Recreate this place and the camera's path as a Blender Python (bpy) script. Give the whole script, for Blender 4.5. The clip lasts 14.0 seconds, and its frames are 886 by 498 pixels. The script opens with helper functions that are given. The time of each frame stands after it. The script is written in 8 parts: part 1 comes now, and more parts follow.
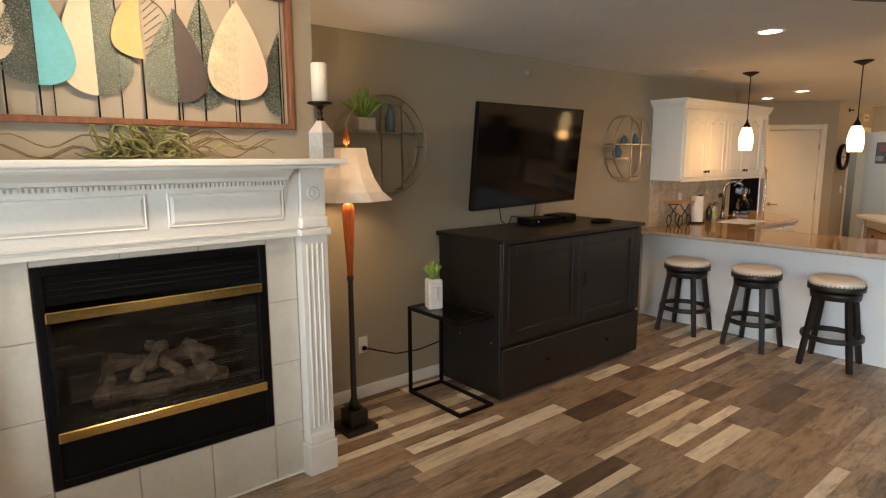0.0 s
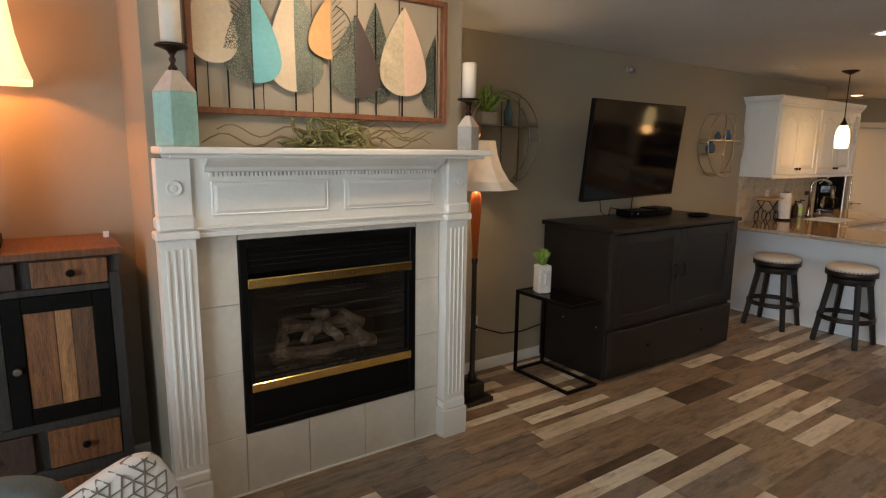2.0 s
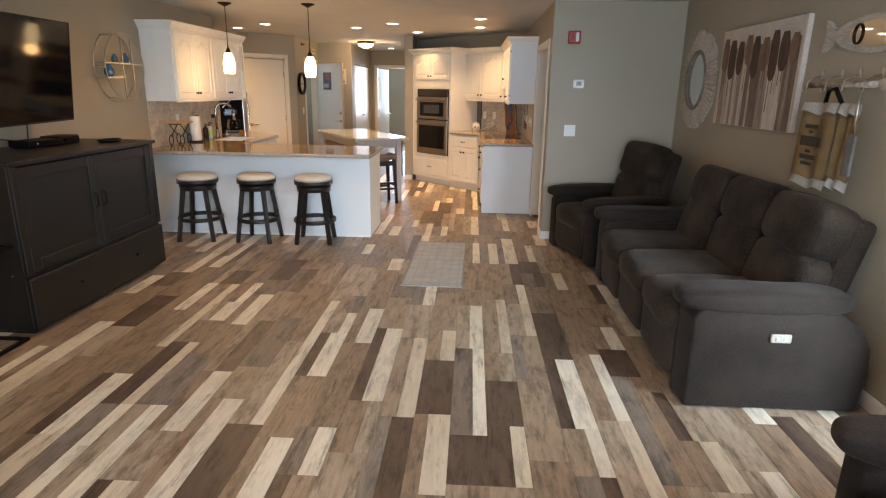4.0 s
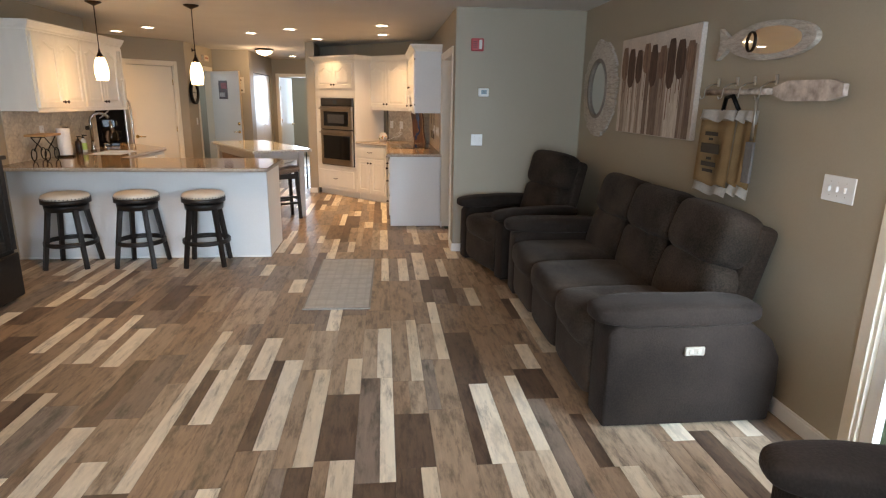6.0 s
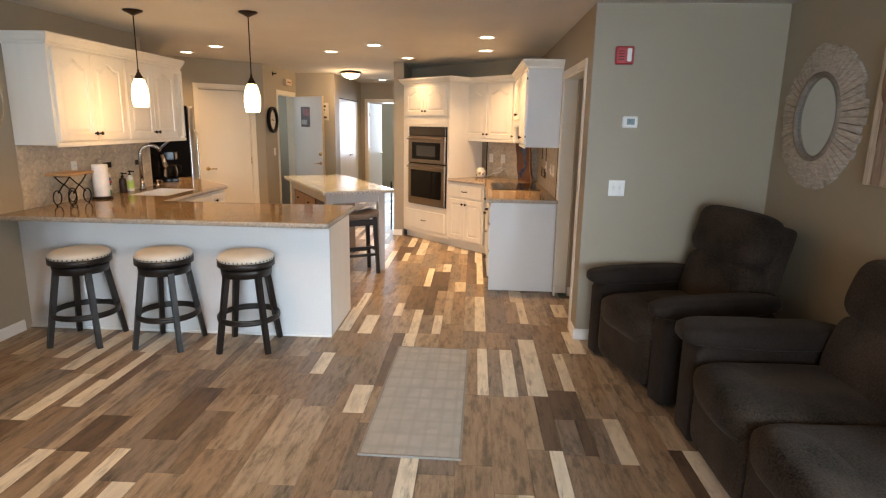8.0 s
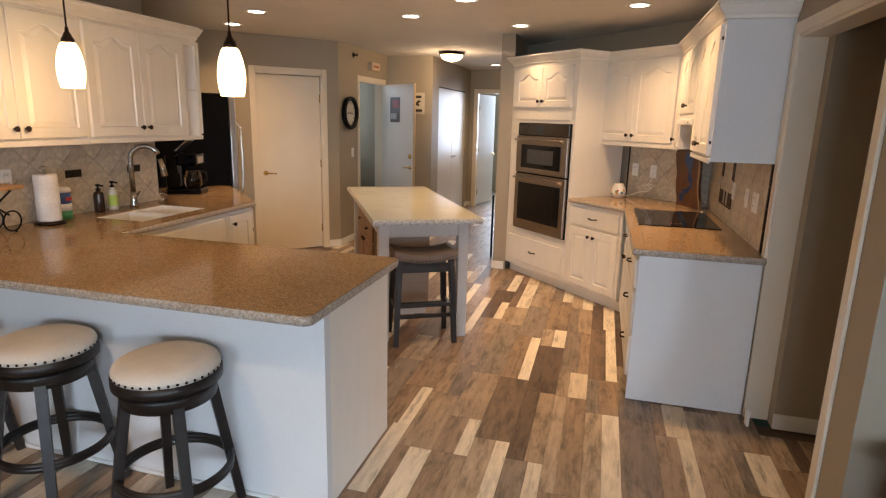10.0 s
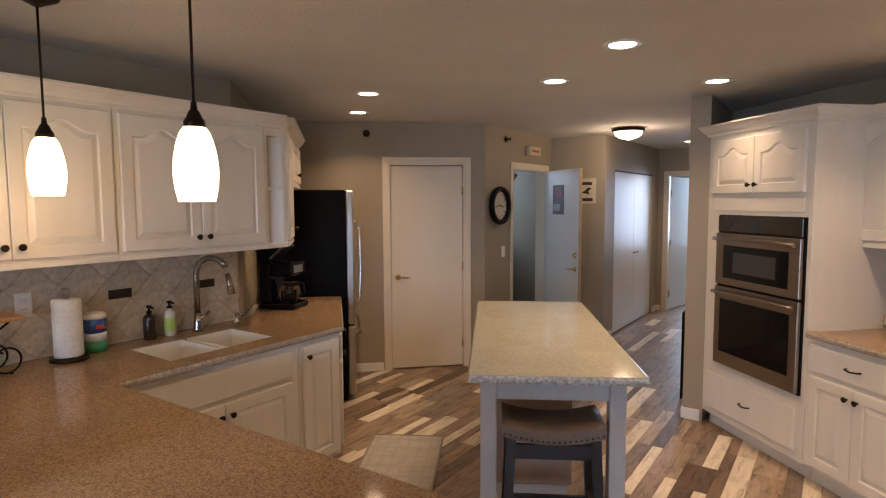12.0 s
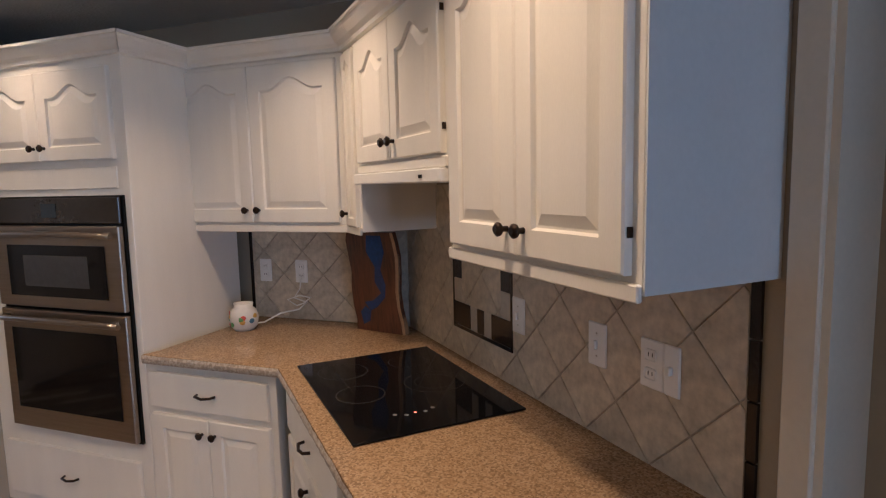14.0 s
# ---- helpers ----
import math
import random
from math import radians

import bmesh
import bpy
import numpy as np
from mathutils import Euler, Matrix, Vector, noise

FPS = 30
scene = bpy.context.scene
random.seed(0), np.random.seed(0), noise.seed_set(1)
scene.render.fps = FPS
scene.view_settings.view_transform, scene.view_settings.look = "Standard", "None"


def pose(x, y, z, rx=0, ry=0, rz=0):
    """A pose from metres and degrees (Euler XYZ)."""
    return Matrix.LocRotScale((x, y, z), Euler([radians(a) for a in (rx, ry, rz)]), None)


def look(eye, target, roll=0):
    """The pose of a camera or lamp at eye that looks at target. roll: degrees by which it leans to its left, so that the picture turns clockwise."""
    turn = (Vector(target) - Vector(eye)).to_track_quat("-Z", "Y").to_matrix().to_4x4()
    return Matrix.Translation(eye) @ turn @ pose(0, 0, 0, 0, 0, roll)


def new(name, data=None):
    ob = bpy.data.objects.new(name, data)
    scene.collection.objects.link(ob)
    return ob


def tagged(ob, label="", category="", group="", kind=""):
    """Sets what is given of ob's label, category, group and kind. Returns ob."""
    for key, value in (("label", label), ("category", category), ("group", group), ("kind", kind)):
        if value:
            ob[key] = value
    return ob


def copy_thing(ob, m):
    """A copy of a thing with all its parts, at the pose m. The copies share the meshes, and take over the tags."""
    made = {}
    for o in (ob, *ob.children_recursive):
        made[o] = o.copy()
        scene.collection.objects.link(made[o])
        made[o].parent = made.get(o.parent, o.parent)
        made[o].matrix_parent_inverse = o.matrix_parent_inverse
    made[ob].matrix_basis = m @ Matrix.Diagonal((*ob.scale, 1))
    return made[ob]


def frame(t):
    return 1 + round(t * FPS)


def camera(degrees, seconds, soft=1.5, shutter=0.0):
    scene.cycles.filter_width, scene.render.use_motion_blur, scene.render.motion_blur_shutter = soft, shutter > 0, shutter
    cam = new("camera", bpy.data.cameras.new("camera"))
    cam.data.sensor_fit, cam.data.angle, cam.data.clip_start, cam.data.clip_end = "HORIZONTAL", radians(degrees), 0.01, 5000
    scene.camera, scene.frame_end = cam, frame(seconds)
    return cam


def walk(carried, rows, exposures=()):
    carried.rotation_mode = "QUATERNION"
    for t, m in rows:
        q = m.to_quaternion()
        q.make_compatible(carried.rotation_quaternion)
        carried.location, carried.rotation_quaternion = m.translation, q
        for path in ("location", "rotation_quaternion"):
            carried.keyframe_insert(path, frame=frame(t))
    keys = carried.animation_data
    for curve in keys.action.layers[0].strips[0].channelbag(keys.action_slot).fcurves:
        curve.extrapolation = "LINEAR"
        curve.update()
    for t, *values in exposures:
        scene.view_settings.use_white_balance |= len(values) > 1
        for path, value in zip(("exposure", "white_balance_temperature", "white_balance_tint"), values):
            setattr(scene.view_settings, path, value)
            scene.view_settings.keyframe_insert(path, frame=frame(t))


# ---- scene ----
cam = camera(74.9, 14.0, 1.2)
PATH = [
    (0, (-0.031, 0.109, 1.639), (1.219, 1.638, 1.33), -0.3),
    (0.5, (-0.209, 0.057, 1.606), (0.781, 1.768, 1.304), 0.7),
    (1, (-0.353, 0.09, 1.604), (0.516, 1.869, 1.322), 1.1),
    (1.5, (-0.507, 0.172, 1.667), (0.491, 1.88, 1.375), 0.8),
    (2, (-0.589, 0.186, 1.648), (0.541, 1.8, 1.306), 0.8),
    (2.5, (-0.59, 0.153, 1.594), (0.78, 1.552, 1.184), 0.8),
    (3, (-0.608, 0.114, 1.589), (1.035, 1.154, 1.124), 1.1),
    (3.5, (-0.666, 0.074, 1.576), (1.186, 0.641, 1.077), 1.2),
    (4, (-0.707, -0.025, 1.577), (1.219, 0.062, 1.043), 0.9),
    (4.2, (-0.699, -0.064, 1.562), (1.221, -0.198, 1.019), 0.9),
    (6.3, (-0.271, -0.105, 1.563), (1.656, -0.307, 1.065), 0.9),
    (6.5, (-0.135, -0.108, 1.569), (1.804, -0.201, 1.085), 0.9),
    (7, (0.229, -0.01, 1.567), (2.178, 0.043, 1.118), 0.8),
    (7.5, (0.745, -0.005, 1.598), (2.697, 0.082, 1.168), 0.6),
    (7.7, (0.938, -0.013, 1.611), (2.891, 0.074, 1.186), 0.8),
    (10, (3.468, 0.059, 1.604), (5.351, 0.568, 1.16), 1.4),
    (10.5, (3.897, 0.12, 1.579), (5.717, 0.818, 1.128), 1.3),
    (11, (4.286, 0.112, 1.591), (5.987, 1.092, 1.204), 0.7),
    (11.5, (4.592, 0.125, 1.655), (6.182, 1.309, 1.385), 0.1),
    (12, (4.927, 0.201, 1.674), (6.571, 1.327, 1.511), -0.3),
    (12.5, (5.269, 0.163, 1.674), (7.084, 0.995, 1.561), -0.7),
    (13, (5.63, 0.136, 1.653), (7.594, 0.499, 1.555), -1.0),
    (13.3, (5.801, 0.19, 1.651), (7.798, 0.201, 1.545), -1.2),
    (13.5, (5.931, 0.193, 1.639), (7.918, 0.0, 1.514), -1.3),
    (13.7, (6.035, 0.19, 1.622), (7.981, -0.246, 1.463), -1.2),
    (14, (6.201, 0.165, 1.589), (8.006, -0.666, 1.364), -1.3),
]
walk(cam, [(t, look(eye, target, roll)) for t, eye, target, roll in PATH], [(0.0, -0.03, 7850, 14), (1.5, -0.62, 8050, 14), (2.5, -0.58, 7050, 14), (4.2, 0.26, 6950, 13), (6.3, 0.15, 7000, 13), (7.5, 0.40, 7250, 13), (10.0, 0.0, 6850, 15), (11.0, -0.08, 6950, 17), (12.0, -0.45, 6000, 15), (12.5, -0.8, 5500, 14), (14.0, -0.72, 5150, 14)])

# ---- light ----
world = bpy.data.worlds.new("sky_world")
scene.world = world
world.use_nodes = True
wn = world.node_tree
sky = wn.nodes.new("ShaderNodeTexSky")
sky.sky_type, sky.sun_disc = "NISHITA", False
sky.sun_elevation, sky.sun_rotation = radians(50), radians(-30)
wn.links.new(sky.outputs["Color"], wn.nodes["Background"].inputs["Color"])
wn.nodes["Background"].inputs["Strength"].default_value = 0.12


def lamp(name, kind, m, energy, colour, size=0.1, size_y=None, cone=None):
    data = bpy.data.lights.new(name, kind)
    data.energy, data.color = energy, colour
    if kind == "AREA":
        data.size = size
        data.shape = "DISK"
        if size_y:
            data.shape, data.size_y = "RECTANGLE", size_y
        if cone:
            data.spread = radians(cone)
    elif kind == "SUN":
        data.angle = radians(size)
    else:
        data.shadow_soft_size = size
    ob = new(name, data)
    ob.matrix_world = m
    return ob


DAY = (0.60, 0.79, 1.0)
WARM = (1.0, 0.62, 0.30)
lamp("sun", "SUN", look((0, 0, 30), (12, -22, 0)), 2.0, (1.0, 0.95, 0.88), 0.5)
# sky light through the west windows and the patio door
lamp("west_window_light", "AREA", look((-3.26, 0.1, 1.35), (3.2, -0.3, 1.15)), 200, DAY, 2.6, 1.7)
lamp("patio_door_light", "AREA", look((-1.4, -3.25, 2.2), (4.3, -0.35, 0.2)), 190, DAY, 2.0, 1.6, cone=85)
lamp("stair_window_light", "AREA", look((12.2, 4.9, 1.8), (10.9, 3.5, 1.0)), 50, DAY, 0.7, 1.2)
lamp("far_window_light", "AREA", look((16.1, 1.9, 1.5), (13, 1.9, 1.2)), 75, DAY, 1.0, 1.3)

# ---- materials ----


def nodes_of(m):
    return m.node_tree.nodes, m.node_tree.links


def mat(name, colour, rough=0.6, metal=0.0, vary=0.12, scale=6.0, grain=60.0, bump=0.05, tint=None, stretch=(1, 1, 1), spec=0.5, dist=0.004, coat=0.0):
    """A surface with large stains, fine grain and relief."""
    m = bpy.data.materials.new(name)
    m.use_nodes = True
    n, l = nodes_of(m)
    b = n["Principled BSDF"]
    b.inputs["Roughness"].default_value, b.inputs["Metallic"].default_value = rough, metal
    b.inputs["Specular IOR Level"].default_value = spec
    b.inputs["Coat Weight"].default_value = coat
    tc, mp = n.new("ShaderNodeTexCoord"), n.new("ShaderNodeMapping")
    mp.inputs["Scale"].default_value = stretch
    l.new(tc.outputs["Object"], mp.inputs["Vector"])
    big, small = n.new("ShaderNodeTexNoise"), n.new("ShaderNodeTexNoise")
    big.inputs["Scale"].default_value, small.inputs["Scale"].default_value = scale, grain
    big.inputs["Detail"].default_value, small.inputs["Detail"].default_value = 5, 4
    for t in (big, small):
        l.new(mp.outputs["Vector"], t.inputs["Vector"])
    mix, ramp = n.new("ShaderNodeMix"), n.new("ShaderNodeValToRGB")
    add = n.new("ShaderNodeMath")
    add.operation = "MULTIPLY_ADD"
    l.new(small.outputs["Fac"], add.inputs[0])
    add.inputs[1].default_value = 0.45
    half = n.new("ShaderNodeMath")
    half.operation = "MULTIPLY"
    half.inputs[1].default_value = 0.55
    l.new(big.outputs["Fac"], half.inputs[0])
    l.new(half.outputs[0], add.inputs[2])
    c = Vector(colour)
    d = Vector(tint) if tint else c * (1 - 2 * vary)
    e = c * (1 + vary)
    ramp.color_ramp.elements[0].position, ramp.color_ramp.elements[1].position = 0.3, 0.7
    ramp.color_ramp.elements[0].color, ramp.color_ramp.elements[1].color = (*d, 1), (*[min(v, 0.95) for v in e], 1)
    l.new(add.outputs[0], ramp.inputs["Fac"])
    l.new(ramp.outputs["Color"], b.inputs["Base Color"])
    bp = n.new("ShaderNodeBump")
    bp.inputs["Strength"].default_value, bp.inputs["Distance"].default_value = min(1, bump * 4), dist
    l.new(small.outputs["Fac"], bp.inputs["Height"])
    l.new(bp.outputs["Normal"], b.inputs["Normal"])
    return m


def glow(name, colour, strength):
    m = bpy.data.materials.new(name)
    m.use_nodes = True
    b = m.node_tree.nodes["Principled BSDF"]
    b.inputs["Base Color"].default_value = (0.8, 0.75, 0.65, 1)
    b.inputs["Emission Color"].default_value = (*colour, 1)
    b.inputs["Emission Strength"].default_value = strength
    return m


def glass(name, colour=(1, 1, 1), rough=0.02):
    m = bpy.data.materials.new(name)
    m.use_nodes = True
    b = m.node_tree.nodes["Principled BSDF"]
    b.inputs["Base Color"].default_value = (*colour, 1)
    b.inputs["Transmission Weight"].default_value, b.inputs["Roughness"].default_value = 1.0, rough
    b.inputs["IOR"].default_value = 1.45
    return m


def cloth_glow(name, colour, strength, weave=300):
    """Lit lampshade linen."""
    m = mat(name, colour, 0.9, vary=0.12, scale=14, grain=weave, bump=0.1)
    b = m.node_tree.nodes["Principled BSDF"]
    b.inputs["Emission Color"].default_value = (1.0, 0.86, 0.74, 1)
    b.inputs["Emission Strength"].default_value = strength
    n, l = nodes_of(m)
    through_cloth, both = n.new("ShaderNodeBsdfTranslucent"), n.new("ShaderNodeMixShader")
    through_cloth.inputs["Color"].default_value = (0.80, 0.74, 0.66, 1)
    both.inputs["Fac"].default_value = 0.25
    l.new(b.outputs[0], both.inputs[1])
    l.new(through_cloth.outputs[0], both.inputs[2])
    l.new(both.outputs[0], n["Material Output"].inputs["Surface"])
    return m


def speckle(name, base, chips, rough=0.12, scale=140, mixed=0.35):
    """Polished stone with chips of several colours."""
    m = mat(name, base, rough, vary=0.10, scale=5, grain=90, bump=0.0)
    n, l = nodes_of(m)
    b = n["Principled BSDF"]
    old = b.inputs["Base Color"].links[0].from_socket
    tc = n.new("ShaderNodeTexCoord")
    vo, ramp, mix = n.new("ShaderNodeTexVoronoi"), n.new("ShaderNodeValToRGB"), n.new("ShaderNodeMix")
    vo.inputs["Scale"].default_value = scale
    l.new(tc.outputs["Object"], vo.inputs["Vector"])
    ramp.color_ramp.interpolation = "CONSTANT"
    els = ramp.color_ramp.elements
    els[0].color, els[1].color = (*chips[0], 1), (*chips[1], 1)
    els[1].position = 0.25
    for i, c in enumerate(chips[2:]):
        e = els.new(0.5 + 0.25 * i)
        e.color = (*c, 1)
    sep = n.new("ShaderNodeSeparateColor")
    l.new(vo.outputs["Color"], sep.inputs["Color"])
    l.new(sep.outputs["Red"], ramp.inputs["Fac"])
    mix.data_type = "RGBA"
    mix.inputs["Factor"].default_value = mixed
    l.new(old, mix.inputs["A"])
    l.new(ramp.outputs["Color"], mix.inputs["B"])
    l.new(mix.outputs["Result"], b.inputs["Base Color"])
    return m


def plank_mat(name, per_island, pale=False):
    """Reclaimed-look vinyl plank: tone by piece, grain and wear along x."""
    m = bpy.data.materials.new(name)
    m.use_nodes = True
    n, l = nodes_of(m)
    b = n["Principled BSDF"]
    if per_island:
        rnd = n.new("ShaderNodeNewGeometry").outputs["Random Per Island"]
    else:
        rnd = n.new("ShaderNodeObjectInfo").outputs["Random"]
    ramp = n.new("ShaderNodeValToRGB")
    ramp.color_ramp.interpolation = "CONSTANT"
    tones = [(0.0, (0.108, 0.070, 0.048)), (0.09, (0.252, 0.176, 0.116)), (0.28, (0.196, 0.150, 0.116)), (0.38, (0.308, 0.224, 0.152)), (0.58, (0.268, 0.184, 0.120)),
             (0.74, (0.360, 0.276, 0.196)), (0.86, (0.220, 0.176, 0.140)), (0.94, (0.160, 0.106, 0.070))]
    if pale:
        tones = [(0.0, (0.634, 0.559, 0.444)), (0.5, (0.695, 0.620, 0.493)), (0.8, (0.563, 0.471, 0.348))]
    els = ramp.color_ramp.elements
    els[0].color = (*tones[0][1], 1)
    els[1].position, els[1].color = tones[1][0], (*tones[1][1], 1)
    for p, c in tones[2:]:
        e = els.new(p)
        e.color = (*c, 1)
    l.new(rnd, ramp.inputs["Fac"])
    geo = n.new("ShaderNodeNewGeometry")
    shift = n.new("ShaderNodeVectorMath")
    shift.operation = "MULTIPLY_ADD"
    comb = n.new("ShaderNodeCombineXYZ")
    for k in range(3):
        l.new(rnd, comb.inputs[k])
    shift.inputs[1].default_value = (37, 91, 13)
    l.new(comb.outputs[0], shift.inputs[0])
    l.new(geo.outputs["Position"], shift.inputs[2])
    mp = n.new("ShaderNodeMapping")
    mp.inputs["Scale"].default_value = (1.7, 13, 1)
    l.new(shift.outputs[0], mp.inputs["Vector"])
    grain = n.new("ShaderNodeTexNoise")
    grain.inputs["Scale"].default_value, grain.inputs["Detail"].default_value, grain.inputs["Roughness"].default_value = 3.0, 8, 0.65
    l.new(mp.outputs["Vector"], grain.inputs["Vector"])
    blot = n.new("ShaderNodeTexNoise")
    blot.inputs["Scale"].default_value, blot.inputs["Detail"].default_value, blot.inputs["Roughness"].default_value = 5.0, 8, 0.72
    mq = n.new("ShaderNodeMapping")
    mq.inputs["Scale"].default_value = (0.9, 3.2, 1)
    l.new(shift.outputs[0], mq.inputs["Vector"])
    l.new(mq.outputs["Vector"], blot.inputs["Vector"])
    gr = n.new("ShaderNodeMapRange")
    gr.inputs["From Min"].default_value, gr.inputs["From Max"].default_value = 0.3, 0.7
    gr.inputs["To Min"].default_value, gr.inputs["To Max"].default_value = (0.88, 1.1) if pale else (0.74, 1.24)
    l.new(grain.outputs["Fac"], gr.inputs["Value"])
    br = n.new("ShaderNodeMapRange")
    br.inputs["From Min"].default_value, br.inputs["From Max"].default_value = 0.36, 0.52
    br.inputs["To Min"].default_value, br.inputs["To Max"].default_value = (0.80 if pale else 0.50), 1.10
    l.new(blot.outputs["Fac"], br.inputs["Value"])
    mul = n.new("ShaderNodeMath")
    mul.operation = "MULTIPLY"
    l.new(gr.outputs[0], mul.inputs[0])
    l.new(br.outputs[0], mul.inputs[1])
    # dark weathered streaks along the board
    mw = n.new("ShaderNodeMapping")
    mw.inputs["Scale"].default_value = (1.3, 9, 1)
    mw.inputs["Location"].default_value = (5, 3, 0)
    l.new(shift.outputs[0], mw.inputs["Vector"])
    wear = n.new("ShaderNodeTexNoise")
    wear.inputs["Scale"].default_value, wear.inputs["Detail"].default_value, wear.inputs["Roughness"].default_value = 2.4, 9, 0.7
    l.new(mw.outputs["Vector"], wear.inputs["Vector"])
    wr = n.new("ShaderNodeMapRange")
    wr.inputs["From Min"].default_value, wr.inputs["From Max"].default_value = 0.56, 0.66
    wr.inputs["To Min"].default_value, wr.inputs["To Max"].default_value = 1.0, (0.50 if pale else 0.46)
    l.new(wear.outputs["Fac"], wr.inputs["Value"])
    mul2 = n.new("ShaderNodeMath")
    mul2.operation = "MULTIPLY"
    l.new(mul.outputs[0], mul2.inputs[0])
    l.new(wr.outputs[0], mul2.inputs[1])
    sc = n.new("ShaderNodeVectorMath")
    sc.operation = "SCALE"
    l.new(ramp.outputs["Color"], sc.inputs[0])
    l.new(mul2.outputs[0], sc.inputs["Scale"])
    l.new(sc.outputs[0], b.inputs["Base Color"])
    b.inputs["Roughness"].default_value = 0.42
    rr = n.new("ShaderNodeMapRange")
    rr.inputs["To Min"].default_value, rr.inputs["To Max"].default_value = 0.32, 0.55
    l.new(grain.outputs["Fac"], rr.inputs["Value"])
    l.new(rr.outputs[0], b.inputs["Roughness"])
    bp = n.new("ShaderNodeBump")
    bp.inputs["Strength"].default_value, bp.inputs["Distance"].default_value = 0.25, 0.002
    l.new(grain.outputs["Fac"], bp.inputs["Height"])
    l.new(bp.outputs["Normal"], b.inputs["Normal"])
    return m


def tile_mat(name, colour, spread=0.2, rough=0.35, vary=0.16):
    """Stone-look ceramic tile whose tone differs from piece to piece."""
    m = mat(name, colour, rough, vary=vary, scale=9, grain=45, bump=0.05)
    n, l = nodes_of(m)
    b = n["Principled BSDF"]
    old = b.inputs["Base Color"].links[0].from_socket
    info, mr, sc = n.new("ShaderNodeObjectInfo"), n.new("ShaderNodeMapRange"), n.new("ShaderNodeVectorMath")
    mr.inputs["To Min"].default_value, mr.inputs["To Max"].default_value = 1 - spread, 1 + spread
    l.new(info.outputs["Random"], mr.inputs["Value"])
    sc.operation = "SCALE"
    l.new(old, sc.inputs[0])
    l.new(mr.outputs[0], sc.inputs["Scale"])
    l.new(sc.outputs[0], b.inputs["Base Color"])
    return m


WALL = mat("greige_wall_paint", (0.355, 0.305, 0.228), 0.55, vary=0.03, scale=1.2, grain=120, bump=0.05, dist=0.002)
CEIL = mat("white_textured_ceiling", (0.66, 0.645, 0.62), 0.9, vary=0.04, scale=2, grain=70, bump=0.18, dist=0.006)
WHITE = mat("white_satin_paint", (0.80, 0.79, 0.76), 0.3, vary=0.025, scale=3, grain=80, bump=0.015)
MANTEL = mat("white_mantel_paint", (0.80, 0.775, 0.71), 0.35, vary=0.03, scale=3, grain=80, bump=0.015)
CABINET = mat("cream_white_cabinet_paint", (0.80, 0.765, 0.69), 0.3, vary=0.03, scale=2, grain=90, bump=0.02, stretch=(6, 6, 1))
ALMOND = mat("almond_trim_paint", (0.76, 0.69, 0.565), 0.32, vary=0.03, scale=3, grain=80, bump=0.015)
PLATE = mat("white_plastic", (0.82, 0.82, 0.80), 0.35, vary=0.02, bump=0.0)
PLANK, PLANK_REST = plank_mat("vinyl_plank", False), plank_mat("vinyl_plank_rest", True)
PALE_PLANK, PALE_REST = plank_mat("whitewashed_plank", False, True), plank_mat("whitewashed_plank_rest", True, True)
SUBFLOOR = mat("dark_plank_joint", (0.12, 0.088, 0.062), 0.8)
GRANITE = speckle("brown_speckled_granite", (0.345, 0.232, 0.125), [(0.28, 0.17, 0.09), (0.37, 0.24, 0.135), (0.12, 0.07, 0.04), (0.45, 0.32, 0.20)], 0.085, 200, 0.5)
GRANITE.node_tree.nodes["Principled BSDF"].inputs["Specular IOR Level"].default_value = 0.3
GRANITE_EDGE = speckle("rough_granite_edge", (0.40, 0.34, 0.27), [(0.26, 0.21, 0.16), (0.50, 0.44, 0.36), (0.16, 0.12, 0.09), (0.58, 0.53, 0.46)], 0.45, 130)
PALE_STONE = speckle("pale_cream_granite", (0.455, 0.45, 0.37), [(0.42, 0.41, 0.33), (0.49, 0.48, 0.41), (0.38, 0.355, 0.29), (0.54, 0.53, 0.47)], 0.10, 110)
PALE_EDGE = speckle("pale_granite_edge", (0.42, 0.40, 0.36), [(0.22, 0.20, 0.18), (0.60, 0.58, 0.53), (0.30, 0.27, 0.23), (0.75, 0.74, 0.70)], 0.4, 80)
ISLAND = mat("warm_grey_paint", (0.46, 0.43, 0.40), 0.45, vary=0.05, grain=70, bump=0.03)
ESPRESSO = mat("espresso_stained_wood", (0.016, 0.012, 0.010), 0.4, vary=0.3, scale=3, grain=40, bump=0.05, stretch=(1, 1, 12))
MURPHY = mat("dark_brown_stained_wood", (0.009, 0.0072, 0.0062), 0.4, vary=0.3, scale=3, grain=30, bump=0.06, stretch=(2, 2, 14))
BLACK = mat("black_metal", (0.004, 0.0036, 0.0033), 0.5, 0.0, vary=0.2, bump=0.03, spec=0.15)
BRONZE = mat("dark_bronze", (0.035, 0.022, 0.015), 0.35, 0.8, vary=0.2, bump=0.02)
BRASS = mat("polished_brass", (0.72, 0.50, 0.19), 0.2, 1.0, vary=0.06, scale=9, bump=0.01)
OVEN_STEEL = mat("dark_stainless_steel", (0.36, 0.30, 0.24), 0.32, 1.0, vary=0.08, scale=4, grain=50, bump=0.02, stretch=(1, 1, 30))
STEEL = mat("brushed_steel", (0.56, 0.53, 0.49), 0.3, 1.0, vary=0.06, scale=4, grain=50, bump=0.02, stretch=(1, 1, 30))
CHROME = mat("satin_nickel", (0.66, 0.64, 0.61), 0.18, 1.0, vary=0.03, bump=0.0)
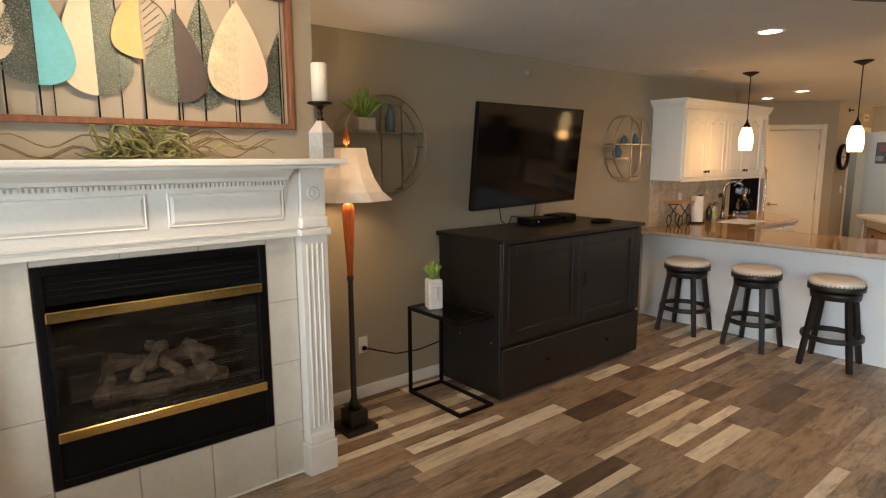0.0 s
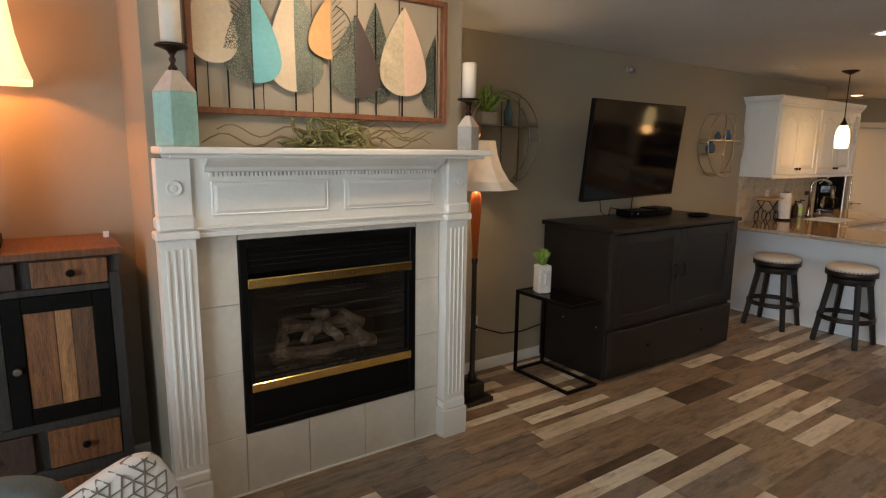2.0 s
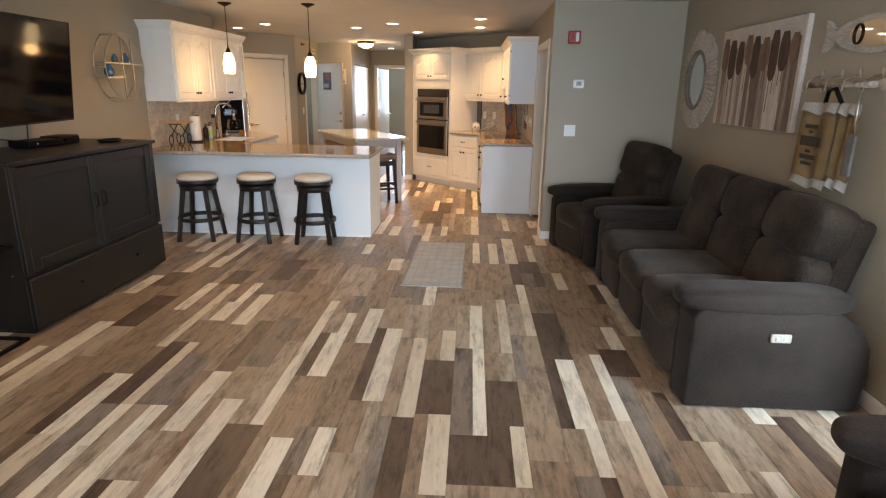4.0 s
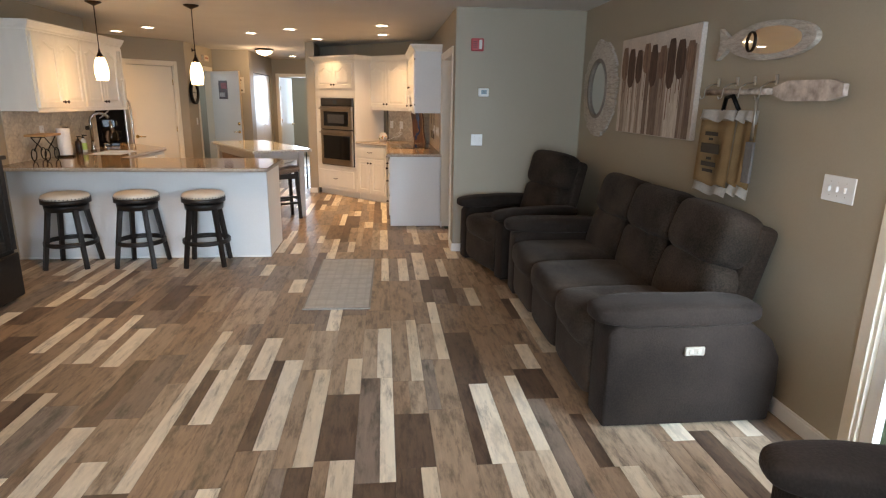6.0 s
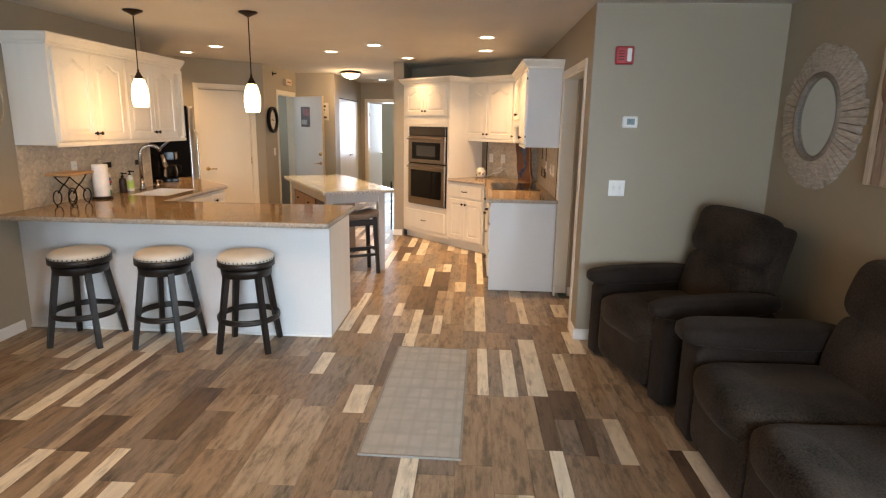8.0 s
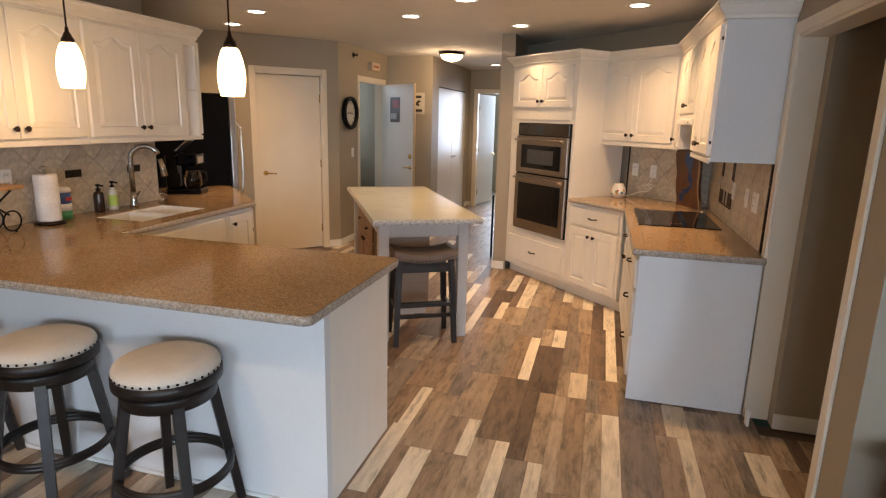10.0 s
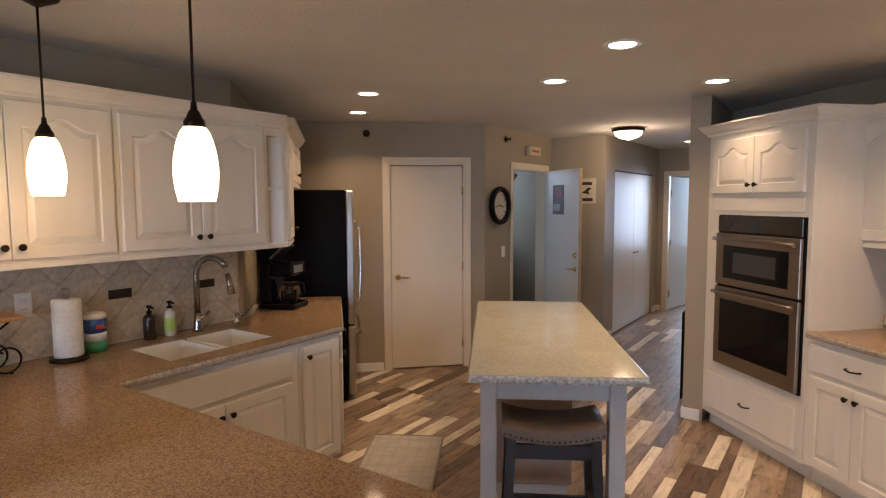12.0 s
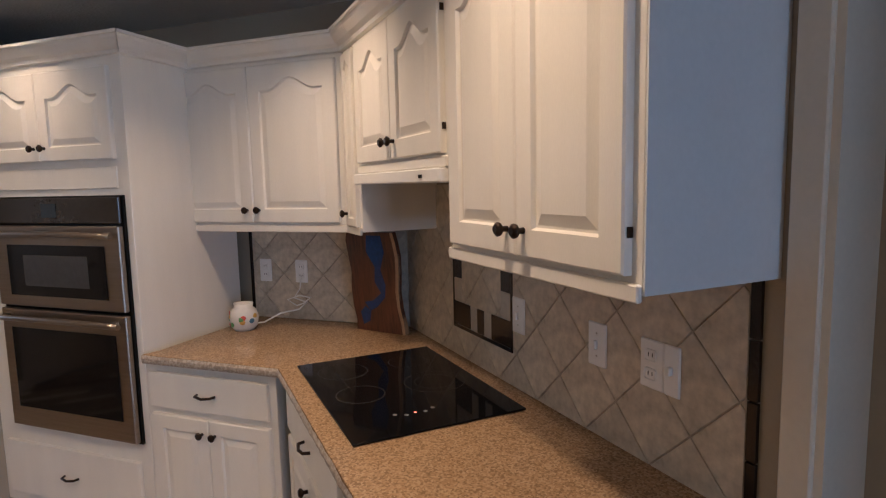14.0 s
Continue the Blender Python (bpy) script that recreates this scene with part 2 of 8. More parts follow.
GLOSS_BLACK = mat("black_glass", (0.005, 0.005, 0.006), 0.06, vary=0.1, bump=0.0, spec=0.22)
SCREEN = mat("tv_screen", (0.004, 0.004, 0.005), 0.07, vary=0.1, bump=0.0, spec=0.14)
FRIDGE_SIDE = mat("black_textured_steel", (0.004, 0.004, 0.005), 0.45, vary=0.1, grain=200, bump=0.1, dist=0.001, spec=0.06)
SUEDE = mat("charcoal_brown_suede", (0.046, 0.033, 0.0245), 0.95, vary=0.5, scale=3.0, grain=120, bump=0.15, spec=0.15)
# copy of the suede for arms and pads, shade put into its darker colour
SUEDE_SHADED = mat("charcoal_suede_shaded", (0.025, 0.018, 0.0145), 0.95, vary=0.32, scale=4, grain=120, bump=0.15, spec=0.15)
for suede in (SUEDE, SUEDE_SHADED):
    sb = suede.node_tree.nodes["Principled BSDF"]
    sb.inputs["Sheen Weight"].default_value, sb.inputs["Sheen Roughness"].default_value = 0.12, 0.4
    sb.inputs["Sheen Tint"].default_value = (0.55, 0.48, 0.43, 1)
LINEN = mat("cream_linen", (0.66, 0.60, 0.51), 0.85, vary=0.08, scale=8, grain=220, bump=0.12)
LEATHER = mat("brown_leather", (0.16, 0.115, 0.085), 0.5, vary=0.15, scale=9, grain=90, bump=0.08)
HEARTH_TILE = tile_mat("cream_hearth_tile", (0.64, 0.59, 0.50), 0.03, 0.28, 0.05)
SPLASH_TILE = tile_mat("tan_stone_tile", (0.57, 0.50, 0.39), 0.09, 0.35, 0.22)
GROUT = mat("pale_grout", (0.50, 0.44, 0.36), 0.9)
DARK_TILE = mat("dark_brown_accent_tile", (0.018, 0.012, 0.009), 0.15)
GLASS = glass("clear_glass")

# ---- mesh helpers ----


def box(bm, x0, x1, y0, y1, z0, z1, bev=0.0, seg=1):
    t = bmesh.new()
    bmesh.ops.create_cube(t, size=1)
    for v in t.verts:
        v.co = ((x0 + x1) / 2 + v.co.x * (x1 - x0), (y0 + y1) / 2 + v.co.y * (y1 - y0), (z0 + z1) / 2 + v.co.z * (z1 - z0))
    if bev:
        bmesh.ops.bevel(t, geom=t.edges[:], offset=bev, segments=seg, affect="EDGES", profile=0.5)
    merge(bm, t)


def merge(bm, t, m=None):
    if m is not None:
        t.transform(m)
    data = bpy.data.meshes.new("tmp")
    t.to_mesh(data)
    t.free()
    bm.from_mesh(data)
    bpy.data.meshes.remove(data)


def lathe(bm, profile, seg=24, at=(0, 0, 0), cap=True):
    rings = []
    for r, z in profile:
        rings.append([bm.verts.new((at[0] + r * math.cos(2 * math.pi * i / seg), at[1] + r * math.sin(2 * math.pi * i / seg), at[2] + z)) for i in range(seg)])
    for a, b in zip(rings, rings[1:]):
        for i in range(seg):
            f = bm.faces.new((a[i], a[(i + 1) % seg], b[(i + 1) % seg], b[i]))
            f.smooth = True
    if cap:
        bm.faces.new(rings[0][::-1])
        bm.faces.new(rings[-1])


def tube(bm, pts, r, seg=8, closed=False):
    pts = [Vector(p) for p in pts]
    k = len(pts)
    rings = []
    side = None
    for i, p in enumerate(pts):
        a = pts[(i - 1) % k] if closed or i else p
        b = pts[(i + 1) % k] if closed or i < k - 1 else p
        d = (b - a).normalized()
        if side is None:
            side = d.orthogonal().normalized()
        side = (side - d * side.dot(d)).normalized()
        up = d.cross(side)
        rad = r[i] if isinstance(r, (list, tuple)) else r
        rings.append([bm.verts.new(p + rad * (side * math.cos(2 * math.pi * j / seg) + up * math.sin(2 * math.pi * j / seg))) for j in range(seg)])
    span = k if closed else k - 1
    for i in range(span):
        a, b = rings[i], rings[(i + 1) % k]
        for j in range(seg):
            f = bm.faces.new((a[j], a[(j + 1) % seg], b[(j + 1) % seg], b[j]))
            f.smooth = True
    if not closed:
        bm.faces.new(rings[0][::-1])
        bm.faces.new(rings[-1])


def bar(bm, p, q, w, d, up=(0, 0, 1), w2=None, d2=None):
    """A square bar from p to q, which may taper."""
    p, q = Vector(p), Vector(q)
    ax = (q - p).normalized()
    s = ax.cross(Vector(up))
    s = s.normalized() if s.length > 1e-4 else Vector((1, 0, 0))
    u = s.cross(ax)
    vs = []
    for c, ww, dd in ((p, w, d), (q, w2 or w, d2 or d)):
        vs.append([bm.verts.new(c + s * i * ww / 2 + u * j * dd / 2) for i, j in ((-1, -1), (1, -1), (1, 1), (-1, 1))])
    a, b = vs
    for i in range(4):
        bm.faces.new((a[i], a[(i + 1) % 4], b[(i + 1) % 4], b[i]))
    bm.faces.new(a[::-1])
    bm.faces.new(b)


def prism(bm, poly, z0, z1, bev=0.0):
    """An upright prism over a plan outline."""
    t = bmesh.new()
    lo = [t.verts.new((x, y, z0)) for x, y in poly]
    hi = [t.verts.new((x, y, z1)) for x, y in poly]
    k = len(poly)
    for i in range(k):
        t.faces.new((lo[i], lo[(i + 1) % k], hi[(i + 1) % k], hi[i]))
    t.faces.new(lo[::-1])
    t.faces.new(hi)
    bmesh.ops.recalc_face_normals(t, faces=t.faces[:])
    if bev:
        bmesh.ops.bevel(t, geom=t.edges[:], offset=bev, segments=2, affect="EDGES", profile=0.5)
    merge(bm, t)


def pillow(bm, x0, x1, y0, y1, z0, z1, e=0.35, n=10, m=None, lump=0.0):
    """A stuffed block: a superellipsoid with soft edges and slight lumps."""
    t = bmesh.new()
    bmesh.ops.create_cube(t, size=2)
    bmesh.ops.subdivide_edges(t, edges=t.edges[:], cuts=n, use_grid_fill=True)
    cx, cy, cz = (x0 + x1) / 2, (y0 + y1) / 2, (z0 + z1) / 2
    hx, hy, hz = (x1 - x0) / 2, (y1 - y0) / 2, (z1 - z0) / 2
    p = 2 / e
    for v in t.verts:
        c = v.co
        s = (abs(c.x) ** p + abs(c.y) ** p + abs(c.z) ** p) ** (-1 / p)
        c = c * s
        q = Vector((cx + c.x * hx, cy + c.y * hy, cz + c.z * hz))
        if lump:
            q += c.normalized() * lump * noise.noise(q * 6)
        v.co = q
    for f in t.faces:
        f.smooth = True
    merge(bm, t, m)


def mesh_of(name, bm, material):
    data = bpy.data.meshes.new(name)
    bmesh.ops.recalc_face_normals(bm, faces=bm.faces[:])
    bm.to_mesh(data)
    bm.free()
    data.materials.append(material)
    return data


def part(name, bm, material, parent, label=""):
    ob = new(name, mesh_of(name, bm, material))
    ob.parent = parent
    if label:
        tagged(ob, label)
    return ob


def piece(name, data, parent, m=None):
    ob = new(name, data)
    ob.parent = parent
    if m is not None:
        ob.matrix_basis = m
    return ob


def thing(name, label, category, m=None, group="", kind=""):
    ob = new(name)
    ob.empty_display_size = 0.1
    if m is not None:
        ob.matrix_basis = m
    return tagged(ob, label, category, group, kind)


def setting(name, bm, material, label, category):
    ob = new(name, mesh_of(name, bm, material))
    return tagged(ob, label, category, "", "structure")


def boxed(name, material, parent, x0, x1, y0, y1, z0, z1, bev=0.0, label="", seg=1):
    bm = bmesh.new()
    box(bm, x0, x1, y0, y1, z0, z1, bev, seg)
    return part(name, bm, material, parent, label)


def lathed(name, material, parent, profile, at=(0, 0, 0), seg=24, label=""):
    bm = bmesh.new()
    lathe(bm, profile, seg, at)
    return part(name, bm, material, parent, label)


def tubed(name, material, parent, pts, r, seg=8, closed=False, label=""):
    bm = bmesh.new()
    tube(bm, pts, r, seg, closed)
    return part(name, bm, material, parent, label)


def arc(c, r, a0, a1, n, axes=((1, 0, 0), (0, 0, 1))):
    c, u, v = Vector(c), Vector(axes[0]), Vector(axes[1])
    return [c + r * (u * math.cos(radians(a0 + (a1 - a0) * i / n)) + v * math.sin(radians(a0 + (a1 - a0) * i / n))) for i in range(n + 1)]


def frame_box(bm, x0, x1, z0, z1, y0, y1, w, bev=0.0):
    """Four rails round a rectangle in the x z plane."""
    box(bm, x0, x0 + w, y0, y1, z0, z1, bev)
    box(bm, x1 - w, x1, y0, y1, z0, z1, bev)
    box(bm, x0 + w, x1 - w, y0, y1, z0, z0 + w, bev)
    box(bm, x0 + w, x1 - w, y0, y1, z1 - w, z1, bev)


def words(text, material, parent, m, size, name="lettering"):
    """Raised letters as a mesh under its thing."""
    cu = bpy.data.curves.new(name, "FONT")
    cu.body, cu.size, cu.extrude, cu.align_x, cu.align_y = text, size, 0.0008, "CENTER", "CENTER"
    tmp = bpy.data.objects.new("tmp_text", cu)
    scene.collection.objects.link(tmp)
    dg = bpy.context.evaluated_depsgraph_get()
    data = bpy.data.meshes.new_from_object(tmp.evaluated_get(dg))
    bpy.data.objects.remove(tmp)
    data.materials.clear()
    data.materials.append(material)
    return piece(name, data, parent, m)


# ---- structure ----
H = 2.44


def wall(name, p, q, thick, holes=(), h=H, z0=0.0, label="greige painted plaster wall"):
    """A wall whose seen face runs from p to q; its thickness lies to the left of that way. Holes: (from, to, bottom, top)."""
    p, q = Vector((*p, 0)), Vector((*q, 0))
    d = (q - p).length
    bm = bmesh.new()
    s = 0.0
    for a, b, lo, hi in sorted(holes):
        if a > s:
            box(bm, s, a, 0, thick, z0, h)
        if lo > z0:
            box(bm, a, b, 0, thick, z0, lo)
        if hi < h:
            box(bm, a, b, 0, thick, hi, h)
        s = b
    if d > s:
        box(bm, s, d, 0, thick, z0, h)
    bm.transform(Matrix.Translation(p) @ Matrix.Rotation(math.atan2((q - p).y, (q - p).x), 4, "Z"))
    return setting(name, bm, WALL, label, "wall")


def skirting(p, q, gaps=()):
    p, q = Vector((*p, 0)), Vector((*q, 0))
    d = (q - p).length
    bm = bmesh.new()
    s = 0.0
    for a, b in sorted(gaps) + [(d, d)]:
        if a > s + 0.01:
            box(bm, s, a, -0.013, 0.0, 0.003, 0.075)
            box(bm, s, a, -0.009, 0.0, 0.075, 0.086)
        s = b
    bm.transform(Matrix.Translation(p) @ Matrix.Rotation(math.atan2((q - p).y, (q - p).x), 4, "Z"))
    return setting("baseboard", bm, WHITE, "white painted wooden baseboard along the wall", "baseboard")


def casing(name, p, q, a, b, top, thick, label="almond painted wooden door casing"):
    """Trim round an opening on the seen face, with the lining of the opening."""
    p, q = Vector((*p, 0)), Vector((*q, 0))
    bm = bmesh.new()
    w = 0.06
    for x0, x1 in ((a - w, a), (b, b + w)):
        box(bm, x0, x1, -0.014, 0.0, 0.0, top + w, 0.003)
    box(bm, a, b, -0.0135, 0.0, top, top + w - 0.001, 0.003)
    for x0, x1 in ((a - 0.002, a + 0.016), (b - 0.016, b + 0.002)):
        box(bm, x0, x1, -0.004, thick + 0.004, 0.0, top)
    box(bm, a + 0.016, b - 0.016, -0.004, thick + 0.004, top - 0.016, top)
    bm.transform(Matrix.Translation(p) @ Matrix.Rotation(math.atan2((q - p).y, (q - p).x), 4, "Z"))
    return setting(name, bm, ALMOND, label, "door casing")


YT, YS, XR, YK = 3.42, -2.12, 5.52, -0.82
T = 0.12
wall("wall_north", (-3.2, YT), (7.25, YT), T)
wall("wall_fridge", (7.25, YT), (8.48, 4.65), T)
PA, PB = (8.48, 4.65), (9.98, 3.15)
wall("wall_pantry", PA, PB, T, [(1.155, 1.915, 0, 2.05)])
wall("wall_stair", (9.98, 3.15), (11.6, 3.15), T, [(0.60, 1.46, 0, 2.04)])
wall("wall_hall_return", (11.6, 3.15), (11.6, 2.47), T)
wall("wall_closet", (11.72, 2.47), (14.0, 2.47), T, [(0.23, 1.98, 0, 2.05)])
wall("wall_hall_end", (14.0, 2.47), (14.0, 1.14), T, [(0.14, 0.94, 0, 2.05)])
wall("wall_hall_south", (14.0, 1.14), (9.56, 1.14), 0.14)
wall("wall_oven", (10.54, 1.0), (8.72, YK), T)
wall("wall_cooktop", (8.72, YK), (XR, YK), T, [(1.915, 2.95, 0, 2.04)])
wall("wall_thermostat", (XR, YK - T), (XR, YS), T)
wall("wall_south", (XR, YS), (-3.2, YS), T, [(3.90, 5.80, 0, 2.06)])
wall("wall_west", (-3.2, YS), (-3.2, YT), T, [(0.92, 3.52, 0.5, 2.2)])
# rooms behind the openings
wall("wall_side_room_east", (6.70, -0.94), (6.70, -2.6), 0.25)
wall("wall_side_room_south", (6.95, -2.6), (5.64, -2.6), T)
wall("wall_side_room_west", (5.70, -2.6), (5.70, -0.94), 0.05)
wall("wall_stairwell_west", (10.2, 3.27), (10.2, 5.0), T)
wall("wall_stairwell_north", (10.2, 5.0), (12.5, 5.0), T)
wall("wall_stairwell_east", (12.5, 5.0), (12.5, 3.27), T)
wall("wall_stairwell_south", (12.5, 3.27), (11.6, 3.27), 0.1)
wall("wall_far_room_north", (14.12, 2.9), (16.3, 2.9), T)
wall("wall_far_room_east", (16.3, 2.9), (16.3, 0.8), T)
wall("wall_far_room_south", (16.3, 0.8), (14.12, 0.8), T)
wall("wall_pantry_back", (8.75, 5.2), (10.2, 4.9), T)
bm = bmesh.new()
box(bm, 11.9, 13.8, 2.64, 2.70, 0, H)
setting("wall_closet_back", bm, WALL, "greige wall behind the closet doors", "wall")

bm = bmesh.new()
box(bm, -3.4, 16.6, -2.8, 5.4, H, H + 0.1)
setting("ceiling", bm, CEIL, "white lightly textured plaster ceiling", "ceiling")
bm = bmesh.new()
for x0, x1, y0, y1 in ((5.64, 6.73, -2.7, YS), (-3.32, 6.73, YS, YK), (-3.32, 10.6, YK, 1.0), (14.0, 16.4, 0.8, 1.0), (-3.32, 16.4, 1.0, 2.95), (-3.32, 12.6, 2.95, YT + T), (7.0, 12.6, YT + T, 5.2)):
    box(bm, x0, x1, y0, y1, -0.2, -0.012)
floor = setting("floor", bm, SUBFLOOR, "reclaimed-look vinyl plank floor in mixed browns and whites", "floor")
bm = bmesh.new()
box(bm, -400, 400, -400, 400, -0.5, -0.35)
setting("ground", bm, mat("lawn", (0.07, 0.10, 0.035), 0.95, vary=0.3, scale=0.5, grain=6), "green lawn outside the windows", "ground")

skirting((1.345, YT), (5.3, YT))
skirting((PA[0], PA[1]), PB, [(1.09, 1.98)])
skirting((9.98, 3.15), (11.6, 3.15), [(0.53, 1.53)])
skirting((11.6, 3.15), (11.6, 2.47))
skirting((11.6, 2.47), (14.0, 2.47), [(0.29, 2.16)])
skirting((14.0, 2.47), (14.0, 1.14), [(0.07, 1.01)])
skirting((14.0, 1.14), (9.56, 1.14))
skirting((9.56, 1.14), (9.56, 1.02))
skirting((6.72, YK), (XR, YK), [(0.05, 1.0)])
skirting((XR, YK), (XR, YS))
skirting((XR, YS), (-3.2, YS), [(3.83, 5.87)])
skirting((-3.2, YS), (-3.2, YT))
skirting((-3.2, YT), (-0.21, YT))
skirting((6.70, -0.94), (6.70, -2.6))
casing("trim_pantry", PA, PB, 1.155, 1.915, 2.05, T)
casing("trim_stair", (9.98, 3.15), (11.6, 3.15), 0.60, 1.46, 2.04, T)
casing("trim_hall_end", (14.0, 2.47), (14.0, 1.14), 0.14, 0.94, 2.05, T)
casing("trim_side_room", (8.72, YK), (XR, YK), 1.915, 2.95, 2.04, T)
casing("trim_patio", (XR, YS), (-3.2, YS), 3.90, 5.80, 2.06, T, "almond painted casing round the patio door")

# fireplace breast
FX0, FX1, FY = -0.215, 1.345, 2.80
bm = bmesh.new()
box(bm, FX0, 0.117, FY, YT, 0, H)
box(bm, 1.053, FX1, FY, YT, 0, H)
box(bm, 0.117, 1.053, FY, YT, 1.232, H)
box(bm, 0.117, 1.053, FY, YT, 0, 0.306)
setting("wall_chimney_breast", bm, WALL, "greige painted chimney breast with a firebox opening", "wall")

# ---- windows and doors ----
win = thing("window_1", "wide white-framed window with clear glass", "window", kind="structure")
bm = bmesh.new()
for y0, y1 in ((-1.2, -0.333), (-0.333, 0.533), (0.533, 1.4)):
    frame_box(bm, y0, y1, 0.5, 2.2, -0.03, 0.03, 0.05)
bm.transform(pose(-3.26, 0, 0, 0, 0, 90))
part("window_frame", bm, WHITE, win)
for y0, y1 in ((-1.15, -0.383), (-0.283, 0.483), (0.583, 1.35)):
    boxed("pane", GLASS, win, -3.263, -3.257, y0, y1, 0.55, 2.15).visible_shadow = False
pat = thing("door_1", "white-framed sliding glass patio door, closed", "patio door", kind="structure")
bm = bmesh.new()
for x0, x1, y in ((-0.27, 0.71, -2.20), (0.61, 1.61, -2.16)):
    t = bmesh.new()
    frame_box(t, x0, x1, 0.0, 2.04, y - 0.02, y + 0.02, 0.07)
    merge(bm, t)
part("door_frame", bm, WHITE, pat)
for x0, x1, y in ((-0.21, 0.65, -2.20), (0.68, 1.54, -2.16)):
    boxed("pane", GLASS, pat, x0, x1, y - 0.003, y + 0.003, 0.06, 1.98).visible_shadow = False


def lever(parent, x, y, z, way, front=-1):
    bm = bmesh.new()
    lathe(bm, [(0.028, 0), (0.028, 0.006), (0.012, 0.01), (0.01, 0.045)], 16)
    bm.transform(pose(x, y, z, 90 if front < 0 else -90))
    tube(bm, [(x, y + front * 0.045, z), (x + way * 0.03, y + front * 0.05, z), (x + way * 0.11, y + front * 0.048, z - 0.004)], 0.008)
    return bm


def slab_door(name, label, m, w, h, knob_x, hinge_x, material=WHITE):
    d = thing(name, label, "door", m, kind="structure")
    boxed("leaf", material, d, 0.004, w - 0.004, 0.0, 0.036, 0.012, h - 0.004, 0.002)
    part("lever_handle", lever(d, knob_x, 0, 0.93, 1 if knob_x < w / 2 else -1), BRASS, d, "polished brass lever handle")
    for z in (0.25, 1.03, h - 0.25):
        tubed("hinge", BRASS, d, [(hinge_x, -0.006, z - 0.045), (hinge_x, -0.006, z + 0.045)], 0.007)
    return d


def on_line(p, q, s, off=0.0):
    d = Vector((q[0] - p[0], q[1] - p[1])).normalized()
    return pose(p[0] + d.x * s - d.y * off, p[1] + d.y * s + d.x * off, 0, 0, 0, math.degrees(math.atan2(d.y, d.x)))


slab_door("door_2", "closed flat almond pantry door with a brass lever", on_line(PA, PB, 1.171, 0.02), 0.728, 2.03, 0.07, 0.722, ALMOND)
hd = Vector((10.92 - 11.44, 2.49 - 3.13))
open_door = slab_door("door_3", "open flat white entry door with a small poster and deadbolt", pose(10.92, 2.49, 0, 0, 0, math.degrees(math.atan2(-hd.y, -hd.x))), hd.length, 2.03, 0.06, 0.8)
bm = bmesh.new()
lathe(bm, [(0.032, 0), (0.030, 0.012), (0.012, 0.02), (0.012, 0.03)], 16)
bm.transform(pose(0.07, 0.036, 1.08, -90))
part("deadbolt", bm, BRASS, open_door)
part("lever_handle", lever(open_door, 0.07, 0.036, 0.93, 1, 1), BRASS, open_door, "polished brass lever handle")
boxed("edge", mat("pine_edge", (0.62, 0.47, 0.30), 0.5), open_door, 0.0005, 0.0035, 0.0, 0.036, 0.014, 2.024)
slab_door("door_4", "half-open white door to the far bright room", pose(14.10, 2.31, 0, 0, 0, -12), 0.76, 2.03, 0.69, 0.0)
CLOSET = mat("satin_white_closet_paint", (0.72, 0.71, 0.69), 0.36, vary=0.03, scale=3, bump=0.015)
for i in range(2):
    c = thing("closet_door", "white flat closet door with a small knob", "closet door", pose(11.955 + 0.872 * i, 2.485, 0), "closet doors")
    boxed("leaf", CLOSET, c, 0.003, 0.868, 0, 0.034, 0.02, 2.03, 0.002)
    lathed("knob", CHROME, c, [(0.006, 0), (0.006, 0.02), (0.016, 0.03), (0.012, 0.04)], seg=12).matrix_basis = pose(0.80 if i == 0 else 0.07, 0, 0.98, 90)
c = thing("closet_track", "dark closet door track under the lintel", "track", kind="structure")
boxed("rail", BLACK, c, 11.95, 13.70, 2.49, 2.52, 2.033, 2.05)

# stairs seen behind the open door
st = thing("staircase", "brown wooden staircase with a pale wall beside it", "stairs", kind="structure")
OAK = mat("brown_oak", (0.16, 0.085, 0.045), 0.4, vary=0.2, grain=40, stretch=(1, 10, 1))
for i in range(6):
    boxed("step", OAK, st, 11.0 + 0.24 * i, 11.0 + 0.24 * (i + 1), 4.1, 4.98, 0.0, 0.18 * (i + 1), 0.006)
tubed("handrail", OAK, st, [(10.9, 4.05, 0.95), (12.4, 4.05, 2.05)], 0.028, 10)
tubed("newel_post", OAK, st, [(10.92, 4.05, 0), (10.92, 4.05, 1.0)], 0.03, 8)

# ---- kitchen ----


def bump01(u):
    u = abs(u)
    return 0.0 if u > 0.72 else math.cos(u / 0.72 * math.pi / 2) ** 2 * 0.75 + (1 - u / 0.72) * 0.25


def panel_door(w, h, arch=0.05, th=0.02):
    """Raised-panel door, with an arched head when arch is set: back at y 0, front to -y."""
    bm = bmesh.new()
    K = 14

    def loop(i, y, a, drop):
        pts = [(i, i), (w - i, i)]
        for k in range(K + 1):
            u = 1 - 2 * k / K
            pts.append((w / 2 + u * (w / 2 - i), h - i - drop + a * bump01(u)))
        return [bm.verts.new((x, y, z)) for x, z in pts]

    fr = min(0.058, w * 0.22, h * 0.28)
    a = arch if h > 0.3 else 0
    loops = [loop(0, 0, 0, 0), loop(0, -th + 0.004, 0, 0), loop(0.004, -th, 0, 0), loop(fr, -th, a, a), loop(fr + 0.005, -th + 0.009, a, a),
             loop(fr + 0.010, -th + 0.009, a, a), loop(fr + 0.034, -th + 0.001, a, a)]
    for p, q in zip(loops, loops[1:]):
        n = len(p)
        for i in range(n):
            bm.faces.new((p[i], p[(i + 1) % n], q[(i + 1) % n], q[i]))
    bm.faces.new(loops[-1])
    bm.faces.new(loops[0][::-1])
    return bm


